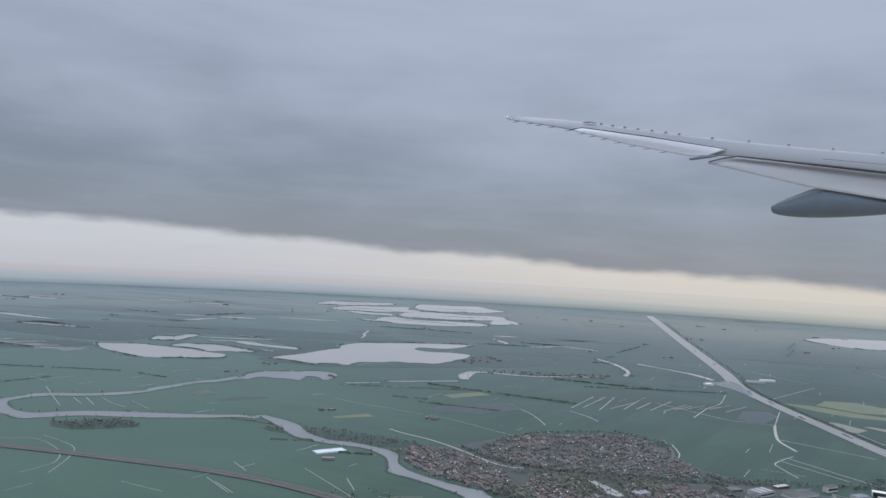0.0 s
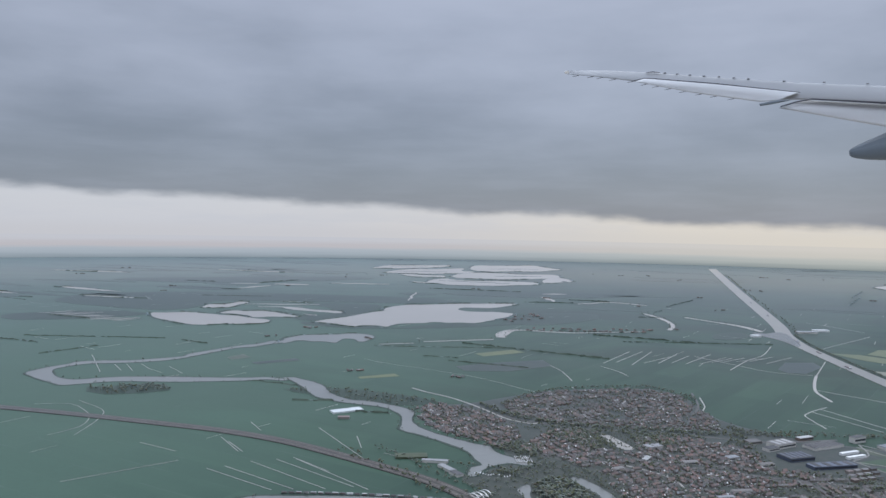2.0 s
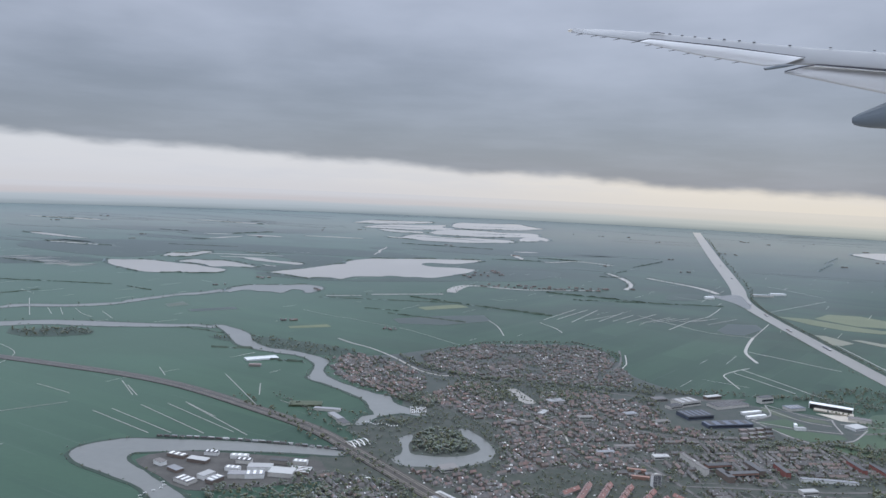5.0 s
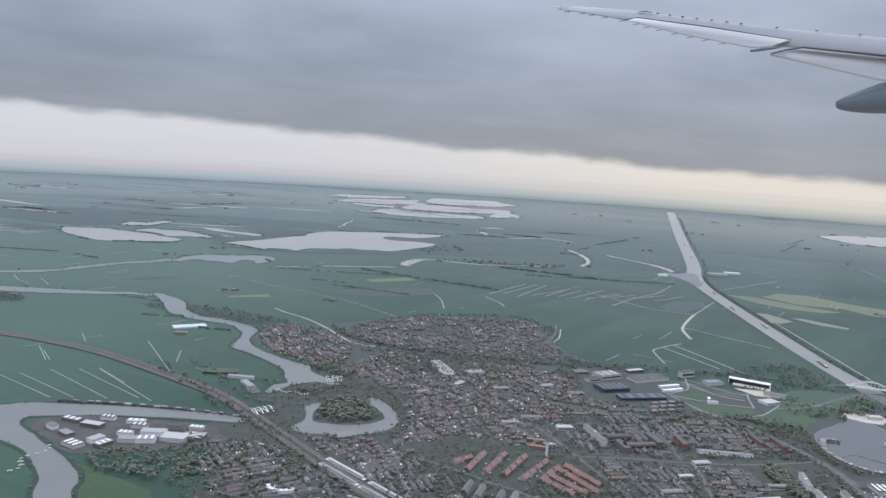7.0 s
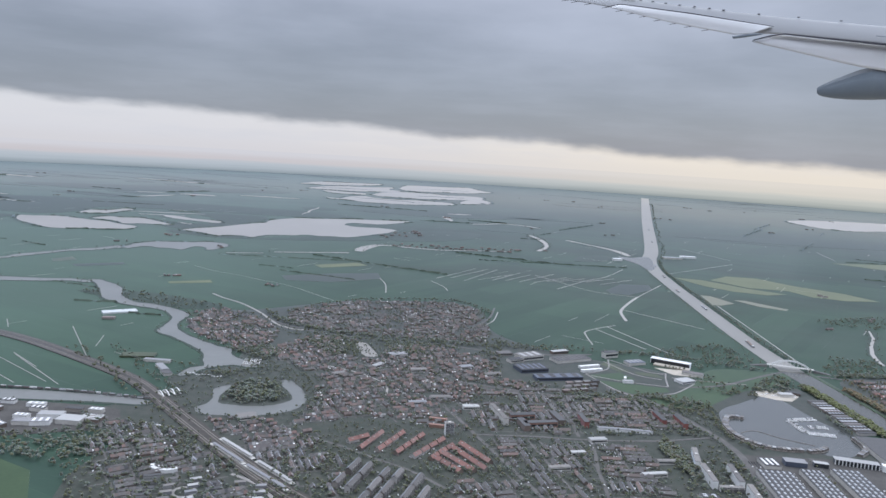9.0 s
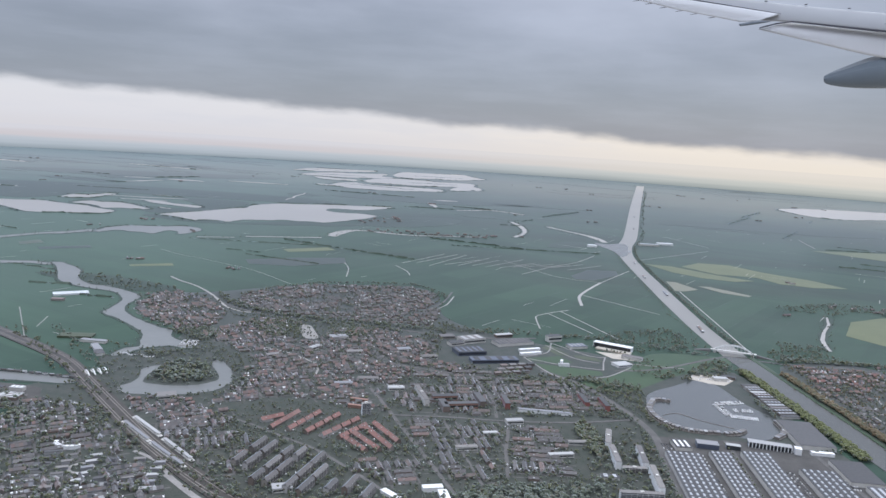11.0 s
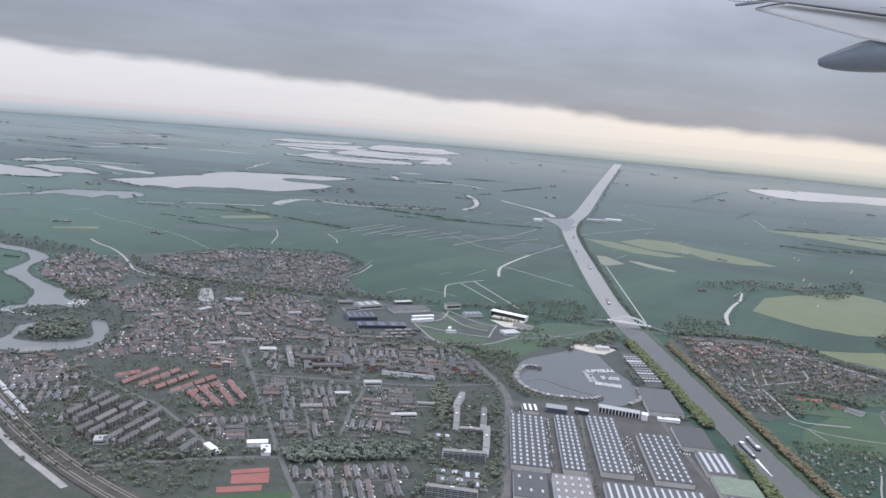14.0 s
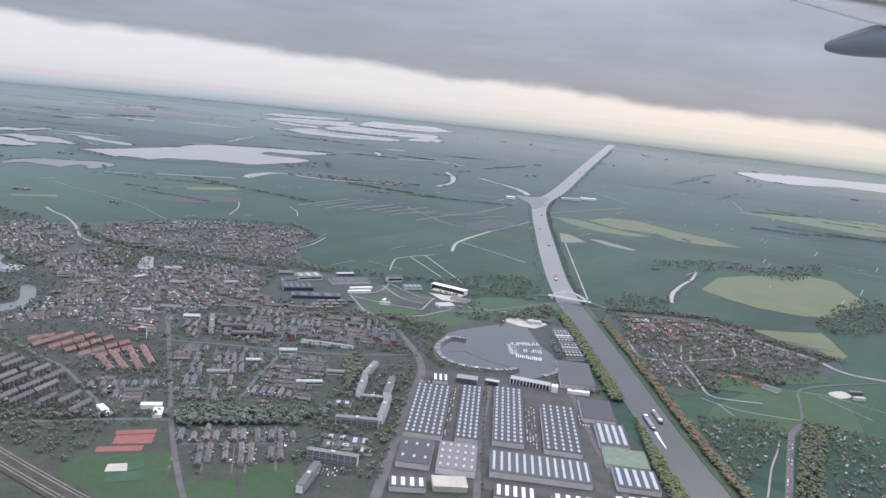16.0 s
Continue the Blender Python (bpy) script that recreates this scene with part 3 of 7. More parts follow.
# the old river's narrow reach across the meadows, and the brooks
stream("brook", [(-40, 313, 1.2), (-33, 316, 1.4), (-26, 319, 1.2)], "narrow straight brook with reeds", rag=0.3)
stream("brook", [(-23, 324, 1.6), (-14, 328, 2.0), (-7, 331, 1.6), (7, 337, 2.2)], "narrow straight brook with reeds", rag=0.3)
stream("brook", [(10, 344, 4), (10.5, 356, 6), (14, 368, 4.5), (21, 371, 2.4), (30, 368, 2.6), (38, 367, 2.4), (46, 367, 2), (57, 371, 1.4), (79, 379, 1.2)], "winding old river arm with houses along it", rag=0.5)
stream("brook", [(56, 508, 2.5), (66, 514, 2.5), (75, 524, 3), (87, 521, 3), (101, 509, 2.5)], "winding brook through the meadows", rag=0.6)
stream("brook", [(92, 460, 2), (97, 440, 3), (99, 420, 2.5), (98, 404, 2), (93, 388, 2.5)], "winding brook through the meadows", rag=0.6)
stream("brook", [(113, 446, 3), (120, 435, 2), (129, 422, 2.6), (136, 408, 4), (139, 392, 3)], "old river mouth by the canal", rag=0.6)
stream("brook", [(187.1, 245.5, 0.55), (183.2, 234.8, 0.77), (177.6, 224.1, 0.88), (173.5, 214.8, 1.1), (171.5, 208.2, 0.99), (170.6, 202.8, 0.66)], "narrow pond winding past a farm hamlet", rag=0.2)

# drainage ditches: polylines of x, y
DITCHES_EAST = [
    [(88, 310), (98, 295), (108.2, 281.2), (122.7, 276.5)],
    [(94.7, 281.9), (107, 304), (117, 318), (128, 343)],
    [(122.3, 276.3), (137, 307)],
    [(113.1, 251.3), (133.7, 230.9)],
    [(97.5, 202.3), (96.9, 213.2), (97.6, 217.3), (102.5, 223.1), (107.1, 227.3)],
    [(100.7, 220.5), (110.9, 201.5)],
    [(104.3, 224.9), (117.1, 197.3)],
    [(148.4, 270.8), (148.3, 196.2)],
    [(177, 438), (192, 401)],
    [(147, 339), (188, 386)],
    [(263, 470), (257, 431)],
    [(30, 278.1), (33.7, 267.4), (36.2, 251.8)],
    [(48.5, 280.3), (53.9, 270.5), (55.8, 263.4)],
    [(73, 233.8), (71.7, 221.4), (69.2, 213.2), (69.9, 197.3)],
    [(60.5, 240.3), (65, 230.8)],
    [(37, 237.3), (35.5, 241.4)],
]
DITCHES_WEST = [
    [(-38.8, 277.3), (-27.7, 269.4), (-18.1, 265.1), (-8.4, 259), (0.6, 254.2), (9.8, 246.7), (20.9, 235.3), (26.9, 230)],
    [(-44, 148), (-27, 138)],
    [(-41, 150), (-23, 139)],
    [(-37, 154), (-17, 140)],
    [(-32, 156), (-12, 142)],
    [(-28, 157), (-9, 141)],
    [(-47, 167), (-41, 160)],
    [(-48, 184), (-43, 177)],
    [(-50, 170), (-42, 160)],
    [(-19, 176), (-16, 167)],
    [(-29, 158), (-19, 150)],
    [(-30, 182), (-10, 154)],
    [(-140, 266), (-119, 236)],
    [(-122, 250), (-114, 240)],
    [(-118, 251), (-110, 240)],
    [(-113, 252), (-106, 244)],
    [(-68, 136), (-52, 152)],
    [(-54, 118), (-48, 127)],
    [(-106, 244), (-99, 239)],
    [(-102, 250), (-92, 239)],
    [(-112, 192), (-103, 194), (-96, 189), (-90, 182), (-87, 173), (-90, 165)],
    [(-103, 198), (-94, 192), (-89, 187), (-86, 178), (-84, 166)],
]
ditch = Pile()


def ditch_line(points, width):
    L = grown([(x, y, width) for x, y in points], False, 3.0)
    t = np.gradient(L[:, :2], axis=0)
    t /= np.linalg.norm(t, axis=1)[:, None] + 1e-9
    s = np.c_[t[:, 1], -t[:, 0]] * width / 2
    n = len(L)
    v = [(x - a, y - b, 0.05) for (x, y, _), (a, b) in zip(L, s)] + [(x + a, y + b, 0.05) for (x, y, _), (a, b) in zip(L, s)]
    ditch.put(v, [(i, i + n, i + n + 1, i + 1) for i in range(n - 1)], 0)


for line in DITCHES_EAST:
    ditch_line(line, 0.36)
for line in DITCHES_WEST:
    ditch_line(line, 0.2)
ditch_line([(122.3, 276.3), (119, 268.5), (113.8, 254.7), (111.8, 246.7), (111.5, 234.8)], 0.95)
rng = random.Random(5)
# the fan of old plough ditches, and short ones scattered over the polders
for k in range(13):
    x = 50 + 5.2 * k
    ditch_line([(x, 286 + 1.2 * k + rng.uniform(-3, 3)), (x + 12 + rng.uniform(-2, 3), 312 + rng.uniform(-4, 6))], 0.35)
for k in range(300):
    x, y = rng.uniform(-330, 420), rng.uniform(110, 520)
    if 10 < x < 160 and y < 200 or x > 150 and y < 190:
        continue
    a = radians(rng.choice([62, 62, 60, -28, 66, 64]) + rng.gauss(0, 3))
    l = rng.uniform(3, 14)
    ditch_line([(x, y), (x + l * math.cos(a), y + l * math.sin(a))], rng.uniform(0.12, 0.24))
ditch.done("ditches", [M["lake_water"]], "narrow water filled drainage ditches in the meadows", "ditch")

# woods and marsh on the far side
wrng = random.Random(17)
WOODS = [[(-52, 222), (-30, 226), (-4, 214), (-14, 208), (-30, 213)], [(12, 400), (18, 430), (40, 452), (62, 450), (58, 420), (30, 392)], [(108, 360), (112, 378), (124, 388), (130, 380), (122, 364)], [(-110, 214), (-90, 222), (-84, 214), (-100, 206)],
         [(-106, 396), (-88, 382), (-78, 400), (-68, 425), (-66, 455), (-80, 470), (-112, 462), (-95, 440), (-82, 418)], [(-270, 440), (-190, 408), (-172, 425), (-172, 466), (-120, 476), (-60, 480), (-20, 500), (-60, 522), (-160, 524), (-260, 500)],
         [(-92, 376), (-60, 374), (-45, 364), (-20, 386), (5, 390), (18, 408), (22, 396), (0, 380), (-30, 366), (-60, 358), (-86, 366)], [(-230, 350), (-190, 372), (-184, 392), (-215, 396), (-250, 370)], [(-40, 560), (60, 600), (120, 590), (40, 545)], [(200, 520), (320, 560), (400, 540), (290, 505)], [(-330, 620), (-180, 700), (-120, 690), (-240, 600)]]
for k in range(120):
    x, y = (wrng.uniform(-430, -40), wrng.uniform(400, 1250)) if k % 3 else (wrng.uniform(60, 620), wrng.uniform(460, 1200))
    if inside(x, y, [(-110, 340), (-110, 505), (30, 515), (30, 360)]) or inside(x, y, [(-150, 630), (-150, 1070), (80, 1070), (80, 630)]):
        continue
    l, b, a = wrng.uniform(8, 40) * (0.6 + y / 900), wrng.uniform(2, 8) * (0.6 + y / 900), radians(wrng.uniform(-24, 4))
    ring = []
    for u in np.linspace(0, 2 * math.pi, 11)[:-1]:
        px, py = l * math.cos(u) * wrng.uniform(0.7, 1.2), b * math.sin(u) * wrng.uniform(0.6, 1.3)
        ring.append((x + px * math.cos(a) - py * math.sin(a), y + px * math.sin(a) + py * math.cos(a)))
    WOODS.append(ring)
for k, ring in enumerate(WOODS):
    area("woodland_floor", ragged(grown(ring, True, 6.0), 2.0, 5.0), 0.032 + 0.002 * (k % 6), M["wood_floor"], "dark wooded marsh with reeds", 0.05, "structure", "ground")


def straight(ring, step=3.0):
    """A ring with straight sides, divided."""
    out = []
    for a, b in zip(ring, ring[1:] + ring[:1]):
        n = max(1, int(math.dist(a, b) / step))
        out += [(a[0] + (b[0] - a[0]) * k / n, a[1] + (b[1] - a[1]) * k / n) for k in range(n)]
    return np.array(out)


# fields of other crops
for name, ring, m, label in (
        ("crop_field", [(162.2, 329.6), (172.6, 343.3), (185.8, 343.3), (195.5, 329), (211, 316.3), (218.3, 303), (204.5, 299.7), (193.2, 303), (188.4, 314.2), (173.4, 315.4)], "barley", "pale yellow green crop field"),
        ("crop_field", [(147, 329.9), (158.3, 327.8), (172.6, 312.5), (184.5, 305.3), (175.6, 300.4), (163.8, 303.8), (155, 312.6)], "barley", "long pale crop strip by the canal"),
        ("crop_field", [(147.7, 290), (151.4, 289.2), (156.2, 277.3), (150, 271.8), (147.1, 271.7)], "sand_crop", "small sandy yellow field"),
        ("crop_field", [(157.9, 284.2), (162, 284.8), (173.2, 273), (171.5, 270.5), (164.1, 274.4)], "sand_crop", "narrow sandy yellow strip"),
        ("crop_field", [(182.6, 222), (192.4, 241.2), (205.6, 250.8), (226.9, 260.8), (233.8, 255.7), (231.8, 237.4), (231.5, 227.9), (218.9, 216.7), (212.7, 207.1), (204, 205), (193.7, 208.4), (188.1, 214.3)], "barley", "large yellow green crop field"),
        ("crop_field", [(185.4, 186.4), (195.1, 188.1), (203.1, 190.5), (202.6, 181.9), (201.6, 173.2), (197.4, 168.8), (194.4, 173.1), (191.2, 177.5)], "barley", "yellow green crop field by a road"),
        ("crop_field", [(250, 420), (330, 440), (380, 400), (300, 380)], "barley", "far pale crop field"),
        ("ploughed_field", [(-4, 269.8), (10.4, 280.7), (27.7, 289.1), (30.7, 277.1), (15.2, 263.8), (-0.1, 261.6)], "ploughed", "long dark ploughed strip"),
        ("ploughed_field", [(112.6, 286.7), (120.5, 302.6), (131.7, 304.9), (131.3, 294.7), (120, 279.6), (113.7, 280.3)], "ploughed", "dark ploughed field beside ditches"),
        ("ploughed_field", [(-77.5, 263.1), (-64.4, 274.1), (-61.1, 270.1), (-74.1, 259.4)], "ploughed", "narrow dark ploughed field"),
        ("crop_field", [(-34.3, 244.5), (-23.1, 252.1), (-20.8, 248.4), (-32.6, 241.9)], "barley", "narrow lime green strip of crop"),
        ("crop_field", [(1, 298.1), (16, 310.8), (20.8, 305.1), (4.9, 292.4)], "barley", "pale green strip of crop"),
        ("crop_field", [(-89.8, 270.9), (-86.4, 278.8), (-81, 272.6), (-85.9, 265.7)], "rough_grass", "tan stubble field by the river"),
        ("grass_field", [(163, 135), (160, 128), (176, 126), (186, 131), (190, 147), (176, 148)], "grassland", "fresh green sports meadow"),
        
        ("grass_field", [(112, 178), (105, 172), (100, 162), (112, 157), (122, 166), (122, 172)], "grassland", "mown grass of a sports park"),
        ("grass_field", [(-6, 112), (8, 106), (14, 96), (2, 92), (-4, 100)], "grassland", "fresh green field by the river")):
    area(name, ragged(straight(ring), 0.2, 2.0), 0.03, M[m], label, 0.05, "structure", "field")

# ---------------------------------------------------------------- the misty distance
# Horizon haze and its glow are painted as an emissive gradient by height.
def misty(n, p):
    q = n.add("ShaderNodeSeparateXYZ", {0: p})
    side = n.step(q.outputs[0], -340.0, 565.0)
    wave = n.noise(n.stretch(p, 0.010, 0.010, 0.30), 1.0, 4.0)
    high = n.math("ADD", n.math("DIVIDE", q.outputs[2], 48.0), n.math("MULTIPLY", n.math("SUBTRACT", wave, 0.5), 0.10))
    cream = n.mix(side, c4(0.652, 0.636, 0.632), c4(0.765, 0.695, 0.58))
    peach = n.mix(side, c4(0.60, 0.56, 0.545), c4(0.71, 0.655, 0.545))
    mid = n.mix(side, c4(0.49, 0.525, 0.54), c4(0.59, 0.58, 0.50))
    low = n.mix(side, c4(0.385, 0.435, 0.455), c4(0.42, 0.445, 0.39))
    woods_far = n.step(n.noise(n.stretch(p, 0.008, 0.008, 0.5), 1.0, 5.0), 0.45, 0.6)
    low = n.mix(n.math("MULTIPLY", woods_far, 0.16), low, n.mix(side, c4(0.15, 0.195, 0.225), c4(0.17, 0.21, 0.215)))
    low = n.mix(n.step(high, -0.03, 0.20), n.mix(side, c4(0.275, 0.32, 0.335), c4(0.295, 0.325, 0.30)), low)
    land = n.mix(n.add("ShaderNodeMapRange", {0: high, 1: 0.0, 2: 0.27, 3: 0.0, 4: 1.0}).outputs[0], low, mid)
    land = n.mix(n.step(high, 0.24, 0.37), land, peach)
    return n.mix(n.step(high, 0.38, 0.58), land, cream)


m = bpy.data.materials.new("painted_mist_glow")
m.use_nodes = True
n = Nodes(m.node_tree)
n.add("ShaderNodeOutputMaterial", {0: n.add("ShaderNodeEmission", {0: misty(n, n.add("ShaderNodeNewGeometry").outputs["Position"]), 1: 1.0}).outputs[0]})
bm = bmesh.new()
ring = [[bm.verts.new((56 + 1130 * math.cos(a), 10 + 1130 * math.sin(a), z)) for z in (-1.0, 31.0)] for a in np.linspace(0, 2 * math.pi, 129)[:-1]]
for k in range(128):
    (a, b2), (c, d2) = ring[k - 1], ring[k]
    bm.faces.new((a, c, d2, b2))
tagged(part("backdrop", bm, m, None), "glowing backdrop ring painted with misty blue distance", "backdrop", "", "structure")

# ---------------------------------------------------------------- town
TOWN = area("town_ground", grown([(-8, 205), (5, 214), (28, 234), (57, 243), (68, 234), (72, 208), (86, 192), (110, 182), (126, 172), (139, 176), (141, 150), (146, 120), (150, 96), (120, 84), (60, 82), (24, 88), (14, 104), (14, 118), (4, 130), (14, 142), (8, 150), (16, 170)], True, 3.0),
            0.04, M["garden"], "gardens, streets and yards of the town", 0.05, "structure", "ground")
area("village_ground", grown([(151.5, 184), (169, 191), (182, 182), (195, 178), (197, 165), (187, 154), (172, 155), (162, 140), (155, 139), (152.6, 163)], True, 3.0), 0.04, M["garden"], "gardens and streets of the canal village", 0.05, "structure", "ground")

HOUSE_W = 0.66
rng = random.Random(11)


def gable(length, width, eaves, ridge, over=0.05):
    """Walls and roof of a gabled row along x, centred."""
    l, b = length / 2, width / 2
    walls = [(-l, -b, 0), (l, -b, 0), (l, b, 0), (-l, b, 0), (-l, -b, eaves), (l, -b, eaves), (l, b, eaves), (-l, b, eaves), (-l, 0, ridge - 0.02), (l, 0, ridge - 0.02)]
    wf = [(0, 1, 5, 4), (2, 3, 7, 6), (1, 2, 6, 9, 5), (3, 0, 4, 8, 7)]
    o = over
    low = eaves - o * (ridge - eaves) / b
    roof = [(-l - o, -b - o, low), (l + o, -b - o, low), (l + o, 0, ridge), (-l - o, 0, ridge), (l + o, b + o, low), (-l - o, b + o, low)]
    rf = [(0, 1, 2, 3), (3, 2, 4, 5)]
    return walls, wf, roof, rf


def mesh_ob(name, verts, faces, material, parent, label=""):
    me = bpy.data.meshes.new(name)
    me.from_pydata([tuple(v) for v in verts], [], faces)
    me.materials.append(material)
    me.update()
    ob = new(name, me)
    ob.parent = parent
    return tagged(ob, label)


def terrace(length, tile, words):
    """A terrace of row houses with chimneys and dormers."""
    e = empty("terraced_house")
    tall = tile == "tile_red"
    eaves, ridge = (0.46, 0.86) if tall else (0.38, 0.66)
    wv, wf, rv, rf = gable(length, 0.98 if tall else HOUSE_W, eaves, ridge)
    mesh_ob("wall", wv, wf, M["brick"], e)
    n = max(2, round(length / 0.55))
    verts, faces = rv, rf
    roof = mesh_ob("roof", verts, faces, M[tile], e, words)
    for k in range(0, n, 2):
        x = -length / 2 + (k + 0.5) * length / n
        part("chimney", box_bm(x - 0.05, -0.05, ridge - 0.06, x + 0.05, 0.05, ridge + 0.1), M["brick"], roof)
    for k in ((1, n - 2) if length > 3.5 else (1,)):
        x = -length / 2 + (k + 0.5) * length / n
        part("dormer", box_bm(x - 0.12, -0.29, ridge - 0.26, x + 0.12, -0.1, ridge - 0.13), M["roof_pale"], roof, "pale dormer window")
    return e


def strip_wall(name, x0, x1, y, z0, z1, floors, material, parent, side=-1):
    """Window bands on a facade."""
    h = (z1 - z0) / floors
    for k in range(floors):
        part("window", box_bm(x0 + 0.1, min(y, y + side * 0.02), z0 + k * h + h * 0.32, x1 - 0.1, max(y, y + side * 0.02), z0 + k * h + h * 0.78), material, parent)


TEMPLATES = {}
far = Pile()
rows_near = 0
FAR_MATS = [M["brick"], M["tile_red"], M["tile_brown"], M["tile_grey"], M["roof_felt"], M["white"], M["roof_pale"], M["tile_rust"]]
MAT_NO = {"tile_rust": 7, "tile_red": 1, "tile_brown": 2, "tile_grey": 3, "roof_felt": 4}
WORDS = {"tile_rust": "weathered red tiled roof", "tile_red": "red tiled roof", "tile_brown": "brown tiled roof", "tile_grey": "dark grey tiled roof"}
placed = []


def row_at(x, y, ang, length, tile, near):
    """One terrace: a thing of its own where the camera comes near, else part of the far town."""
    global rows_near
    length = max(0.8, round(length * 5) / 5)
    placed.append((x, y, length))
    if y < 260:
        c, s = math.cos(radians(ang)), math.sin(radians(ang))
        for k in range(int(length * 1.1)):
            u, v = rng.uniform(-length / 2, length / 2), rng.choice([-1, 1]) * rng.uniform(0.45, 0.8)
            w2, d2, h2 = rng.uniform(0.08, 0.2), rng.uniform(0.08, 0.16), rng.uniform(0.15, 0.28)
            bx, by = x + u * c - v * s, y + u * s + v * c
            q = [(bx + i * w2 * c - j * d2 * s, by + i * w2 * s + j * d2 * c) for i, j in ((-1, -1), (1, -1), (1, 1), (-1, 1))]
            far.put([(*p, 0.04) for p in q] + [(*p, h2) for p in q], [(0, 1, 5, 4), (1, 2, 6, 5), (2, 3, 7, 6), (3, 0, 4, 7), (4, 5, 6, 7)], [0, 0, 0, 0, rng.choice([4, 4, 4, 3, 3, 2, 6, 5])])
    if near and rows_near < 300:
        rows_near += 1
        key = (min(6.0, max(1.5, round(length * 2) / 2)), tile)
        if key not in TEMPLATES:
            e = terrace(key[0], tile, WORDS[tile])
            tagged(e, "brick terrace of row houses under a " + WORDS[tile], "row house", "terraces of the town")
            e.matrix_basis = pose(x, y, 0.04, 0, 0, ang)
            TEMPLATES[key] = e
        else:
            copy_thing(TEMPLATES[key], pose(x, y, 0.04, 0, 0, ang))
        return
    c, s = math.cos(radians(ang)), math.sin(radians(ang))
    turn = np.array([[c, -s, 0], [s, c, 0], [0, 0, 1]])
    at = np.array((x, y, 0.04))
    deep = HOUSE_W * rng.uniform(0.8, 1.05)
    eaves, ridge = rng.uniform(0.32, 0.44), rng.uniform(0.56, 0.72)
    wv, wf, rv, rf = gable(length, deep, eaves, ridge)
    e2 = deep / 2 + 0.05
    far.put(np.array(wv) @ turn.T + at, wf, 0)
    n = max(1, round(length / 0.5))
    for k in range(n):
        x0, x1 = -length / 2 + k * length / n, -length / 2 + (k + 1) * length / n
        up = rng.uniform(-0.03, 0.04)
        v = np.array([(x0, -e2, 0.31 + up), (x1, -e2, 0.31 + up), (x1, 0, ridge + up), (x0, 0, ridge + up), (x1, e2, 0.31 + up), (x0, e2, 0.31 + up)])
        m = MAT_NO[tile] if rng.random() < 0.8 else rng.choice([2, 3, 7, 4, 6])
        far.put(v @ turn.T + at, rf, m)
        if rng.random() < 0.13:
            xm, q = (x0 + x1) / 2, rng.uniform(0.07, 0.16)
            v = np.array([(xm - q, -0.34, 0.5), (xm + q, -0.34, 0.5), (xm + q, -0.08, 0.56), (xm - q, -0.08, 0.56), (xm - q, -0.34, 0.36), (xm + q, -0.34, 0.36)])
            far.put(v @ turn.T + at, [(0, 1, 2, 3), (4, 5, 1, 0)], rng.choice([5, 6, 6]))




def apartment(length, floors, wall):
    """A slab of flats with pale balcony bands and a flat roof."""
    e = empty("apartment_block")
    l, h, b = length / 2, floors * 0.25, 0.42
    part("wall", box_bm(-l, -b, 0, l, b, h), M[wall], e)
    if wall == "brick":
        wv, wf, rv, rf = gable(length, 2 * b, h, h + 0.3)
        roof = mesh_ob("roof", rv, rf, M["tile_grey"], e, "dark grey tiled roof")
    else:
        roof = part("roof", box_bm(-l - 0.03, -b - 0.03, h, l + 0.03, b + 0.03, h + 0.05), M["roof_gravel"], e, "gravelled flat roof")
    for k in range(floors):
        z = k * 0.25
        part("window", box_bm(-l + 0.06, -b - 0.012, z + 0.12, l - 0.06, -b + 0.02, z + 0.22), M["glass"], e)
        part("balcony", box_bm(-l + 0.03, -b - 0.10, z + 0.01, l - 0.03, -b - 0.002, z + 0.11), M["roof_pale" if wall == "white" else "roof_gravel"], e, "pale balcony band")
    n = max(2, round(length / 0.8))
    for k in range(1, n):
        x = -l + k * length / n
        part("fin", box_bm(x - 0.02, -b - 0.10, 0, x + 0.02, -b - 0.004, h - 0.02), M["concrete"], e)
    if wall != "brick":
        part("stair_head", box_bm(-0.25, -0.2, h + 0.05, 0.25, 0.2, h + 0.2), M["concrete"], roof)
    return e


FLATS = {}


def flats_at(x, y, ang, length, floors, wall="brick"):
    key = (round(length * 2) / 2, floors, wall)
    placed.append((x, y, length))
    if key in FLATS:
        return copy_thing(FLATS[key], pose(x, y, 0.04, 0, 0, ang))
    e = apartment(*key)
    e.matrix_basis = pose(x, y, 0.04, 0, 0, ang)
    look_of = {"brick": "brown brick", "white": "white painted", "concrete": "pale concrete"}[wall]
    FLATS[key] = tagged(e, look_of + " slab of flats with white balconies", "apartment block", "flats of the town")
    return e


KEEP_OUT = []


def free(x, y):
    for kind, a in KEEP_OUT:
        if kind == "poly":
            if inside(x, y, a):
                return False
        elif kind == "box":
            if a[0] < x < a[2] and a[1] < y < a[3]:
                return False
        elif np.min((a[:, 0] - x) ** 2 + (a[:, 1] - y) ** 2) < a[0, 2] ** 2:
            return False
    return True


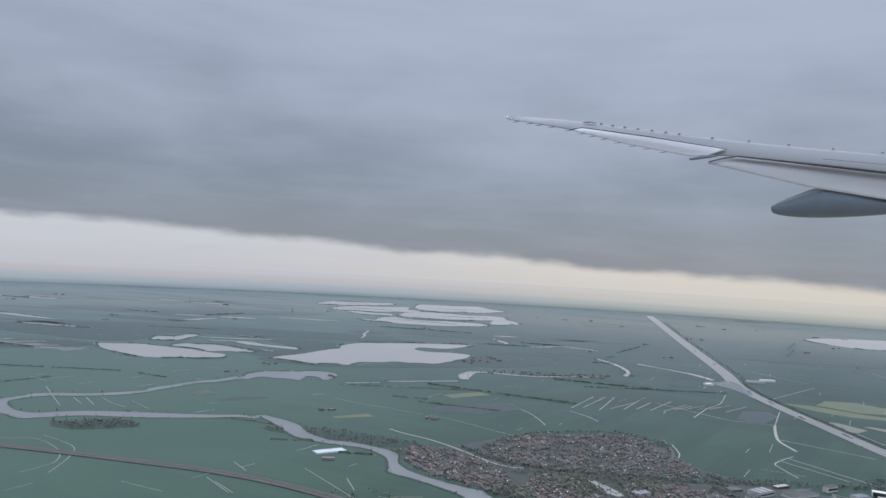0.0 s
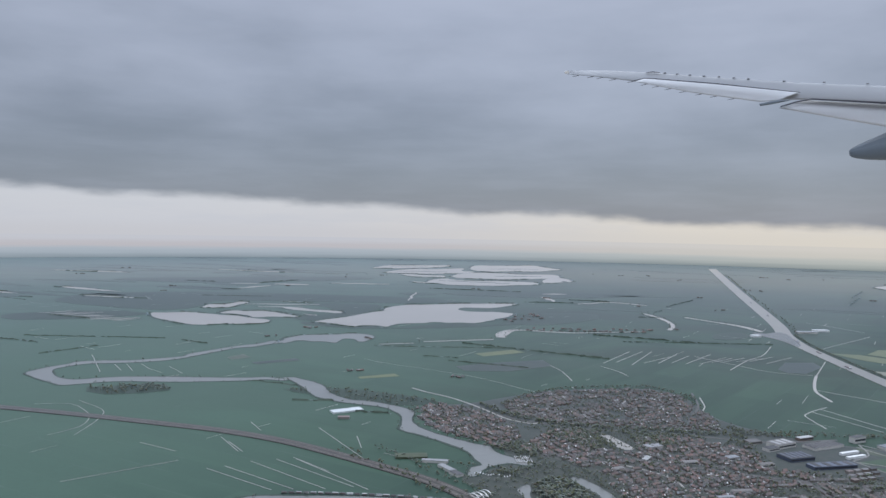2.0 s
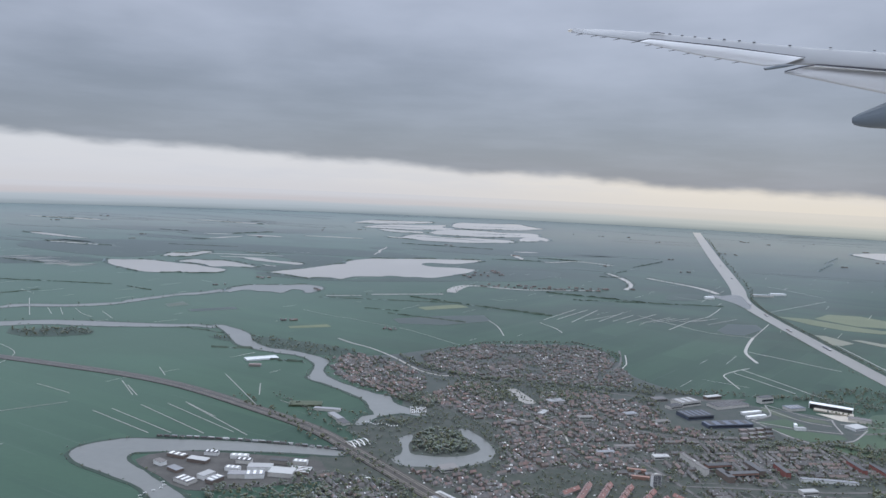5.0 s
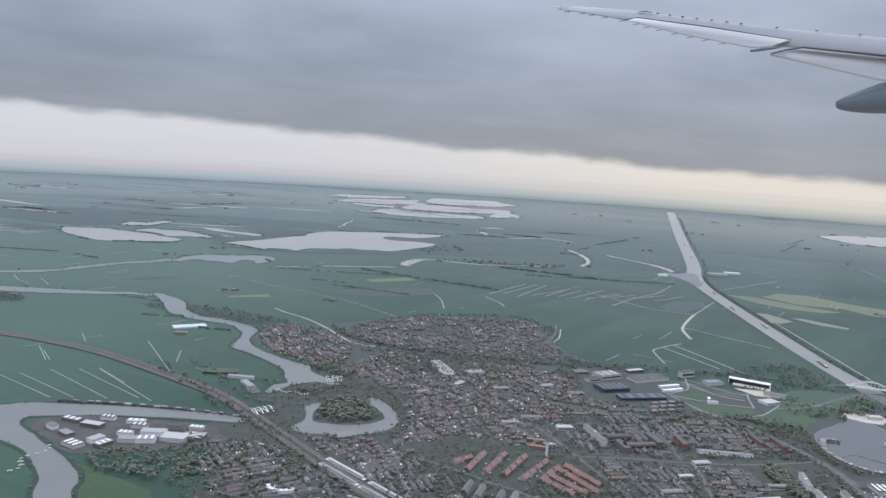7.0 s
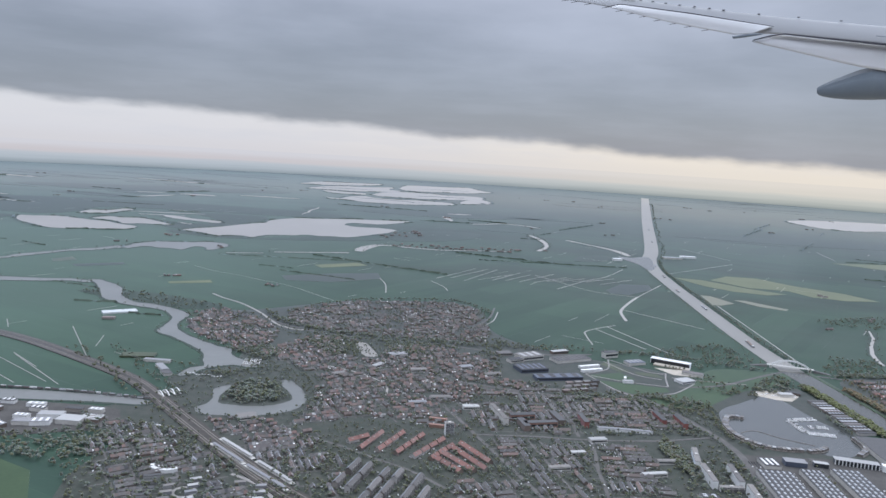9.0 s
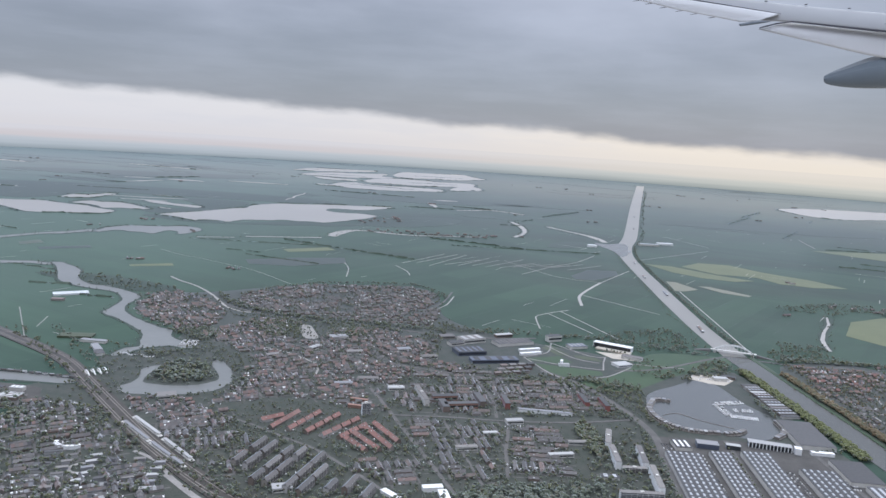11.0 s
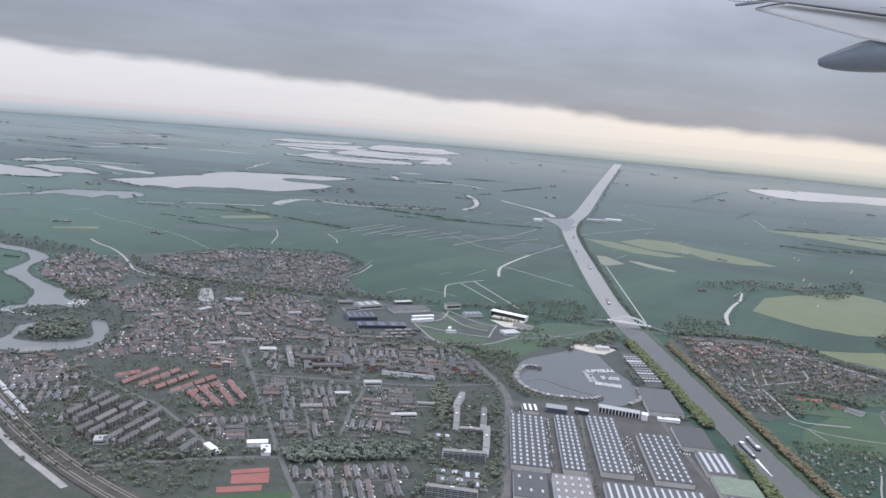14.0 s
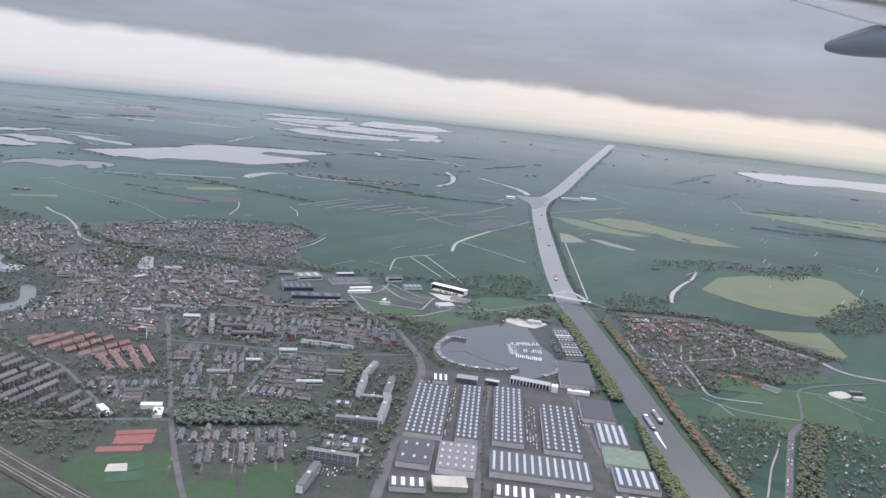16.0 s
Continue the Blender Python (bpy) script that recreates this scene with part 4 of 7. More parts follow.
def quarter(poly, ang, spacing, tiles, near=False, fill=0.85, lengths=(3, 6), jitter=0.2, wobble=0.0, flats=0, cross=0.12):
    """Fills a part of the town with terraces in parallel rows."""
    P = np.array(poly)
    cx, cy = P.mean(axis=0)
    c, s = math.cos(radians(ang)), math.sin(radians(ang))
    size = max(np.ptp(P[:, 0]), np.ptp(P[:, 1])) * 0.8
    v, line = -size, 0
    while v < size:
        u = -size + rng.uniform(0, 3)
        while u < size:
            l = rng.uniform(*lengths)
            um = u + l / 2
            x, y = cx + um * c - v * s, cy + um * s + v * c
            turn = ang + (wobble * 40 * noise.noise(Vector((x * 0.05, y * 0.05, 1.0))) if wobble else 0)
            ends = [(x + k * l / 2 * c, y + k * l / 2 * s) for k in (-1, 0, 1)]
            if all(inside(px, py, poly) for px, py in ends) and all(free(px, py) for px, py in ends) and rng.random() < fill:
                if rng.random() < cross:
                    turn += 90
                if flats:
                    flats_at(x, y, ang, min(5, max(3, round(l))), flats)
                else:
                    row_at(x + rng.uniform(-jitter, jitter), y + rng.uniform(-jitter, jitter), turn, l, rng.choice(tiles), near)
            u += l + rng.choice([0.25, 0.4, 0.4, 1.4])
        line += 1
        v += spacing * rng.uniform(0.94, 1.06) * (1.0 if wobble else (0.78, 1.22)[line % 2])


def lane(points, width, name="street", z=0.075, m="asphalt", label="grey asphalt street of the town"):
    L = grown([(x, y, width) for x, y in points], False, 2.0)
    band(name, L, z + 0.004 * (len(ROADS) % 7) - 0.008, M[m], label)
    k = L.copy()
    k[:, 2] = width / 2 + 0.5
    KEEP_OUT.append(("line", k))
    ROADS.append((L[:, :2].copy(), width / 2 + 0.35))
    return L


ROADS = []


def off_road(x, y):
    return all(np.min((a[:, 0] - x) ** 2 + (a[:, 1] - y) ** 2) > r * r for a, r in ROADS)


streets = Pile()


def side_street(a, b, poly, width):
    """A short straight street, laid in pieces where the quarter and the larger roads leave room."""
    a, b = np.array(a), np.array(b)
    n = max(1, int(np.linalg.norm(b - a) / 1.0))
    t = (b - a) / (np.linalg.norm(b - a) + 1e-9)
    s = np.array((-t[1], t[0])) * width / 2
    for k in range(n):
        p, q = a + (b - a) * k / n, a + (b - a) * (k + 1) / n
        m = (p + q) / 2
        if inside(m[0], m[1], poly) and free(m[0], m[1]):
            streets.put([(*(p - s), 0.062), (*(q - s), 0.062), (*(q + s), 0.062), (*(p + s), 0.062)], [(0, 1, 2, 3)], 0)


def blocks(poly, ang, bu, bv, tiles, near=False, kinds="uuv", fill=0.95, pitch=1.2, street=0.34, wobble=0.0, lengths=(1.6, 3.6), park=0.05):
    """A quarter of street blocks: rows along the block, across it, or round its rim (u, v, o)."""
    P = np.array(poly)
    cx, cy = P.mean(axis=0)
    size = max(np.ptp(P[:, 0]), np.ptp(P[:, 1])) * 0.8
    c0, s0 = math.cos(radians(ang)), math.sin(radians(ang))

    def at(u, v):
        x, y = cx + u * c0 - v * s0, cy + u * s0 + v * c0
        if wobble:
            w2 = noise.noise_vector(Vector((x * 0.07, y * 0.07, 3.0)))
            x, y = x + w2.x * wobble, y + w2.y * wobble
        return x, y

    def row(u0, v0, u1, v1):
        (xa, ya), (xb, yb) = at(u0, v0), at(u1, v1)
        whole = math.hypot(xb - xa, yb - ya)
        turn = math.degrees(math.atan2(yb - ya, xb - xa))
        done = 0.0
        while whole - done > 0.9:
            l = min(rng.uniform(*lengths), whole - done)
            if whole - done - l < 0.9:
                l = whole - done
            k = (done + l / 2) / whole
            x, y = xa + (xb - xa) * k, ya + (yb - ya) * k
            e = 0.45 * l / whole
            ends = [(x + j * e * (xb - xa), y + j * e * (yb - ya)) for j in (-1, 0, 1)]
            if all(inside(*p, poly) and free(*p) for p in ends) and rng.random() < fill:
                row_at(x + rng.uniform(-0.05, 0.05), y + rng.uniform(-0.05, 0.05), turn + rng.uniform(-1.5, 1.5), l - 0.12, rng.choice(tiles), near)
            done += l + rng.choice([0.0, 0.0, 0.1, 0.35])

    v, odd = -size, 0
    while v < size:
        hv = bv * rng.uniform(0.85, 1.2)
        u = -size - bu * 0.4 * (odd % 2)
        side_street(at(-size, v), at(size, v), poly, street)
        while u < size:
            hu = bu * rng.uniform(0.8, 1.25)
            side_street(at(u, v), at(u, v + hv), poly, street)
            if rng.random() > park:
                k = rng.choice(kinds)
                g = street / 2 + 0.42
                if k == "o":
                    row(u + g, v + g, u + hu - g, v + g)
                    row(u + g, v + hv - g, u + hu - g, v + hv - g)
                    row(u + g, v + g + 0.8, u + g, v + hv - g - 0.8)
                    row(u + hu - g, v + g + 0.8, u + hu - g, v + hv - g - 0.8)
                elif k == "u":
                    n = max(2, int((hv - 2 * g) / pitch) + 1)
                    for j in range(n):
                        w2 = v + g + (hv - 2 * g) * j / (n - 1)
                        row(u + g * 0.8, w2, u + hu - g * 0.8, w2)
                        if j % 2 == 1 and j < n - 1:
                            m = w2 + (hv - 2 * g) / (n - 1) / 2
                            side_street(at(u, m), at(u + hu, m), poly, street * 0.7)
                else:
                    n = max(2, int((hu - 2 * g) / pitch) + 1)
                    for j in range(n):
                        w2 = u + g + (hu - 2 * g) * j / (n - 1)
                        row(w2, v + g * 0.8, w2, v + hv - g * 0.8)
                        if j % 2 == 1 and j < n - 1:
                            m = w2 + (hu - 2 * g) / (n - 1) / 2
                            side_street(at(m, v), at(m, v + hv), poly, street * 0.7)
            u += hu
        v += hv
        odd += 1


def row_between(a, b, tile, near=True, piece=2.6):
    """A terrace row from a to b, in equal lengths."""
    d = math.hypot(b[0] - a[0], b[1] - a[1])
    n = max(1, round(d / piece))
    turn = math.degrees(math.atan2(b[1] - a[1], b[0] - a[0]))
    for k in range(n):
        f = (k + 0.5) / n
        row_at(a[0] + (b[0] - a[0]) * f, a[1] + (b[1] - a[1]) * f, turn, d / n - 0.15, tile, near)

# streets first: the terraces keep clear of them
lane([(112.6, 84), (112.9, 107), (113.2, 123), (113.4, 135), (110, 146), (104, 158), (96, 166)], 1.3, label="wide grey through road beside a ditch")
lane([(124.6, 84), (124.4, 110.4), (125.1, 129), (125.4, 135)], 0.9)
lane([(146, 84), (143.1, 100), (141, 111.7), (138.9, 131), (137.7, 146)], 0.8, label="harbour road between works sheds")
lane([(96, 80), (90, 90), (84, 101.5), (79.6, 110.9), (75.5, 119.8), (71.2, 128.9), (66.5, 139), (63, 146)], 0.7)
lane([(78, 132.9), (81.5, 121.8), (85.4, 109.7)], 0.45)
lane([(88.9, 134.9), (88.9, 128.4), (88.6, 123.3), (88.9, 113)], 0.6)
lane([(69.1, 133.1), (79, 134.4), (88.9, 135), (100, 137), (111, 141)], 0.6)
lane([(60, 96), (72, 101), (82.4, 104.4), (100, 109)], 0.8)
lane([(42, 126.5), (48, 123.6), (54.9, 119.5), (59.9, 116.7), (63.4, 113.7), (68.7, 108.9), (73, 104.6)], 0.6)
lane([(87, 136), (86, 146), (82, 158)], 0.6)
lane([(40, 170), (55, 165), (72, 160), (84, 158)], 0.7)
lane([(12.3, 203.2), (19.6, 197.8), (27.6, 194.2), (35.4, 191.7), (42.8, 191.5), (54.6, 191.2), (66, 189), (78, 187), (96, 192)], 0.8, label="ring road at the edge of the old town")
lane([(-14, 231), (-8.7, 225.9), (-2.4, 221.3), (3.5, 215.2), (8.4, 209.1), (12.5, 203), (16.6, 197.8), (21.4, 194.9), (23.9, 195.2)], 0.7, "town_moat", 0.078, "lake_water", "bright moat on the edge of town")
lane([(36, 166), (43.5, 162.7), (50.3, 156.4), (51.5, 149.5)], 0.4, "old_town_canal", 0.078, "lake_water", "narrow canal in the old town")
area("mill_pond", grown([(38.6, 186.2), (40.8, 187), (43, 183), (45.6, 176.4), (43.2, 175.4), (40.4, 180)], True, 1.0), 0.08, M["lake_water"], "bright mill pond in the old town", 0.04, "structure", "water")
KEEP_OUT.append(("box", (37.5, 174.5, 46.5, 188)))
lane([(62, 190), (64, 205), (70, 222), (72, 240)], 0.6)
lane([(168.9, 176.5), (174.1, 179.2), (179.3, 179.9), (184.1, 176.1), (188.6, 172), (192.8, 168.1), (196.3, 161.1), (208, 158), (216, 150)], 0.9, "road", m="yard_pale", label="main road through the canal village")
lane([(153.5, 167), (153.8, 158.1), (155, 155.2), (161.7, 156.1), (162.7, 153.2), (163.1, 146), (163.4, 139.4), (166.5, 138.4), (172.3, 138.6)], 0.4, "village_street", label="pale paved village street", m="yard_pale")
lane([(164.7, 166.8), (162.6, 157.2)], 0.35, "village_street", label="pale paved village street", m="yard_pale")
lane([(166.6, 166.4), (164.4, 157)], 0.35, "village_street", label="pale paved village street", m="yard_pale")
lane([(163.5, 156.7), (170, 160), (174.6, 162.7), (176, 169)], 0.35, "village_street", label="pale paved village street", m="yard_pale")
lane([(158.4, 154.6), (158.9, 148), (159.1, 141.9)], 0.35, "village_street", label="pale paved village street", m="yard_pale")
lane([(161.5, 137.6), (166.3, 134.3), (173.2, 133), (176.9, 133)], 0.2, "footpath", label="pale footpath on the meadow dyke", m="yard_pale")
lane([(163.8, 136), (164.6, 133.4), (165.4, 131)], 0.18, "footpath", label="pale footpath on the meadow dyke", m="yard_pale")
lane([(184.6, 145.8), (187.5, 141), (190, 137)], 0.16, "footpath", label="pale field path", m="yard_pale")
lane([(181.6, 147), (188, 145.8), (196, 140)], 0.16, "footpath", label="pale field path", m="yard_pale")
lane([(161.6, 97), (164.9, 105.7), (168.1, 114.2), (171.5, 123.2), (173.4, 127.6), (176.5, 131.4)], 1.0, "road", label="straight road past the allotments")
lane([(176.5, 131.4), (179.4, 140.8), (181.2, 146.6), (184.1, 149.5), (192.7, 154.1), (200, 157)], 0.5, "road")
lane([(159.4, 99), (162, 105), (165.3, 113.4), (168, 119), (170, 123.7)], 0.25, "footpath", label="pale path between allotments", m="yard_pale")
lane([(112, 170), (122, 174), (134, 184), (141, 189.5)], 0.8, "road", label="approach road to the canal bridge")
lane([(147.5, 187.8), (158, 186), (170, 187), (182, 180), (200, 176)], 0.8, "road", label="road from the canal bridge to the village")

lane([(42.6, 104.2), (48, 99.6), (51.7, 96.9), (56.7, 93.5), (60.7, 90.7)], 0.9, "road", label="pale wide road along the railway", m="yard_pale")
lane([(31 + 1.5 * math.cos(a), 103.6 + 1.5 * math.sin(a)) for a in np.linspace(0, 2 * math.pi, 13)], 0.5, "roundabout", label="grey roundabout with a green middle", m="yard_pale")
lane([(35.1, 110.3), (39.1, 108.2), (42.9, 104.3), (45.1, 102.1)], 0.6, "road", label="pale road past the station square", m="yard_pale")

# railway on its bank
RAIL = [(-190, 196), (-110, 186), (-65, 178), (-48, 174), (-31, 167.3), (-7.3, 153.5), (3, 146.5), (12, 137.7), (23.6, 125.8), (35.1, 114.2), (44.8, 105.6), (54.1, 98.5), (66, 91), (84, 82)]
L = grown([(x, y, 3.4) for x, y in RAIL], False, 3.0)
band("railway_bank", L, 0.16, M["ballast"], "brown ballast bed of a railway line", 0.2, "structure", "railway")
K = L.copy(); K[:, 2] = 2.6
KEEP_OUT.append(("line", K))

# large plots that the terraces leave free
for b in ((112, 96, 147, 136), (101, 96, 111.6, 127), (114, 134, 140, 172), (64, 82, 82, 100), (86, 82, 104, 91.5), (86, 158, 112, 182), (73, 165, 92, 193), (86, 176, 112, 194)):
    KEEP_OUT.append(("box", b))
for name, ln in WATERS.items():
    if len(ln) < 400:
        near = ln[(ln[:, 1] < 260)]
        if len(near):
            KEEP_OUT.append(("line", np.c_[near, np.full(len(near), 5.2 if "canal" in name else 1.3 if "river" in name or "moat" in name else 2.2)]))

for name, ln in BANKS:
    if ln[:, 1].min() < 260:
        KEEP_OUT.append(("poly", ln[::2]))

BROWN, GREY, RED = ["tile_brown", "tile_brown", "tile_grey"], ["tile_grey", "tile_grey", "tile_brown"], ["tile_red"]
OLD = ["tile_rust", "tile_rust", "tile_brown", "tile_brown", "tile_grey"]
MIX = GREY + ["tile_grey", "tile_brown"]
# red quarter: rising rows, then four short rows with their back to a hedge
for a, b in (((51.3, 122.4), (53.7, 130.0)), ((54.1, 122.1), (57.2, 130.8)), ((57.0, 121.6), (60.6, 130.6)), ((59.8, 120.9), (64.1, 129.4)), ((62.6, 120.7), (65.8, 127.1)), ((49.0, 125.0), (51.7, 127.9))):
    row_between(a, b, "tile_red", True, 2.2)
for a, b in (((63.0, 121.9), (67.7, 116.9)), ((64.0, 124.0), (69.6, 117.7)), ((65.5, 126.5), (71.4, 118.6)), ((67.0, 128.1), (72.0, 121.3))):
    row_between(a, b, "tile_red", True, 2.2)
for b in ((44.5, 121, 68.2, 134.5), (60, 117.4, 72.6, 128)):
    KEEP_OUT.append(("box", b))
blocks([(76.2, 119.5), (70.5, 131.5), (88.3, 134.4), (88.3, 117), (87, 109), (80.6, 110.8)], 17, 3.6, 5.4, MIX, True, "vvu")
blocks([(64, 113.2), (75.4, 118), (79, 110.5), (73, 106.2)], 21, 3.6, 3.6, MIX, True, "vvu")
blocks([(89.4, 134), (89.4, 112.4), (99, 112.8), (99.4, 128), (96, 133.6)], 4, 5.6, 3.8, MIX, True, "uuuv")
blocks([(83.6, 103), (98.9, 107), (102, 95), (88.2, 91)], 17, 4.2, 7.4, GREY, True, "v", 1.0, 1.6, 0.3, 0.0, (2.0, 3.4), 0.0)
quarter([(40, 128), (50.7, 122), (62, 114), (75, 102.6), (78, 97), (70.5, 92), (60, 95), (52, 103)], 78, 2.6, GREY, True, 0.92, (3.0, 4.6), 0.15, 0.0, 4)
blocks([(72, 134.8), (67, 143), (69, 158), (86, 161), (104, 158), (111.5, 146), (101, 141.8), (90, 142), (88, 136.4)], 10, 4.6, 4.6, MIX + ["tile_brown"], True, "uuvo", 0.9)
blocks([(44, 105), (28, 117), (38, 129), (46, 124), (52, 112), (52, 104)], 24, 4, 4, GREY, False, "uv")
blocks([(18, 172.6), (36, 158), (38, 146), (37, 130), (51, 137), (62, 135), (70, 134), (66, 142), (68, 152), (80, 160), (74, 178), (60, 188), (46, 186), (28.6, 191)], 28, 3.1, 2.8, OLD, False, "ooouv", 0.97, 1.0, 0.3, 1.6, (0.7, 1.8), 0.03)
blocks([(20, 136), (40, 130), (50, 124), (38, 119), (26, 126)], 32, 3.2, 3.0, OLD, False, "oouv", 0.95, 1.05, 0.3, 1.2, (0.8, 2.0))
blocks([(14, 214.8), (27, 234), (57, 243), (67, 236), (71, 208), (70, 194), (47.5, 194), (33, 194), (18, 200)], 30, 4.2, 4.4, ["tile_grey", "tile_brown", "tile_grey"], False, "uvo", 0.9, 1.3, 0.34, 1.6, (1, 2.4), 0.12)
blocks([(-12, 205), (-3, 213), (10, 204), (18, 196), (20, 182), (14, 168), (4, 180), (-5, 188)], 38, 4.0, 4.4, OLD, False, "uvu", 0.92, 1.3, 0.34, 1.4, (1, 2.6), 0.08)
blocks([(70, 180), (78, 192), (98, 192), (110, 184), (90, 180), (82, 158), (78, 161)], 20, 5, 4, GREY, False, "uvo", 0.8)
blocks([(3, 128), (22, 125), (37, 109), (47, 99), (40, 88), (26, 88), (16, 106)], 35, 4.4, 4.0, GREY, False, "uvo", 0.85, 1.4, 0.34, 1.2)
VILLAGE = ["tile_brown", "tile_grey", "tile_grey", "tile_brown", "tile_red"]
blocks([(154, 187.6), (176, 189.6), (184, 182), (179, 181.5), (168, 176.8), (164.7, 166.8), (154, 166)], 22, 4.4, 3.6, ["tile_rust", "tile_rust", "tile_red", "tile_brown"], False, "uuv", 0.85, 1.25, 0.34, 0.8, (0.9, 2.2), 0.12)
blocks([(167, 176), (172, 178.4), (179, 180), (185, 176.5), (193, 169), (193, 165), (181, 158.5), (167.6, 154.6), (165, 157.5)], 27, 4.2, 3.4, ["tile_brown", "tile_grey", "tile_grey"], False, "uuv", 0.85, 1.25, 0.36, 0.8, (0.8, 2.0), 0.14)
blocks([(153.6, 165.5), (164, 166), (162.6, 156), (162.4, 143), (159.3, 140.7), (155.2, 144.7), (153.4, 157)], 2, 3.4, 3.4, ["tile_grey", "tile_grey", "tile_brown"], False, "vvu", 0.92, 1.1, 0.34, 0.4, (0.9, 2.2), 0.08)
quarter([(187, 252), (198, 272), (211, 268), (236, 280), (228, 264), (209, 254)], 15, 5.0, ["tile_brown", "tile_grey"], False, 0.4, (1.0, 2), 0.8, 1.0)

# farms and hamlets strung over the polder
frng = random.Random(23)
for k in range(50):
    x, y = frng.uniform(-420, 520), frng.uniform(215, 900)
    if 30 < x < 75 and y < 245:
        continue
    for j in range(frng.randint(1, 4)):
        row_at(x + frng.uniform(-4, 4), y + frng.uniform(-3, 3), frng.uniform(0, 180), frng.uniform(1.5, 3), frng.choice(["tile_brown", "tile_brown", "tile_grey"]), False)
lrng = random.Random(29)
for k in range(60):
    x, y = lrng.uniform(4, 32), lrng.uniform(400, 444)
    if inside(x, y, [(8, 402), (15, 430), (14, 444), (30, 440), (32, 420), (18, 402)]):
        row_at(x, y, lrng.uniform(0, 180), lrng.uniform(1.0, 2.4), lrng.choice(["tile_brown", "tile_grey", "tile_rust"]), False)
for k in range(34):
    u = k / 33
    row_at(22 + 62 * u + lrng.uniform(-1, 1), 375 + 7 * u + lrng.choice([-5, 2.5]) + lrng.uniform(-1, 1), 8 + lrng.uniform(-20, 20), lrng.uniform(1.0, 2.2), lrng.choice(["tile_brown", "tile_grey", "tile_rust"]), False)
streets.done("side_streets", [M["asphalt"]], "narrow grey side streets between the houses", "streets")
far.done("distant_houses", FAR_MATS, "brick houses of the town under brown, grey and red roofs", "houses")


# ---------------------------------------------------------------- works sheds with rows of skylights
def shed(x0, y0, x1, y1, h, roof, label, across=0, along=0, strips=0, wall="concrete", sw=0.5):
    """A flat roofed works shed; skylights in a grid, or light strips across."""
    e = tagged(empty("works_shed", pose((x0 + x1) / 2, (y0 + y1) / 2, 0.04)), label, "shed", "sheds of the works")
    a, b = (x1 - x0) / 2, (y1 - y0) / 2
    part("wall", box_bm(-a, -b, 0, a, b, h), M[wall], e)
    part("roof", box_bm(-a - 0.03, -b - 0.03, h, a + 0.03, b + 0.03, h + 0.05), M[roof], e)
    for i in range(across):
        for j in range(along):
            x, y = -a + (i + 0.5) * 2 * a / across, -b + (j + 0.5) * 2 * b / along
            part("skylight", box_bm(x - 0.16, y - 0.38, h + 0.05, x + 0.16, y + 0.38, h + 0.14, 0.02), M["rooflight"], e)
    for i in range(strips):
        x = -a + (i + 0.5) * 2 * a / strips
        part("skylight", box_bm(x - sw / 2, -b * 0.85, h + 0.05, x + sw / 2, b * 0.85, h + 0.13, 0.03), M["rooflight"], e)
    return e


area("works_yard", [(112, 97), (146, 97), (141, 131), (138, 136), (113, 134)], 0.055, M["yard"], "paved yards between the works sheds")
shed(113.6, 108.5, 119, 126.5, 0.75, "roof_felt", "long dark works shed with six rows of white skylights", 6, 14)
shed(120.8, 108.8, 124, 128, 0.75, "roof_felt", "long dark works shed with four rows of white skylights", 4, 15)
shed(126, 109.2, 130.4, 129, 0.8, "roof_felt", "long dark works shed with five rows of white skylights", 5, 16)
shed(133.2, 108.5, 138.4, 124, 0.8, "roof_felt", "long dark works shed with four rows of white skylights", 5, 12)
shed(125.8, 100.3, 138.8, 106.3, 0.85, "roof_felt", "dark works shed with pale light strips across the roof", 0, 0, 13, sw=0.34)
shed(119, 99.4, 124, 106.8, 0.9, "roof_gravel", "pale works shed with a white wall", 5, 4, wall="white")
shed(113.8, 99.8, 118.2, 106.8, 0.8, "roof_felt", "grey works hall with parapets", 3, 2)
shed(137.2, 134, 143, 145.5, 0.8, "roof_felt", "dark flat roofed warehouse on the canal bank", 0, 0)
shed(139.6, 121, 144.6, 129, 0.7, "roof_felt", "dark flat roofed warehouse", 0, 0)
shed(141.2, 112.6, 145.4, 120, 0.7, "roof_felt", "dark warehouse with white light strips", 0, 0, 4)
shed(141.4, 106.9, 147.2, 112, 0.6, "green_roof", "low pale green roofed warehouse", 0, 0)
shed(142, 101, 147.5, 106.3, 0.7, "roof_felt", "dark warehouse with white light strips", 0, 0, 5)

# ---------------------------------------------------------------- trees
ICO = bmesh.new()
bmesh.ops.create_icosphere(ICO, subdivisions=1, radius=1.0)
ICO_V, ICO_F = np.array([v.co for v in ICO.verts]), [tuple(v.index for v in f.verts) for f in ICO.faces]
ICO.free()
trng = random.Random(7)
nrg = np.random.default_rng(4)
woods = Pile()
LEAVES = [M["leaf"], M["leaf_dark"], M["leaf_brown"], M["leaf_lime"], M["tree_belt"]]
tree_things = 0


def clumps(h, r, n, gen):
    """Crown clumps: centres and radii in an uneven heap."""
    out = []
    for k in range(n):
        a, u = gen.uniform(0, 6.283), gen.uniform(0, 1) ** 0.6
        out.append((r * 0.62 * u * math.cos(a), r * 0.62 * u * math.sin(a), h * gen.uniform(0.38, 0.88), r * gen.uniform(0.32, 0.58)))
    return out


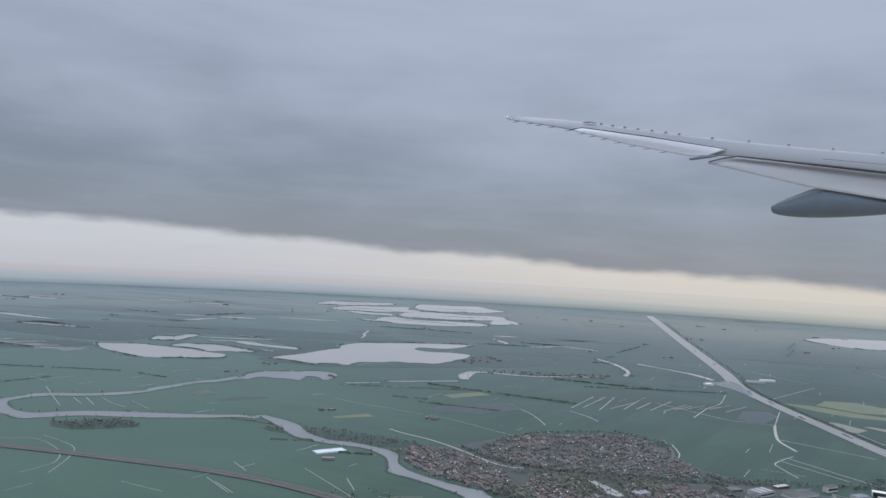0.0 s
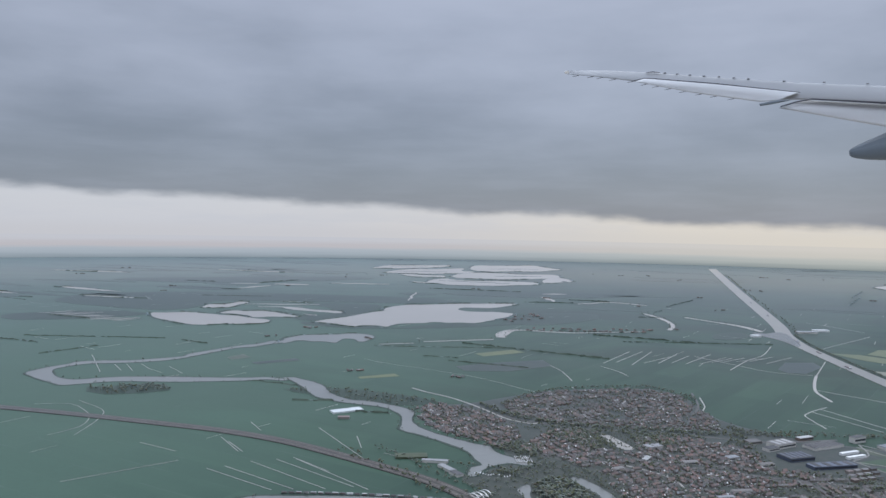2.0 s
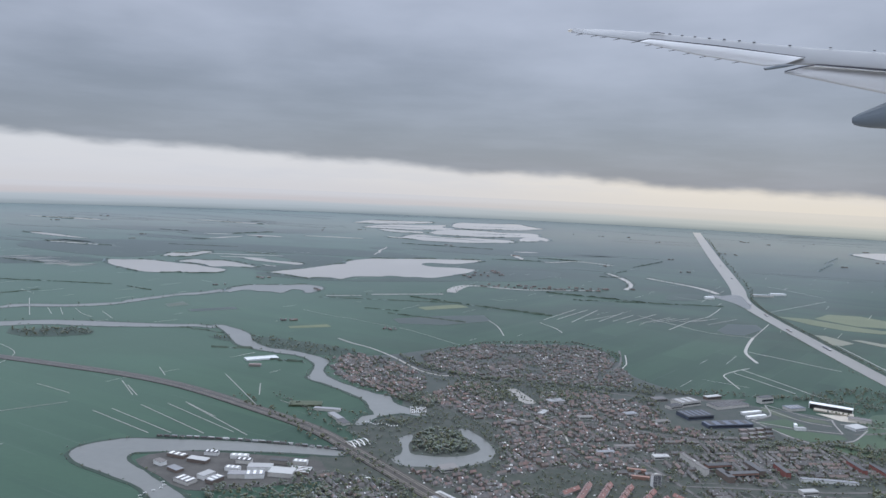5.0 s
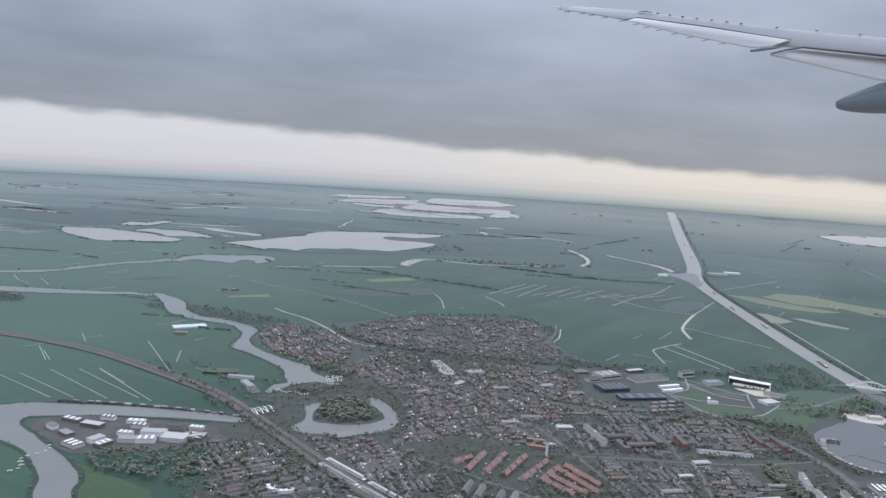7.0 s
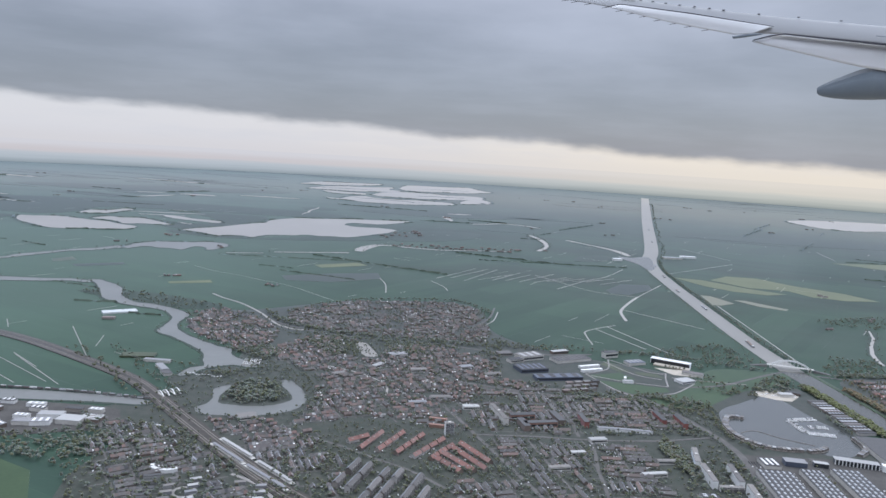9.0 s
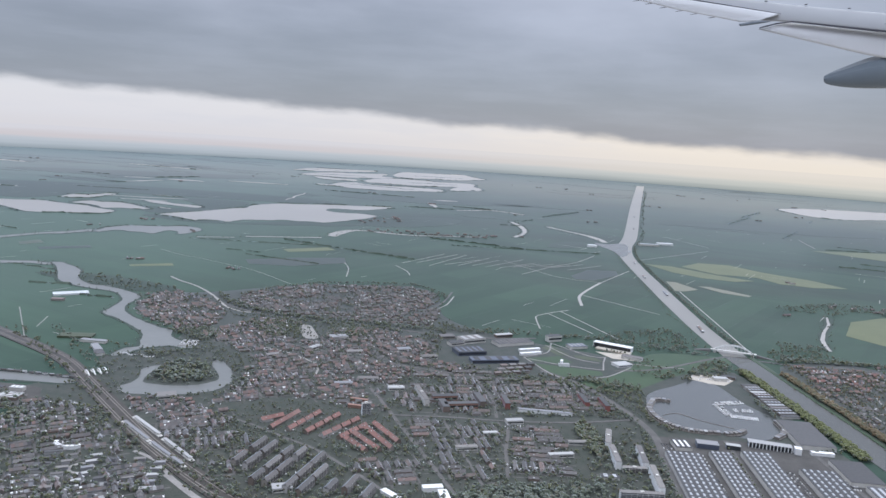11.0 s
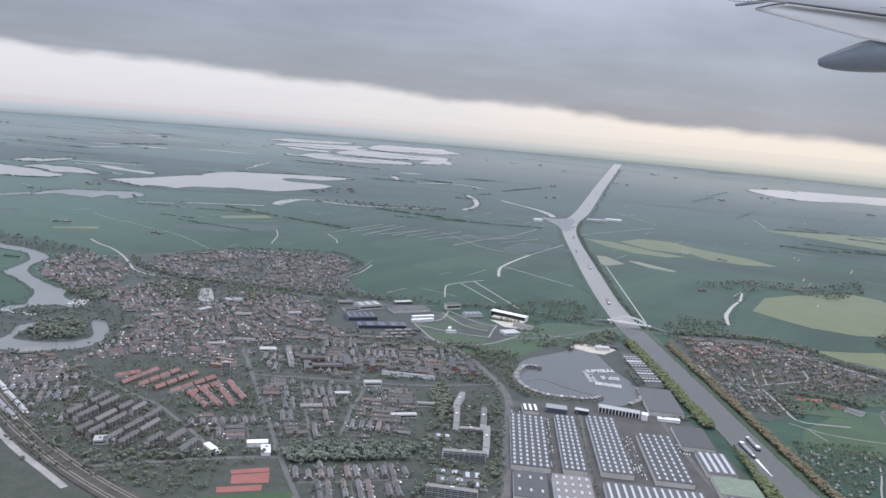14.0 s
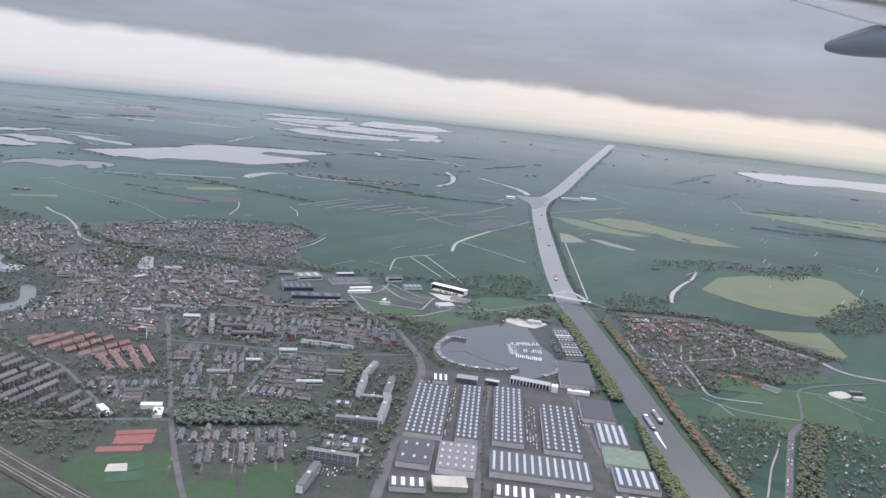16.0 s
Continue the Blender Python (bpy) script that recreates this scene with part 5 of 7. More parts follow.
# plots that stay clear of trees
CLEAR = [(76.3, 86.6, 87.6, 100.8), (113, 96.5, 124, 134), (125.2, 96.5, 138, 134), (139, 100, 148, 131), (88, 85, 98, 91.6), (96.5, 88, 103.4, 96.8), (115.5, 139, 137, 167), (93, 162.6, 116, 184), (74, 165, 97, 192), (97, 176, 112, 194), (104, 97.4, 110.5, 99.8), (104, 108.4, 110.5, 111.2)]


POOLS = [(ln[:, 0].min(), ln[:, 1].min(), ln[:, 0].max(), ln[:, 1].max(), ln[::3]) for name, ln in BANKS if ln[:, 1].min() < 260]


def tree(x, y, h=0.8, kind=0, n=3):
    if any(a < x < c and b < y < d2 for a, b, c, d2 in CLEAR):
        return
    if any(a < x < c and b < y < d2 and inside(x, y, ring) for a, b, c, d2, ring in POOLS):
        return
    r = h * trng.uniform(0.44, 0.62)
    for cx, cy, cz, cr in clumps(h, r, n, trng):
        v = ICO_V * (1 + nrg.uniform(-0.32, 0.32, (len(ICO_V), 1))) * (cr, cr, cr * 0.85)
        woods.put(v + (x + cx, y + cy, cz + 0.02), ICO_F, kind)


def tree_line(points, gap, h, kind, spread=0.3, n=3, miss=0.08):
    L = grown(points, False, 1.0)[:, :2]
    seg = np.linalg.norm(np.diff(L, axis=0), axis=1)
    s = np.r_[0, np.cumsum(seg)]
    for u in np.arange(0, s[-1], gap):
        if trng.random() < miss:
            continue
        x, y = np.interp(u, s, L[:, 0]), np.interp(u, s, L[:, 1])
        tree(x + trng.gauss(0, spread), y + trng.gauss(0, spread), h * trng.uniform(0.75, 1.2), kind if trng.random() < 0.8 else 0, n)


def grove(poly, count, h=0.8, kinds=(0, 1), n=3):
    P = np.array(poly)
    made = 0
    for _ in range(count * 6):
        x, y = trng.uniform(P[:, 0].min(), P[:, 0].max()), trng.uniform(P[:, 1].min(), P[:, 1].max())
        if inside(x, y, poly) and (y > 260 or off_road(x, y)):
            tree(x, y, h * trng.uniform(0.6, 1.25), trng.choice(kinds), n)
            made += 1
            if made >= count:
                return


SHORES = [(ln[:, 0].min(), ln[:, 1].min(), ln[:, 0].max(), ln[:, 1].max(), ln[::3]) for name, ln in BANKS]


def hedge(points, h, wide):
    """A long uneven ridge of foliage along a line, for belts of trees far off."""
    L = np.asarray(points, float)[:, :2]
    if len(L) < 3 or any(a < x < c and b < y < d2 and inside(x, y, ring) for x, y in L for a, b, c, d2, ring in SHORES):
        return
    t = np.gradient(L, axis=0)
    t /= np.linalg.norm(t, axis=1)[:, None] + 1e-9
    side = np.c_[-t[:, 1], t[:, 0]]
    n = len(L)
    tall = h * nrg.uniform(0.45, 1.15, n) * (nrg.uniform(0, 1, n) > 0.12)
    foot = wide * nrg.uniform(0.5, 1.1, (n, 2))
    lift = nrg.uniform(-0.3, 0.3, n) * wide
    v = [(*(p + q * f[0]), 0.03) for p, q, f in zip(L, side, foot)] + [(*(p + q * o), 0.05 + z) for p, q, o, z in zip(L, side, lift, tall)] + [(*(p - q * f[1]), 0.03) for p, q, f in zip(L, side, foot)]
    woods.put(v, [(i, i + 1, n + i + 1, n + i) for i in range(n - 1)] + [(n + i, n + i + 1, 2 * n + i + 1, 2 * n + i) for i in range(n - 1)], 4)


# both banks of the canal
def bank(off, y0, y1):
    C = np.array(CANAL)
    pts = [(x + math.copysign(w2 / 2, off) + off, y) for x, y, w2 in C if y0 <= y <= y1]
    return pts


for off in (-0.5, -0.95, -1.4, -1.85):
    tree_line(bank(off, 76, 186), 0.26, 0.95, 3, 0.12, 4, 0.0)
tree_line(bank(-2.3, 76, 178), 0.7, 0.7, 0, 0.2, 3, 0.2)
for off in (1.5, 1.95, 2.4):
    tree_line(bank(off, 76, 188), 0.26, 0.92, 2, 0.12, 4, 0.0)
band("canal_dyke", grown([(x, y, 1.3) for x, y in bank(0.75, 56, 190)], False, 2.0), 0.12, M["grassland"], "grassy canal dyke with a path", 0.12, "structure", "ground")
band("tow_path", grown([(x, y, 0.22) for x, y in bank(0.95, 56, 190)], False, 2.0), 0.128, M["yard"], "narrow path on the canal dyke", 0.02)
tree_line(bank(1.2, 190, 400), 0.55, 0.8, 1, 0.3, 3)
tree_line(bank(-1.6, 190, 360), 2.2, 0.6, 0, 0.5, 2)
tree_line(bank(2.2, 380, 1000), 5, 1.4, 1, 0.8, 2)
# the fort island, groves and wooded shores
for ring in WOODS:
    P = np.array(ring)
    size = np.ptp(P[:, 0]) * np.ptp(P[:, 1])
    far_off = P[:, 1].mean() > 330
    if P[:, 1].mean() > 330:
        continue
    grove(ring, int(min(170, 14 + size * (0.05 if far_off else 0.45))), 1.05 if far_off else 0.9, (1, 1, 0), 2)
grove([(22.9, 140), (22.6, 146), (23.5, 150), (27, 152.5), (29.3, 151), (31.5, 147.5), (33.8, 143.2), (31.5, 140.2), (27, 138.8)], 260, 1.0, (1, 0, 1))
grove([(-8, 116), (8, 122), (16, 118), (10, 108), (-2, 110)], 260, 0.9, (1, 1, 0))
grove([(84, 103), (99, 107.5), (100.5, 110), (82, 105.5)], 240, 1.0, (1,))
grove([(112, 157), (100, 161), (102, 164), (114, 160)], 120, 0.8, (0, 1))
grove([(100, 160), (88, 160), (88, 156), (108, 156)], 100, 0.8, (0, 1))
grove([(158.5, 127.4), (169.2, 128.6), (173, 128), (169.8, 121.4), (159.8, 107.5), (158, 122)], 620, 0.38, (0, 0, 1, 3))
grove([(172.6, 123), (176.4, 131), (180, 130), (174, 117), (166.6, 99), (164, 101)], 620, 0.8, (0, 0, 1, 3))
grove([(176, 124), (180, 130), (200, 124), (190, 104), (170, 100)], 1000, 0.5, (0, 0, 1, 1))
tree_line([(176.5, 132), (182, 130.4), (187, 128.4), (200, 124)], 0.35, 0.7, 0, 0.4)
tree_line([(159, 128.4), (166, 129.4), (172, 130)], 0.4, 0.55, 0, 0.3)
grove([(163.6, 152), (167, 151), (165.5, 141), (163.8, 140)], 120, 0.7, (0, 1))
grove([(166, 153.6), (176, 152.6), (177, 150.4), (172, 152.4), (166, 152.4)], 90, 0.7, (1, 0))
grove([(176.6, 148), (180, 149.4), (181, 156), (177, 153)], 110, 0.7, (0, 1))
grove([(154, 190.4), (177, 192), (186, 185), (184, 183.4), (176, 190), (154, 188.4)], 300, 0.8, (1, 0))
grove([(185, 180), (196, 172), (200, 166), (194, 170), (184, 178)], 120, 0.8, (1, 0))
grove([(100.1, 133.8), (102.1, 138.9), (104.3, 129.8), (103.1, 122), (101, 127.4)], 240, 0.85, (0, 0, 1))
grove([(83.8, 132.1), (87.6, 132.6), (88.2, 125.5), (86.8, 123.2)], 60, 0.6, (0, 1))
tree_line([(62.8, 117.2), (68, 118), (75.2, 120.2)], 0.3, 0.8, 1, 0.5)
tree_line([(84.2, 107.6), (92, 109.6), (100.9, 111.1)], 0.25, 0.95, 1, 0.7)
grove([(24, 186), (38, 190), (42, 176), (34, 174)], 330, 0.8, (1, 0))
grove([(46, 188), (58, 189), (56, 180), (47, 177)], 220, 0.8, (1, 0))
grove([(12, 172), (20, 178), (26, 172), (22, 166)], 200, 0.8, (1, 1, 0))
tree_line([(8, 214), (13, 206), (20, 199.6), (28, 196), (36, 193.4), (55, 193), (68, 191)], 0.35, 1.0, 1, 0.6)
tree_line([(26, 192), (36, 189.6), (55, 189.4), (64, 187)], 0.5, 0.9, 1, 0.6)
grove([(150, 185), (152, 196), (165, 200), (172, 192), (160, 188)], 160, 0.8, (1, 0))
grove([(126, 172), (138, 186), (140, 178), (134, 170)], 160, 0.8, (1, 0))
grove([(108, 198), (134, 214), (137, 196), (120, 186)], 330, 0.7, (1, 0))
grove([(14, 152), (16, 158), (22, 158), (19, 152)], 50, 0.8, (0, 1))
for x, y, l in [p for p in placed if p[1] < 250]:
    for _ in range(2):
        if trng.random() < 0.42:
            a = trng.uniform(0, 6.28)
            tree(x + 1.0 * math.cos(a) + trng.uniform(-l, l) * 0.4, y + 1.0 * math.sin(a) + trng.uniform(-0.3, 0.3), trng.uniform(0.4, 0.8), trng.choice((0, 0, 1)), 2)
grove([(14, 214), (28, 234), (57, 243), (70, 232), (72, 192), (20, 188)], 1500, 0.62, (0, 1), 3)
grove([(-12, 206), (-2, 212), (17, 204), (20, 180), (12, 170)], 600, 0.62, (0, 1), 3)
grove([(18, 172), (38, 140), (60, 138), (80, 158), (74, 178), (46, 188), (28, 191)], 1500, 0.52, (0, 1, 1), 3)
grove([(40, 128), (67, 114), (82, 100), (78, 90), (52, 96), (40, 106)], 1100, 0.62, (0, 1, 0), 3)
grove([(67, 136), (70, 158), (110, 158), (111, 142), (88, 136)], 800, 0.64, (0, 1), 3)
grove([(67, 115), (72, 133), (98, 133), (100, 112), (82, 107)], 1000, 0.5, (0, 1), 3)
grove([(97, 142), (112, 158), (116, 160), (114, 140), (106, 140)], 300, 0.55, (0, 1), 3)
grove([(3, 128), (22, 125), (44, 104), (40, 90), (24, 90), (12, 106)], 900, 0.72, (0, 1), 3)
grove([(70, 160), (70, 192), (110, 190), (128, 174), (112, 156)], 900, 0.72, (0, 1), 3)
grove([(152, 186), (182, 186), (197, 170), (186, 153), (160, 140), (154, 142)], 1700, 0.6, (0, 1, 2, 0), 3)
grove([(174.7, 255.7), (197.9, 268.5), (211.1, 268.5), (207.9, 258.4), (190.7, 247.9), (175.2, 249.3)], 240, 0.7, (1, 1, 0), 3)
grove([(208.5, 260.3), (239.6, 283.7), (234.1, 265.3), (216.5, 247.3), (207.1, 250)], 240, 0.8, (1, 1, 0), 3)
grove([(204, 197.6), (218.5, 219.3), (233, 234.7), (237.1, 230.4), (221.4, 197.7), (208, 188.1)], 360, 0.9, (1, 1, 0), 3)
grove([(158.2, 206.3), (169.8, 206), (168.6, 200), (156.9, 197.4)], 90, 0.7, (1, 0), 3)
grove([(101, 132), (100, 110), (104, 96), (112, 96), (112, 134)], 380, 0.8, (0, 1, 0), 3)
tree_line([(112, 96), (112, 134), (106, 150)], 0.5, 0.7, 1, 0.2)
tree_line([(125, 97), (124.7, 112), (124.7, 134)], 1.1, 0.55, 0, 0.05, 3)
tree_line([(114.3, 152), (113.6, 146), (114.6, 140), (118, 136.6)], 0.4, 0.8, 0, 0.25)
tree_line([(136, 164), (137, 156), (138.4, 148)], 0.35, 0.9, 1, 0.25)
tree_line([(139.2, 133), (141, 133), (144, 134)], 0.4, 0.7, 1, 0.3)
tree_line([(119, 158), (124, 165), (128, 170)], 0.35, 0.8, 0, 0.4)
tree_line([(60, 97), (82, 106), (100, 111)], 0.35, 0.9, 1, 0.5)
tree_line([(100, 92), (103, 106), (101, 114)], 0.35, 0.8, 1, 0.4)
tree_line([(75, 184), (95, 190), (110, 196), (136, 188)], 0.4, 0.8, 1, 0.6)
tree_line([(98, 158), (110, 154), (116, 160), (124, 170)], 0.3, 0.8, 0, 0.8)
tree_line([(-20, 165), (0, 147), (12, 134), (34, 112)], 0.5, 0.7, 0, 1.2)
tree_line([(-12, 168), (4, 152), (16, 140)], 0.5, 0.7, 1, 1.0)
tree_line([(14, 214), (30, 236), (58, 245), (72, 230)], 0.5, 0.8, 1, 0.6)
# reed and bushes along the banks of river and lakes, and beside the brooks
for name, ln in BANKS:
    if "canal" in name or "harbour" in name:
        continue
    if ln[:, 1].mean() > 300:
        mid = ln.mean(axis=0)
        out = ln - mid
        out /= np.linalg.norm(out, axis=1)[:, None] + 1e-9
        for k in range(0, len(ln), 9):
            if trng.random() < 0.7:
                hedge(ln[k:k + 11] + out[k:k + 11] * trng.uniform(1.6, 2.6), trng.uniform(0.25, 0.65), trng.uniform(0.5, 1.1))
        continue
    for x, y in ln:
        for _ in range(2):
            a, r = trng.uniform(0, 6.28), trng.uniform(0.4, 1.5)
            px, py = x + r * math.cos(a), y + r * math.sin(a)
            if trng.random() < 0.75 and not inside(px, py, ln[::3]):
                tree(px, py, trng.uniform(0.3, 0.7), trng.choice((1, 1, 0)), 2)
for name, ln in WATERS.items():
    if "brook" in name:
        for x, y in ln[::2]:
            for side in (-1, 1):
                tree(x + side * trng.uniform(1.2, 2.6), y + side * trng.uniform(0.8, 3.0), trng.uniform(0.4, 0.9), trng.choice((1, 1, 0)), 2)
# hedges and small woods over the polder, in lines
for k in range(80):
    x, y = trng.uniform(-330, 330), 200 + 420 * trng.random() ** 1.3
    if 0 < x < 160 and y < 330 or x > 130 and y < 280 or any(a < x < c and b < y < d2 for a, b, c, d2 in ((-190, 350, 30, 510), (130, 330, 215, 640), (-160, 620, 80, 1070))):
        continue
    a, l = radians(trng.choice([-18, -25, -10, 62, 5])), trng.uniform(8, 46) * (1 + y / 700)
    us = np.arange(0, l, 0.9 * (1 + y / 500))
    hedge(np.c_[x + us * math.cos(a) + nrg.normal(0, 0.35, len(us)), y + us * math.sin(a) + nrg.normal(0, 0.35, len(us))], trng.uniform(0.2, 0.45) * (1 + y / 1400), trng.uniform(0.35, 0.8))
# shrubs in the gardens
TOWN_RING = [(14, 170), (30, 190), (72, 206), (86, 190), (110, 180), (112, 134), (104, 92), (84, 90), (62, 96), (40, 106), (38, 130), (14, 150)]
grove(TOWN_RING, 900, 0.7, (0, 1, 0), 3)
grove([(4, 160), (12, 150), (9, 142), (16, 130), (30, 128), (40, 132), (42, 146), (34, 158), (24, 164), (14, 158)], 420, 0.65, (0, 1, 1), 3)
grove([(66, 182), (72, 200), (84, 192), (76, 180)], 160, 0.75, (0, 1), 3)
grove([(60, 186), (64, 192), (76, 190), (96, 194), (112, 190), (112, 195), (92, 198), (70, 196)], 200, 0.75, (1, 0), 3)
grove(TOWN_RING, 5200, 0.3, (0, 1, 0, 3), 1)
grove([(152, 184), (176, 189), (195, 172), (193, 164), (168, 154), (164, 142), (156, 142)], 1400, 0.3, (0, 1, 0, 3), 1)
grove([(44, 120), (72, 116), (72, 130), (62, 136), (46, 135)], 700, 0.38, (0, 1, 0), 2)
woods.done("woodland", LEAVES, "trees and bushes in spring leaf over town and polder", "trees")

# ---------------------------------------------------------------- the aircraft wing
# set far off at the scale of the land, as it stands half way through the flight; its points are bearings from the cabin seat
WING_EYE = Vector((73.68, 10.62, 47.47))
WING_TURN = Matrix(((0.99242, -0.0819, -0.09157), (-0.08327, 0.09956, -0.99154), (0.09033, 0.99165, 0.09199)))
BEARING = math.tan(radians(61.0) / 2) / 784


def wp(u, v, away):
    """A point of the wing from its bearing (u to the right, v down) and how far ahead it lies."""
    return WING_EYE + WING_TURN @ (Vector(((u - 784) * BEARING, (441 - v) * BEARING, -1)) * away)


def deep(u):
    """The trailing edge comes nearer towards the wing's root."""
    return 4600 - 0.3 * (u - 750)


def wing_sheet(name, top, bottom, material, parent, label="", near=0.0, sweep=60.0, bow=12.0, thick=60.0, n=36, round_edge=True):
    """A closed panel between its front and its rear line: bowed upper skin, rounded edges, a lower skin behind."""
    T, B = np.array(top, float), np.array(bottom, float)
    bm = bmesh.new()
    rows = []
    across = np.linspace(0, 1, 9)
    for s in np.linspace(0, 1, n + 1):
        ut, ub = T[0, 0] + (T[-1, 0] - T[0, 0]) * s, B[0, 0] + (B[-1, 0] - B[0, 0]) * s
        a, c = (ut, np.interp(ut, T[:, 0], T[:, 1])), (ub, np.interp(ub, B[:, 0], B[:, 1]))
        front, back = [], []
        for f in across:
            u, v = a[0] + (c[0] - a[0]) * f, a[1] + (c[1] - a[1]) * f
            hump = 4 * f * (1 - f)
            skin = deep(u) - near + sweep * (1 - f) - bow * hump
            front.append(wp(u, v, skin))
            back.append(wp(u, v, skin + thick * (0.06 + 0.94 * hump ** 0.6 if round_edge else 1.0)))
        rows.append([bm.verts.new(p) for p in front + back[::-1]])
    k2 = len(rows[0])
    for p, q in zip(rows, rows[1:]):
        for k in range(k2):
            bm.faces.new((p[k], p[(k + 1) % k2], q[(k + 1) % k2], q[k]))
    bm.faces.new(rows[0]), bm.faces.new(rows[-1])
    bmesh.ops.recalc_face_normals(bm, faces=bm.faces[:])
    for f in bm.faces:
        f.smooth = len(f.verts) == 4
    return part(name, bm, material, parent, label)


def wing_stick(name, x0, y0, x1, y1, r0, r1, away, material, parent):
    """A small tapered rod standing off the wing."""
    bm = bmesh.new()
    ends = []
    for x, y, r in ((x0, y0, r0), (x1, y1, r1)):
        ends.append([bm.verts.new(wp(x + r * math.cos(a), y + r * math.sin(a), away + 6 * math.sin(a + 0.8))) for a in (0.5, 2.1, 3.7, 5.2)])
    for k in range(4):
        bm.faces.new((ends[0][k], ends[0][(k + 1) % 4], ends[1][(k + 1) % 4], ends[1][k]))
    bm.faces.new(ends[0]), bm.faces.new(ends[1])
    bmesh.ops.recalc_face_normals(bm, faces=bm.faces[:])
    return part(name, bm, material, parent)


wing = tagged(empty("aircraft_wing"), "pale grey airliner wing with lowered flap and fairing", "wing")
LEAD = [(751, 30), (820, 38), (905, 52), (1000, 71), (1150, 98), (1300, 121), (1450, 142), (1568, 157), (2100, 226)]
TRAIL = [(750, 37), (800, 47), (862, 62), (960, 93), (1066, 121), (1140, 124), (1300, 150), (1568, 196), (2100, 290)]
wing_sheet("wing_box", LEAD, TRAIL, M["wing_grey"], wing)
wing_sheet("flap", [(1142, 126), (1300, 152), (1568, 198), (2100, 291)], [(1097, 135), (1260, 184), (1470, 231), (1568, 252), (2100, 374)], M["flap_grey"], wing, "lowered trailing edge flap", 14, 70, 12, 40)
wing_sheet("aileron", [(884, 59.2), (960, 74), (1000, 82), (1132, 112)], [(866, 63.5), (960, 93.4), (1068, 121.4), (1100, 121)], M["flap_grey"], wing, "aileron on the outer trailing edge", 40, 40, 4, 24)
wing_sheet("flap_gap", [(1100, 131.5), (1142, 122.3), (1300, 148), (1568, 194), (2100, 288)], [(1098, 134), (1142, 125), (1300, 152), (1568, 199), (2100, 294)], M["seal"], wing, "dark gap ahead of the flap", 70, 4, 2, 20, 40, False)
wing_sheet("aileron_gap", [(864, 61), (884, 58.2), (1000, 81), (1132, 111)], [(864, 62.4), (884, 59.8), (1000, 83), (1132, 112.2)], M["seal"], wing, "thin dark hinge line", 60, 2, 1, 10, 30, False)
wing_sheet("spoiler_line", [(1290, 135.8), (1400, 152), (1568, 176), (2100, 262)], [(1290, 136.8), (1400, 153), (1568, 177.4), (2100, 264)], M["fairing"], wing, "thin panel line", 70, 2, 1, 10, 30, False)
wing_sheet("hinge_fairing", [(1066, 124.5), (1082, 122), (1100, 120.8), (1116, 122)], [(1068, 128.4), (1082, 127.6), (1100, 125.8), (1116, 123.6)], M["fairing"], wing, "small dark hinge fairing", 56, 4, 8, 20, 10)
# the canoe fairing: a pale upper facet over a dark rounded belly
bm = bmesh.new()
rings = []
US = [1199, 1202, 1210, 1225, 1245, 1265, 1285, 1310, 1340, 1370, 1400, 1430, 1460, 1500, 1560]
TOPS = [217, 214.5, 210.5, 204.5, 197, 190, 186, 190, 196, 204, 211, 217, 223, 234, 248]
LOWS = [225, 228.5, 231.5, 234.8, 237.4, 239, 239.8, 240.2, 240, 239, 237.4, 235.4, 233, 240, 252]
SECTION = [(0.0, 1.0), (0.55, 0.72), (0.92, 0.30), (1.0, 0.0), (0.97, -0.35), (0.80, -0.70), (0.45, -0.93), (0.0, -1.0), (-0.7, -0.75), (-1.0, 0.0), (-0.7, 0.75)]
for u, t, b in zip(US, TOPS, LOWS):
    cv, half = (t + b) / 2, (b - t) / 2
    rings.append([bm.verts.new(wp(u, cv - half * q, deep(u) + 30 - 2.6 * half * p)) for p, q in SECTION])
for p, q in zip(rings, rings[1:]):
    for k in range(len(SECTION)):
        f = bm.faces.new((p[k], p[(k + 1) % len(SECTION)], q[(k + 1) % len(SECTION)], q[k]))
        f.smooth = 2 <= k <= 7
bm.faces.new(rings[0]), bm.faces.new(rings[-1])
bmesh.ops.recalc_face_normals(bm, faces=bm.faces[:])
part("flap_track_fairing", bm, M["fairing"], wing, "blue grey canoe fairing under the flap")
for u in (771, 796, 812, 834, 864, 887, 906, 926, 950, 976, 1000, 1028):
    v = float(np.interp(u, [p[0] for p in TRAIL], [p[1] for p in TRAIL]))
    wing_stick("static_wick", u, v, u - 11, v + 1.2, 0.8, 0.45, deep(u), M["seal"], wing)
for u, v in ((918, 56.5), (938, 61), (959, 65), (982, 69.5), (1006, 73.5), (1030, 78), (1053, 82.5), (1109, 92.5), (1171, 101.5), (1237, 111.5), (1310, 122.5), (1390, 133.5), (1477, 146)):
    wing_stick("vortex_generator", u - 1.6, v - 3, u + 1.6, v - 2.6, 0.9, 0.9, deep(u) + 60, M["seal"], wing)
wing_stick("tip_lamp", 748, 33, 751.5, 33.4, 2.6, 3.2, deep(750) - 40, M["white"], wing)
wing_sheet("tip_probe", [(886, 49), (898, 48.6), (910, 52)], [(886, 49.8), (898, 50.6), (910, 53)], M["seal"], wing, "small dark tip probe", -40, 2, 2, 10, 8)

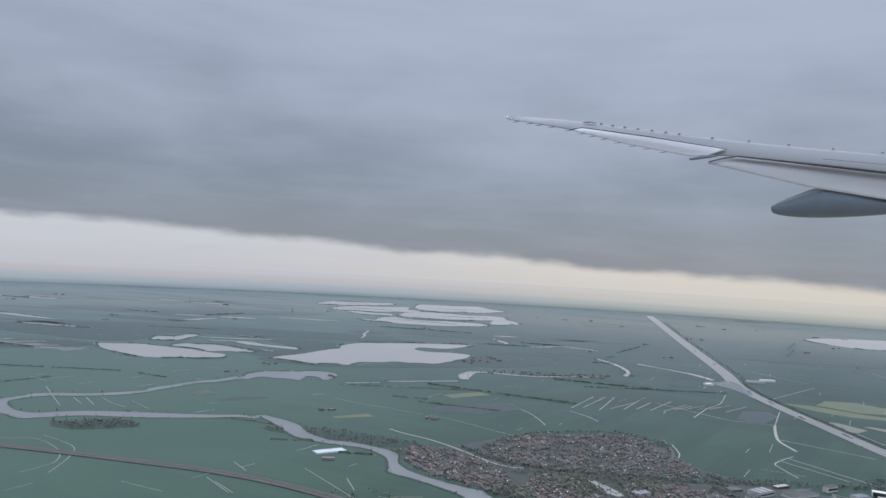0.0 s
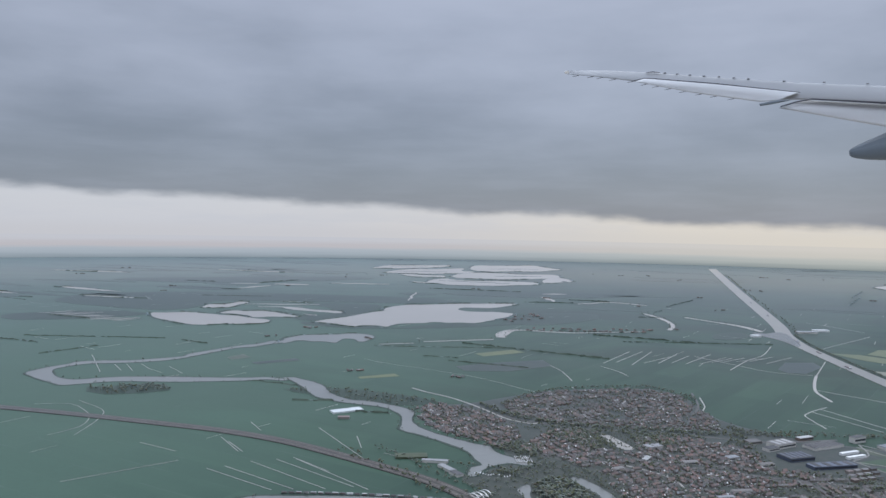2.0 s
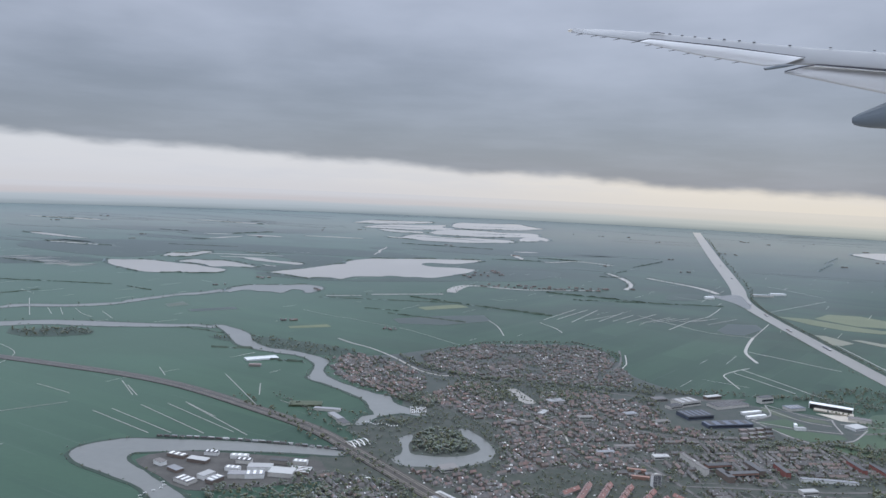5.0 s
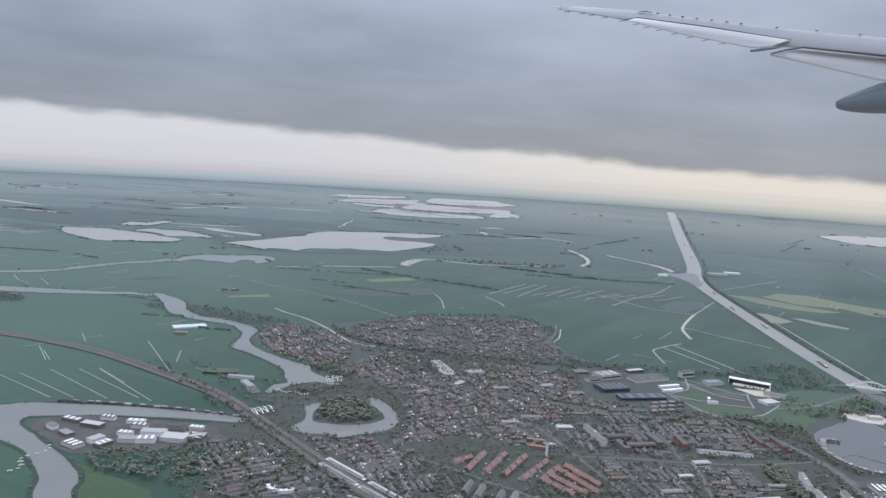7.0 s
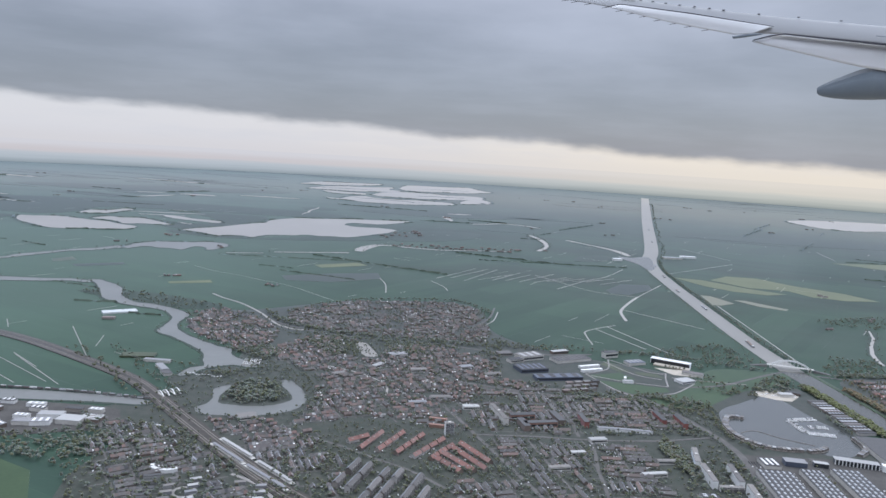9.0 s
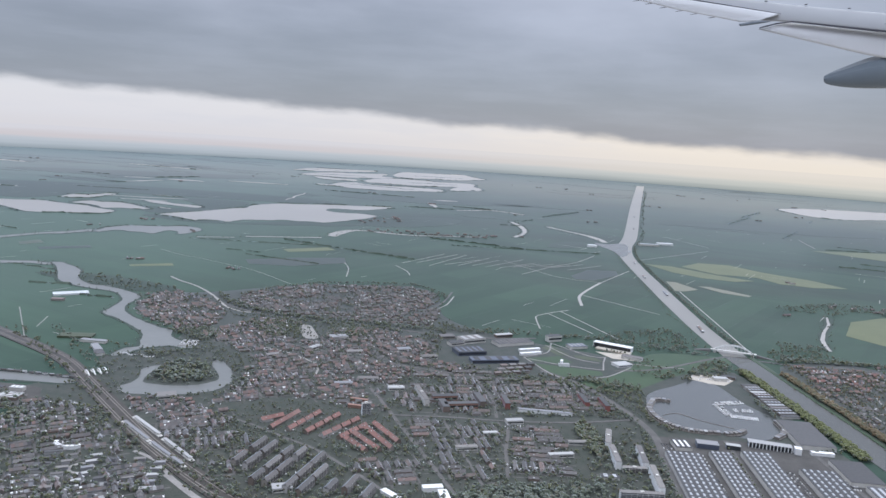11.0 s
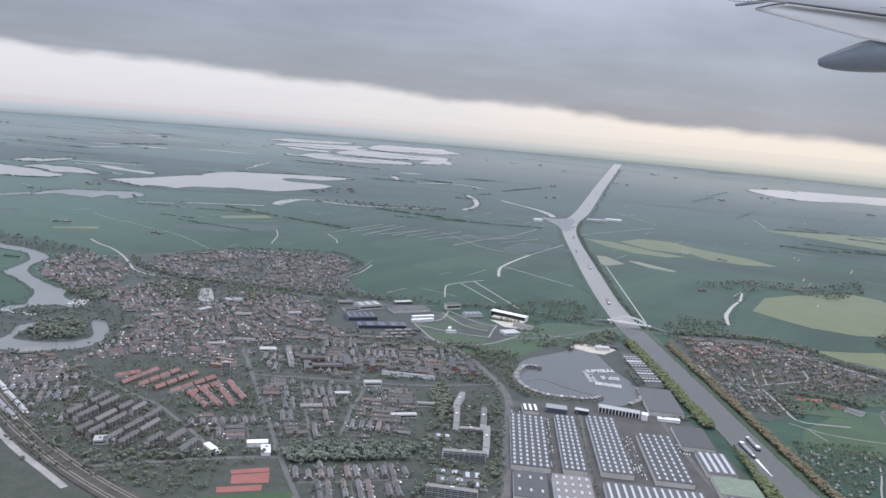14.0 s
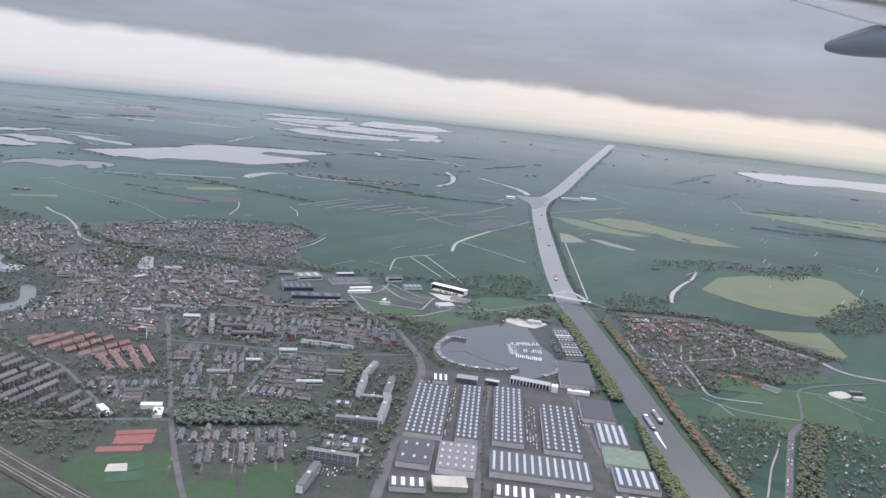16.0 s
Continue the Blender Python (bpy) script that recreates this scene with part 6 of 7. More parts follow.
# ---------------------------------------------------------------- single buildings
def slab_block(x, y, ang, l, w2, h, wall, roof, label, name="flat_roofed_hall", ribs=0, rib="white", band_of=None):
    """A low hall with a parapet roof; ribs: pale strips across the roof."""
    e = tagged(empty(name, pose(x, y, 0.04, 0, 0, ang)), label, "building")
    a, b = l / 2, w2 / 2
    part("wall", box_bm(-a, -b, 0, a, b, h), M[wall], e)
    part("roof", box_bm(-a - 0.04, -b - 0.04, h, a + 0.04, b + 0.04, h + 0.06, 0.02), M[roof], e)
    if band_of:
        part("window", box_bm(-a + 0.1, -b - 0.012, h * 0.35, a - 0.1, -b + 0.02, h * 0.7), M[band_of], e)
    for k in range(ribs):
        u = -a + (k + 0.5) * l / ribs
        part("skylight", box_bm(u - l / ribs * 0.22, -b * 0.8, h + 0.06, u + l / ribs * 0.22, b * 0.8, h + 0.12, 0.02), M[rib], e)
    return e


# slabs of flats by the through road
flats_at(107, 109.8, 5, 6.0, 5, "white")
flats_at(106, 99, -3, 6.5, 5, "white")
flats_at(105.2, 122.6, 92, 6.5, 5, "white")
flats_at(105.2, 130, 82, 6.0, 4, "white")
flats_at(109.4, 123.2, 90, 6.5, 5, "white")
flats_at(110, 115, 90, 7.5, 6, "white")
flats_at(107.6, 119, 5, 3.5, 3, "concrete")
flats_at(104.3, 93.6, 84, 6.0, 4, "white")
flats_at(64.8, 132.4, 20, 1.5, 8, "white")
flats_at(73.2, 142.5, 110, 8.0, 5, "concrete")
slab_block(95.5, 140.4, 0, 9.6, 0.8, 0.5, "white", "roof_pale", "long low hall with a pale roof", "long_hall")
slab_block(78.6, 107, 18, 2.8, 1.0, 0.6, "white", "white", "white flat roofed community hall")
slab_block(80.3, 105.3, 108, 2.4, 1.2, 0.5, "white", "white", "white flat roofed hall wing")
slab_block(73.3, 104.2, -40, 3.2, 0.9, 0.4, "white", "white", "long white roofed hall by a path")
slab_block(62.5, 138.2, -6, 3.2, 0.6, 0.5, "orange", "orange", "orange brick hall among red roofs")
slab_block(62.7, 135, -4, 3.0, 0.6, 0.5, "orange", "orange", "orange brick hall among red roofs")
for k, (x, y, l, a) in enumerate(((77.4, 142.6, 4.6, 18), (80.6, 139.4, 6, 18), (83.8, 143.2, 5, 108), (77.6, 138.6, 4, 108))):
    slab_block(x, y, a, l, 1.2, 1.0, "orange" if k < 2 else "brick", "roof_felt", "orange brick school wing with a flat roof", "school_wing", 0, "white", "glass")
for k, (x, y, a, l) in enumerate(((103, 147.5, 100, 5), (106.6, 146.5, 100, 5), (88.5, 143, 100, 4.5))):
    slab_block(x, y, a, l, 0.9, 1.1, "clay_court", "roof_felt", "red brick slab with a flat roof", "red_block", 0, "white", "glass")
# business park north of the station quarter
slab_block(80.4, 174.8, 24, 6.6, 4.4, 0.8, "blue_roof", "roof_felt", "blue clad hall with a dark flat roof", "blue_hall", 5, "blue_roof", "black")
slab_block(86, 169.6, 18, 10.5, 2.8, 0.7, "blue_roof", "blue_roof", "long blue clad hall with a flat roof", "blue_hall", 4, "roof_felt", "black")
slab_block(80.4, 184.4, 34, 5.8, 3.6, 1.0, "concrete", "roof_gravel", "grey college block with window bands", "college_block", 3, "roof_pale", "glass")
slab_block(77, 180.6, 34, 3.6, 2.0, 0.7, "concrete", "roof_felt", "grey business hall with flat roof", "business_hall", 0, "white", "glass")
slab_block(90.2, 185.4, 30, 9.5, 3.6, 0.6, "concrete", "roof_gravel", "broad pale hall with dark roof strips", "business_hall", 9, "roof_felt")
slab_block(94, 180.4, 29, 5.4, 0.8, 0.5, "white", "white", "long white roofed shed in business park", "long_shed")
slab_block(94.2, 177.4, 29, 5.4, 0.8, 0.5, "white", "white", "long white roofed shed in business park", "long_shed")
slab_block(100.2, 191, 30, 3.8, 1.6, 1.4, "concrete", "roof_felt", "grey office block with window bands", "office_block", 0, "white", "glass")
slab_block(105.4, 186.6, 24, 4.4, 2.6, 0.6, "concrete", "blue_roof", "low grey green roofed hall", "business_hall", 4, "roof_pale")
slab_block(74.5, 186, 24, 3.5, 2.2, 0.6, "brick", "roof_gravel", "pale business hall with flat roof", "business_hall", 0, "white", "glass")
slab_block(88, 191, 30, 4.5, 1.4, 0.7, "brick", "roof_pale", "pale business hall with flat roof", "business_hall", 0, "white", "glass")
for k in range(12):
    x, y = 87 + 1.9 * (k % 4) + 0.6 * (k // 4), 160.4 + 2.8 * (k // 4) + 0.9 * (k % 4)
    slab_block(x, y, 24, 1.5, 1.0, 0.55, "brick", ("tile_brown", "roof_felt", "tile_grey", "roof_gravel")[(k * 3) % 4], "brown brick workshop beside the sports park", "workshop")
# the long black school with a white rim
e = tagged(empty("black_school", pose(114.1, 188, 0.04, 0, 0, -24)), "long black clad school with a white rim and roof", "building")
part("wall", box_bm(-4.4, -0.8, 0, 4.4, 0.8, 1.05), M["black"], e)
part("roof", box_bm(-4.6, -0.95, 1.05, 4.6, 0.95, 1.2, 0.03), M["white"], e, "white overhanging roof")
for x in (-4.55, 4.45):
    part("rim", box_bm(x, -0.95, 0, x + 0.14, 0.95, 1.05), M["white"], e, "white end rim")
part("window", box_bm(-4.2, -0.83, 0.45, 4.2, -0.79, 0.62), M["glass"], e)
part("podium", box_bm(-3.4, -3.0, 0, 4.8, -1.0, 0.3), M["sand"], e, "low sand coloured podium")
slab_block(114.2, 174.6, 30, 3.8, 2.6, 0.5, "white", "roof_pale", "white roofed sports hall", band_of="blue_roof")
slab_block(117.4, 180.5, -20, 4.6, 1.8, 0.6, "concrete", "roof_gravel", "low grey roofed hall by the school")
slab_block(101.2, 170.6, 10, 2.2, 1.0, 0.5, "white", "roof_pale", "white clubhouse in the sports park")
slab_block(100.8, 172.2, 80, 1.4, 0.5, 0.7, "white", "white", "white clubhouse wing in the sports park")
for ring, m, label in (([(93, 174), (100.6, 178), (103.6, 174), (100.7, 171.8), (94.4, 172.6)], "grassland", "mown sports pitch"), ([(94.8, 170.8), (100.4, 170), (108.9, 168.6), (109.2, 166.2), (100.6, 162.8), (98, 165.2)], "grassland", "fresh green sports pitch"),
                       ([(104, 180), (109, 179), (110.5, 176), (104.5, 177.6)], "rough_grass", "bare building plot with dry grass"), ([(97, 184), (99, 187), (103.4, 179.4), (100.6, 178.6)], "rough_grass", "rough building plot"), ([(109.6, 184.6), (116, 184), (119, 179), (113, 179.6)], "sand", "sandy building plot")):
    area("sports_pitch", ring, 0.05, M[m], label, 0.05, "structure", "pitch")
area("park_grass", grown([(100, 158), (112, 156.5), (118, 162), (126, 171), (138, 179), (140, 188), (124, 187), (117, 176), (110, 165)], True, 2.0), 0.046, M["grassland"], "rough park grass between road and harbour", 0.05, "structure", "ground")
for k, line in enumerate(([(92.6, 175), (95, 170), (97.5, 165), (100.4, 161.7), (105, 163), (109.9, 165.4), (116.1, 173.6)], [(98.1, 186.5), (103.8, 177.4), (109.3, 174.9)], [(99.5, 188.7), (107.8, 180), (111.3, 180)], [(93.6, 174), (100.7, 171.2), (109.6, 169.8)], [(112, 177), (122, 176), (128, 176)], [(92.6, 175), (98.1, 180), (99.5, 188.7)], [(109.6, 169.8), (110.4, 176), (111.3, 180)])):
    band("footpath", grown([(x, y, 0.32) for x, y in line], False, 2.0), 0.085 + 0.004 * k, M["yard_pale"], "pale footpath in the sports park")

# sports ground with red clay courts
area("clay_courts", [(78.1, 98.3), (77.5, 99.3), (82.1, 101.2), (82.4, 100.1)], 0.075, M["clay_court"], "red clay tennis courts", 0.04, "structure", "court")
area("clay_courts", [(78.8, 95.9), (78.2, 98.1), (82.5, 99.9), (83.2, 97.3)], 0.075, M["clay_court"], "red clay tennis courts", 0.04, "structure", "court")
area("clay_courts", [(77.9, 93.5), (77.5, 94.8), (82.6, 96.6), (82.9, 95.2)], 0.075, M["clay_court"], "red clay tennis courts", 0.04, "structure", "court")
area("sand_court", [(81.3, 89.5), (80.8, 91.2), (82.8, 92.0), (83.6, 90.3)], 0.08, M["sand"], "pale sand court", 0.04, "structure", "court")
area("turf_court", [(83.7, 90.3), (82.9, 92.0), (84.2, 93.5), (85.0, 91.5)], 0.08, M["turf_court"], "green artificial turf court", 0.04, "structure", "court")
area("turf_court", [(82.5, 87.2), (81.8, 89.2), (85.3, 91.0), (86.1, 88.8)], 0.08, M["turf_court"], "green artificial turf court", 0.04, "structure", "court")
area("sports_pitch", [(76, 86), (76.6, 92), (82, 94.4), (87, 96), (90, 85), (84, 82)], 0.05, M["grassland"], "mown lawn of the sports ground", 0.04, "structure", "pitch")
area("sports_pitch", [(88.6, 89), (96.2, 91.6), (97.6, 87.5), (90, 85)], 0.06, M["grassland"], "mown green football pitch", 0.05, "structure", "pitch")
area("sports_pitch", [(95.8, 95), (101.6, 97), (104, 89.4), (98, 88)], 0.06, M["grassland"], "dark green sports pitch", 0.05, "structure", "pitch")
area("sports_pitch", [(166, 151.8), (173.4, 151.4), (174.6, 147.4), (173.7, 142.8), (165.8, 142.8)], 0.07, M["grassland"], "village football pitch", 0.05, "structure", "pitch")
area("running_track", [(167.6, 151.3), (172.8, 151.8), (172.8, 150.5), (167.7, 149.9)], 0.09, M["clay_court"], "red running track bend", 0.04, "structure", "court")
area("running_track", [(173.6, 150.4), (175.9, 149), (174.7, 147.4), (173.2, 147.8)], 0.09, M["clay_court"], "red running track bend", 0.04, "structure", "court")
slab_block(176.2, 146, -42, 3.0, 1.6, 0.5, "concrete", "tile_grey", "grey roofed clubhouse by the running track")
area("hay_meadow", [(177, 152.5), (186.5, 158.2), (190.4, 157.2), (190, 153.9), (181.5, 150.4)], 0.05, M["grassland"], "mown meadow beside the village", 0.05, "structure", "field")
area("riding_ground", grown([(187.2, 148.1), (190.5, 150.1), (191.4, 147.9), (188.4, 146)], True, 0.6), 0.07, M["sand"], "sandy riding ground by stables", 0.05, "structure", "ground")
slab_block(192.6, 149.4, 10, 2.6, 0.8, 0.5, "brick", "tile_brown", "stable with a brown roof", "stable")
slab_block(192, 146.4, 10, 2.0, 0.8, 0.5, "concrete", "roof_pale", "pale roofed stable by riding ground", "stable")

# hall with white fins at the harbour, sheds along the canal
e = tagged(empty("harbour_hall", pose(132, 133.4, 0.04, 0, 0, -10)), "dark harbour hall with rows of white fins", "building")
part("wall", box_bm(-3.3, -0.7, 0, 3.3, 0.7, 0.8), M["glass"], e)
part("roof", box_bm(-3.4, -0.8, 0.8, 3.4, 0.8, 0.88), M["roof_pale"], e)
for k in range(13):
    x = -3.3 + k * 0.55
    part("fin", box_bm(x - 0.06, -0.85, 0, x + 0.06, -0.7, 0.8), M["white"], e)
slab_block(136, 132, -10, 1.0, 1.2, 1.0, "white", "white", "white stair tower of the harbour hall", "stair_tower")
for k in range(13):
    slab_block(139.2 + 0.16 * k, 166.6 - 1.45 * k, 12, 3.5, 0.95, 0.42, "brick", ("roof_felt", "roof_gravel", "roof_felt", "roof_pale", "tile_brown")[k % 5], "row of narrow boat sheds with pale roof lights", "boat_shed", 5 if k % 3 else 0, "rooflight")
slab_block(121.4, 131.4, -4, 3.4, 1.8, 0.8, "blue_roof", "roof_pale", "grey blue works hall near harbour")
slab_block(117, 130.4, 5, 2.6, 3.2, 0.6, "concrete", "roof_felt", "works hall with white roof stripes", ribs=3)
slab_block(125.6, 131.6, -8, 2.2, 1.0, 0.7, "glass", "roof_pale", "glazed office at the works")
slab_block(140, 132.2, 0, 3.6, 0.8, 0.5, "white", "white", "white roofed shed on the harbour road")
slab_block(121, 96.6, 10, 4.2, 2.6, 0.7, "sand", "sand", "sand coloured works hall with flat roof")
slab_block(129, 96.2, 0, 5, 3, 0.7, "concrete", "roof_felt", "dark works hall with white roof stripes", ribs=5)
slab_block(116, 95.2, 8, 4.4, 2.4, 0.7, "concrete", "roof_felt", "grey works hall with white roof stripes", ribs=4)
slab_block(136, 95.8, 0, 5, 3, 0.7, "concrete", "roof_felt", "dark works hall with white roof stripes", ribs=4)
slab_block(143.5, 97.4, 10, 5, 3, 0.7, "brick", "roof_felt", "dark warehouse on the canal", ribs=3)

# sheds of the harbour works on the river loop
area("works_yard", grown([(-22.5, 125), (-18, 130), (-6, 131.6), (8, 131), (9, 123), (-2, 117), (-9, 115), (-15, 119)], True, 3.0), 0.05, M["yard"], "paved yards of the boat works")
prng = random.Random(3)
for k, (x, y, l, b, a) in enumerate(((-16.4, 127.8, 3.4, 1.3, -14), (-12, 126.4, 3.6, 1.5, -8), (-10.4, 118, 3.2, 2.0, -25), (-8, 120.4, 2.4, 1.6, 65), (-6, 119, 2.6, 1.5, 65), (-3.2, 121.6, 3, 1.6, 10), (-0.6, 122.2, 3, 1.8, 15), (-0.8, 125.4, 4, 1.8, 8),
                                     (3.4, 124, 4, 2.6, 0), (6, 125.6, 3.4, 2.4, 0), (-11.2, 130, 2.4, 1.1, 0), (-6, 129.6, 3, 1.2, 5), (-4.4, 127.6, 2.6, 1.2, 0), (1.4, 128.6, 3, 1.0, 0), (-14, 122, 2.6, 1.4, -30), (-17.6, 124, 2, 1.2, -30), (-5, 124, 2.4, 1.2, 0), (5, 129, 2.4, 1.1, 0))):
    slab_block(x, y, a, l, b, prng.uniform(0.45, 0.75), prng.choice(["concrete", "white", "brick"]), prng.choice(["roof_pale", "roof_gravel", "roof_felt", "roof_pale"]), prng.choice(["pale roofed boat works shed", "works shed of the river harbour"]), "boat_works_shed", prng.choice([0, 0, 3]))
# glasshouses and barns on the river meadows
slab_block(-27, 199, 36, 8.5, 3, 0.4, "glasshouse", "glasshouse", "long whitewashed glasshouse by the river", "glasshouse")
slab_block(-4, 162.4, 12, 7, 3, 0.35, "rough_grass", "rough_grass", "low pale green glasshouse", "glasshouse")
slab_block(1.6, 159.4, 0, 5.6, 1.2, 0.5, "concrete", "roof_pale", "pale roofed river barn", "barn")
slab_block(4.6, 155, -50, 5, 1.4, 0.5, "concrete", "roof_pale", "pale roofed river barn", "barn")
slab_block(6.8, 152, -50, 3, 1.6, 0.5, "concrete", "roof_felt", "grey roofed river barn", "barn")
slab_block(-26, 191.5, 10, 3, 1.4, 0.5, "brick", "tile_brown", "brown roofed farm barn", "barn")
slab_block(160.4, 392, 10, 10, 3, 0.9, "concrete", "roof_pale", "pale farm sheds by the canal", "barn")
slab_block(170, 400, 10, 8, 2.6, 0.9, "white", "white", "white farm shed by the canal", "barn")
slab_block(130, 372, 10, 4, 3, 1.0, "white", "white", "white house by the lock", "barn")
# rows of white roofs left of the railway
for k in range(34):
    x, y = 25 + 3.1 * (k % 6) + 0.4 * (k // 6), 107 - 1.9 * (k // 6) + 0.1 * (k % 6) - 0.6 * (k % 2)
    slab_block(x, y, 25 + 8 * math.sin(k), 1.5 if k % 3 else 2.2, 0.6, 0.4, "roof_pale", ("roof_felt", "roof_gravel", "roof_pale")[k % 3], "pale walled villa with a flat roof", "flat_roofed_villa")
# curved white terrace
for k in range(7):
    a = radians(200 + 20 * k)
    slab_block(25.6 + 2.0 * math.cos(a), 110.4 + 1.6 * math.sin(a), math.degrees(a) + 90, 0.8, 0.5, 0.5, "white", "white", "white section of a curved terrace", "curved_terrace_house")

# station: platforms with long pale roofs, and the tracks
for ox, oy, l, turn in ((32.2, 116.7, 8.8, -41.1), (40.2, 109.8, 9.6, -39.8), (32.9, 118.8, 8.8, -40.7), (40.9, 111.7, 8.7, -41.1)):
    e = tagged(empty("platform_roof", pose(ox, oy, 0.16, 0, 0, turn)), "long pale station platform roof on posts", "platform roof")
    part("platform", box_bm(-l / 2 - 0.5, -0.35, 0, l / 2 + 0.5, 0.35, 0.09), M["concrete"], e)
    part("canopy", box_bm(-l / 2, -0.28, 0.36, l / 2, 0.28, 0.41, 0.01), M["roof_pale"], e)
    for k in range(6):
        x = -l / 2 + (k + 0.5) * l / 6
        part("post", box_bm(x - 0.03, -0.03, 0.09, x + 0.03, 0.03, 0.36), M["concrete"], e)
for off in (-1.05, -0.6, 0.6, 1.05):
    L2 = grown([(x, y, 0.16) for x, y in RAIL], False, 3.0)
    t = np.gradient(L2[:, :2], axis=0)
    t /= np.linalg.norm(t, axis=1)[:, None]
    L2[:, :2] += np.c_[t[:, 1], -t[:, 0]] * off
    band("railway_track", L2, 0.19, M["timber"], "pair of rails on timber sleepers", 0.03, "structure", "railway")
# four short bowstring spans over the river
for k in range(4):
    e = tagged(empty("railway_span", pose(11.2 + 0.75 * k, 139.8 + 0.75 * k, 0.2, 0, 0, -46)), "pale steel bowstring span of the railway bridge", "bridge", "railway spans")
    bm = bmesh.new()
    prev = None
    for s2 in np.linspace(-1, 1, 9):
        row = [bm.verts.new((1.6 * s2, y, 0.5 * (1 - s2 * s2) + dz)) for y, dz in ((-0.09, 0), (0.09, 0), (0.09, 0.1), (-0.09, 0.1))]
        if prev:
            for j in range(4):
                bm.faces.new((prev[j], prev[(j + 1) % 4], row[(j + 1) % 4], row[j]))
        else:
            bm.faces.new(row)
        prev = row
    bm.faces.new(prev)
    bmesh.ops.recalc_face_normals(bm, faces=bm.faces[:])
    part("arch", bm, M["white"], e)
    part("deck", box_bm(-1.7, -0.14, -0.02, 1.7, 0.14, 0.05), M["concrete"], e)

# ---------------------------------------------------------------- the canal bridge: a tied arch
e = tagged(empty("arch_bridge", pose(143.4, 192.2, 0.0, 0, 0, -14)), "pale grey tied arch road bridge over the canal", "bridge")
part("deck", box_bm(-5.2, -0.55, 0.62, 5.2, 0.55, 0.76), M["concrete"], e)
for y in (-0.52, 0.46):
    bm = bmesh.new()
    prev = None
    for s2 in np.linspace(-1, 1, 17):
        z = 0.72 + 1.35 * (1 - s2 * s2)
        row = [bm.verts.new((4.2 * s2, yy, zz)) for yy, zz in ((y, z), (y + 0.1, z), (y + 0.1, z + 0.2), (y, z + 0.2))]
        if prev:
            for j in range(4):
                bm.faces.new((prev[j], prev[(j + 1) % 4], row[(j + 1) % 4], row[j]))
        else:
            bm.faces.new(row)
        prev = row
    bm.faces.new(prev)
    bmesh.ops.recalc_face_normals(bm, faces=bm.faces[:])
    arch = part("arch", bm, M["white"], e)
    for s2 in np.linspace(-0.8, 0.8, 9):
        part("hanger", box_bm(4.2 * s2 - 0.02, y + 0.02, 0.74, 4.2 * s2 + 0.02, y + 0.06, 0.74 + 1.3 * (1 - s2 * s2)), M["white"], arch)
for x in (-4.3, 4.3):
    part("pier", box_bm(x - 0.3, -0.6, 0, x + 0.3, 0.6, 0.62), M["concrete"], e)
for s2 in (-1, 1):
    bm = bmesh.new()
    a, b2 = 5.2 * s2, 9.0 * s2
    vs = [bm.verts.new(v) for v in ((a, -0.7, 0), (b2, -0.6, 0), (b2, 0.6, 0), (a, 0.7, 0), (a, -0.5, 0.62), (a, 0.5, 0.62))]
    for q in ((4, 5, 2, 1), (0, 4, 1), (3, 2, 5), (0, 3, 5, 4)):
        bm.faces.new([vs[k] for k in q])
    bmesh.ops.recalc_face_normals(bm, faces=bm.faces[:])
    part("ramp", bm, M["asphalt"], e, "sloping approach ramp")


# ---------------------------------------------------------------- boats
def barge(x, y, ang, l, cargo, label):
    """An inland cargo barge with hatch covers, wheelhouse and wake."""
    e = tagged(empty("cargo_barge", pose(x, y, 0.09, 0, 0, ang)), label, "barge", "barges on the canal")
    b = 0.42
    bm = bmesh.new()
    outline = [(-l / 2, -b * 0.8), (-l / 2 + 0.2, -b), (l / 2 - 0.9, -b), (l / 2 - 0.3, -b * 0.6), (l / 2, 0), (l / 2 - 0.3, b * 0.6), (l / 2 - 0.9, b), (-l / 2 + 0.2, b), (-l / 2, b * 0.8)]
    lo = [bm.verts.new((px * 0.98, py * 0.9, 0)) for px, py in outline]
    hi = [bm.verts.new((px, py, 0.2)) for px, py in outline]
    n = len(outline)
    for k in range(n):
        bm.faces.new((lo[k], lo[(k + 1) % n], hi[(k + 1) % n], hi[k]))
    bm.faces.new(hi)
    bmesh.ops.recalc_face_normals(bm, faces=bm.faces[:])
    part("hull", bm, M["hull"], e)
    part("hold", box_bm(-l / 2 + 1.3, -b * 0.72, 0.2, l / 2 - 1.0, b * 0.72, 0.3, 0.02), M[cargo], e)
    house = part("wheelhouse", box_bm(-l / 2 + 0.3, -b * 0.7, 0.2, -l / 2 + 1.05, b * 0.7, 0.42, 0.02), M["white"], e, "white wheelhouse")
    part("window", box_bm(-l / 2 + 1.04, -b * 0.6, 0.3, -l / 2 + 1.07, b * 0.6, 0.38), M["glass"], house)
    part("bow_deck", box_bm(l / 2 - 0.8, -b * 0.5, 0.2, l / 2 - 0.4, b * 0.5, 0.27), M["white"], e)
    return e


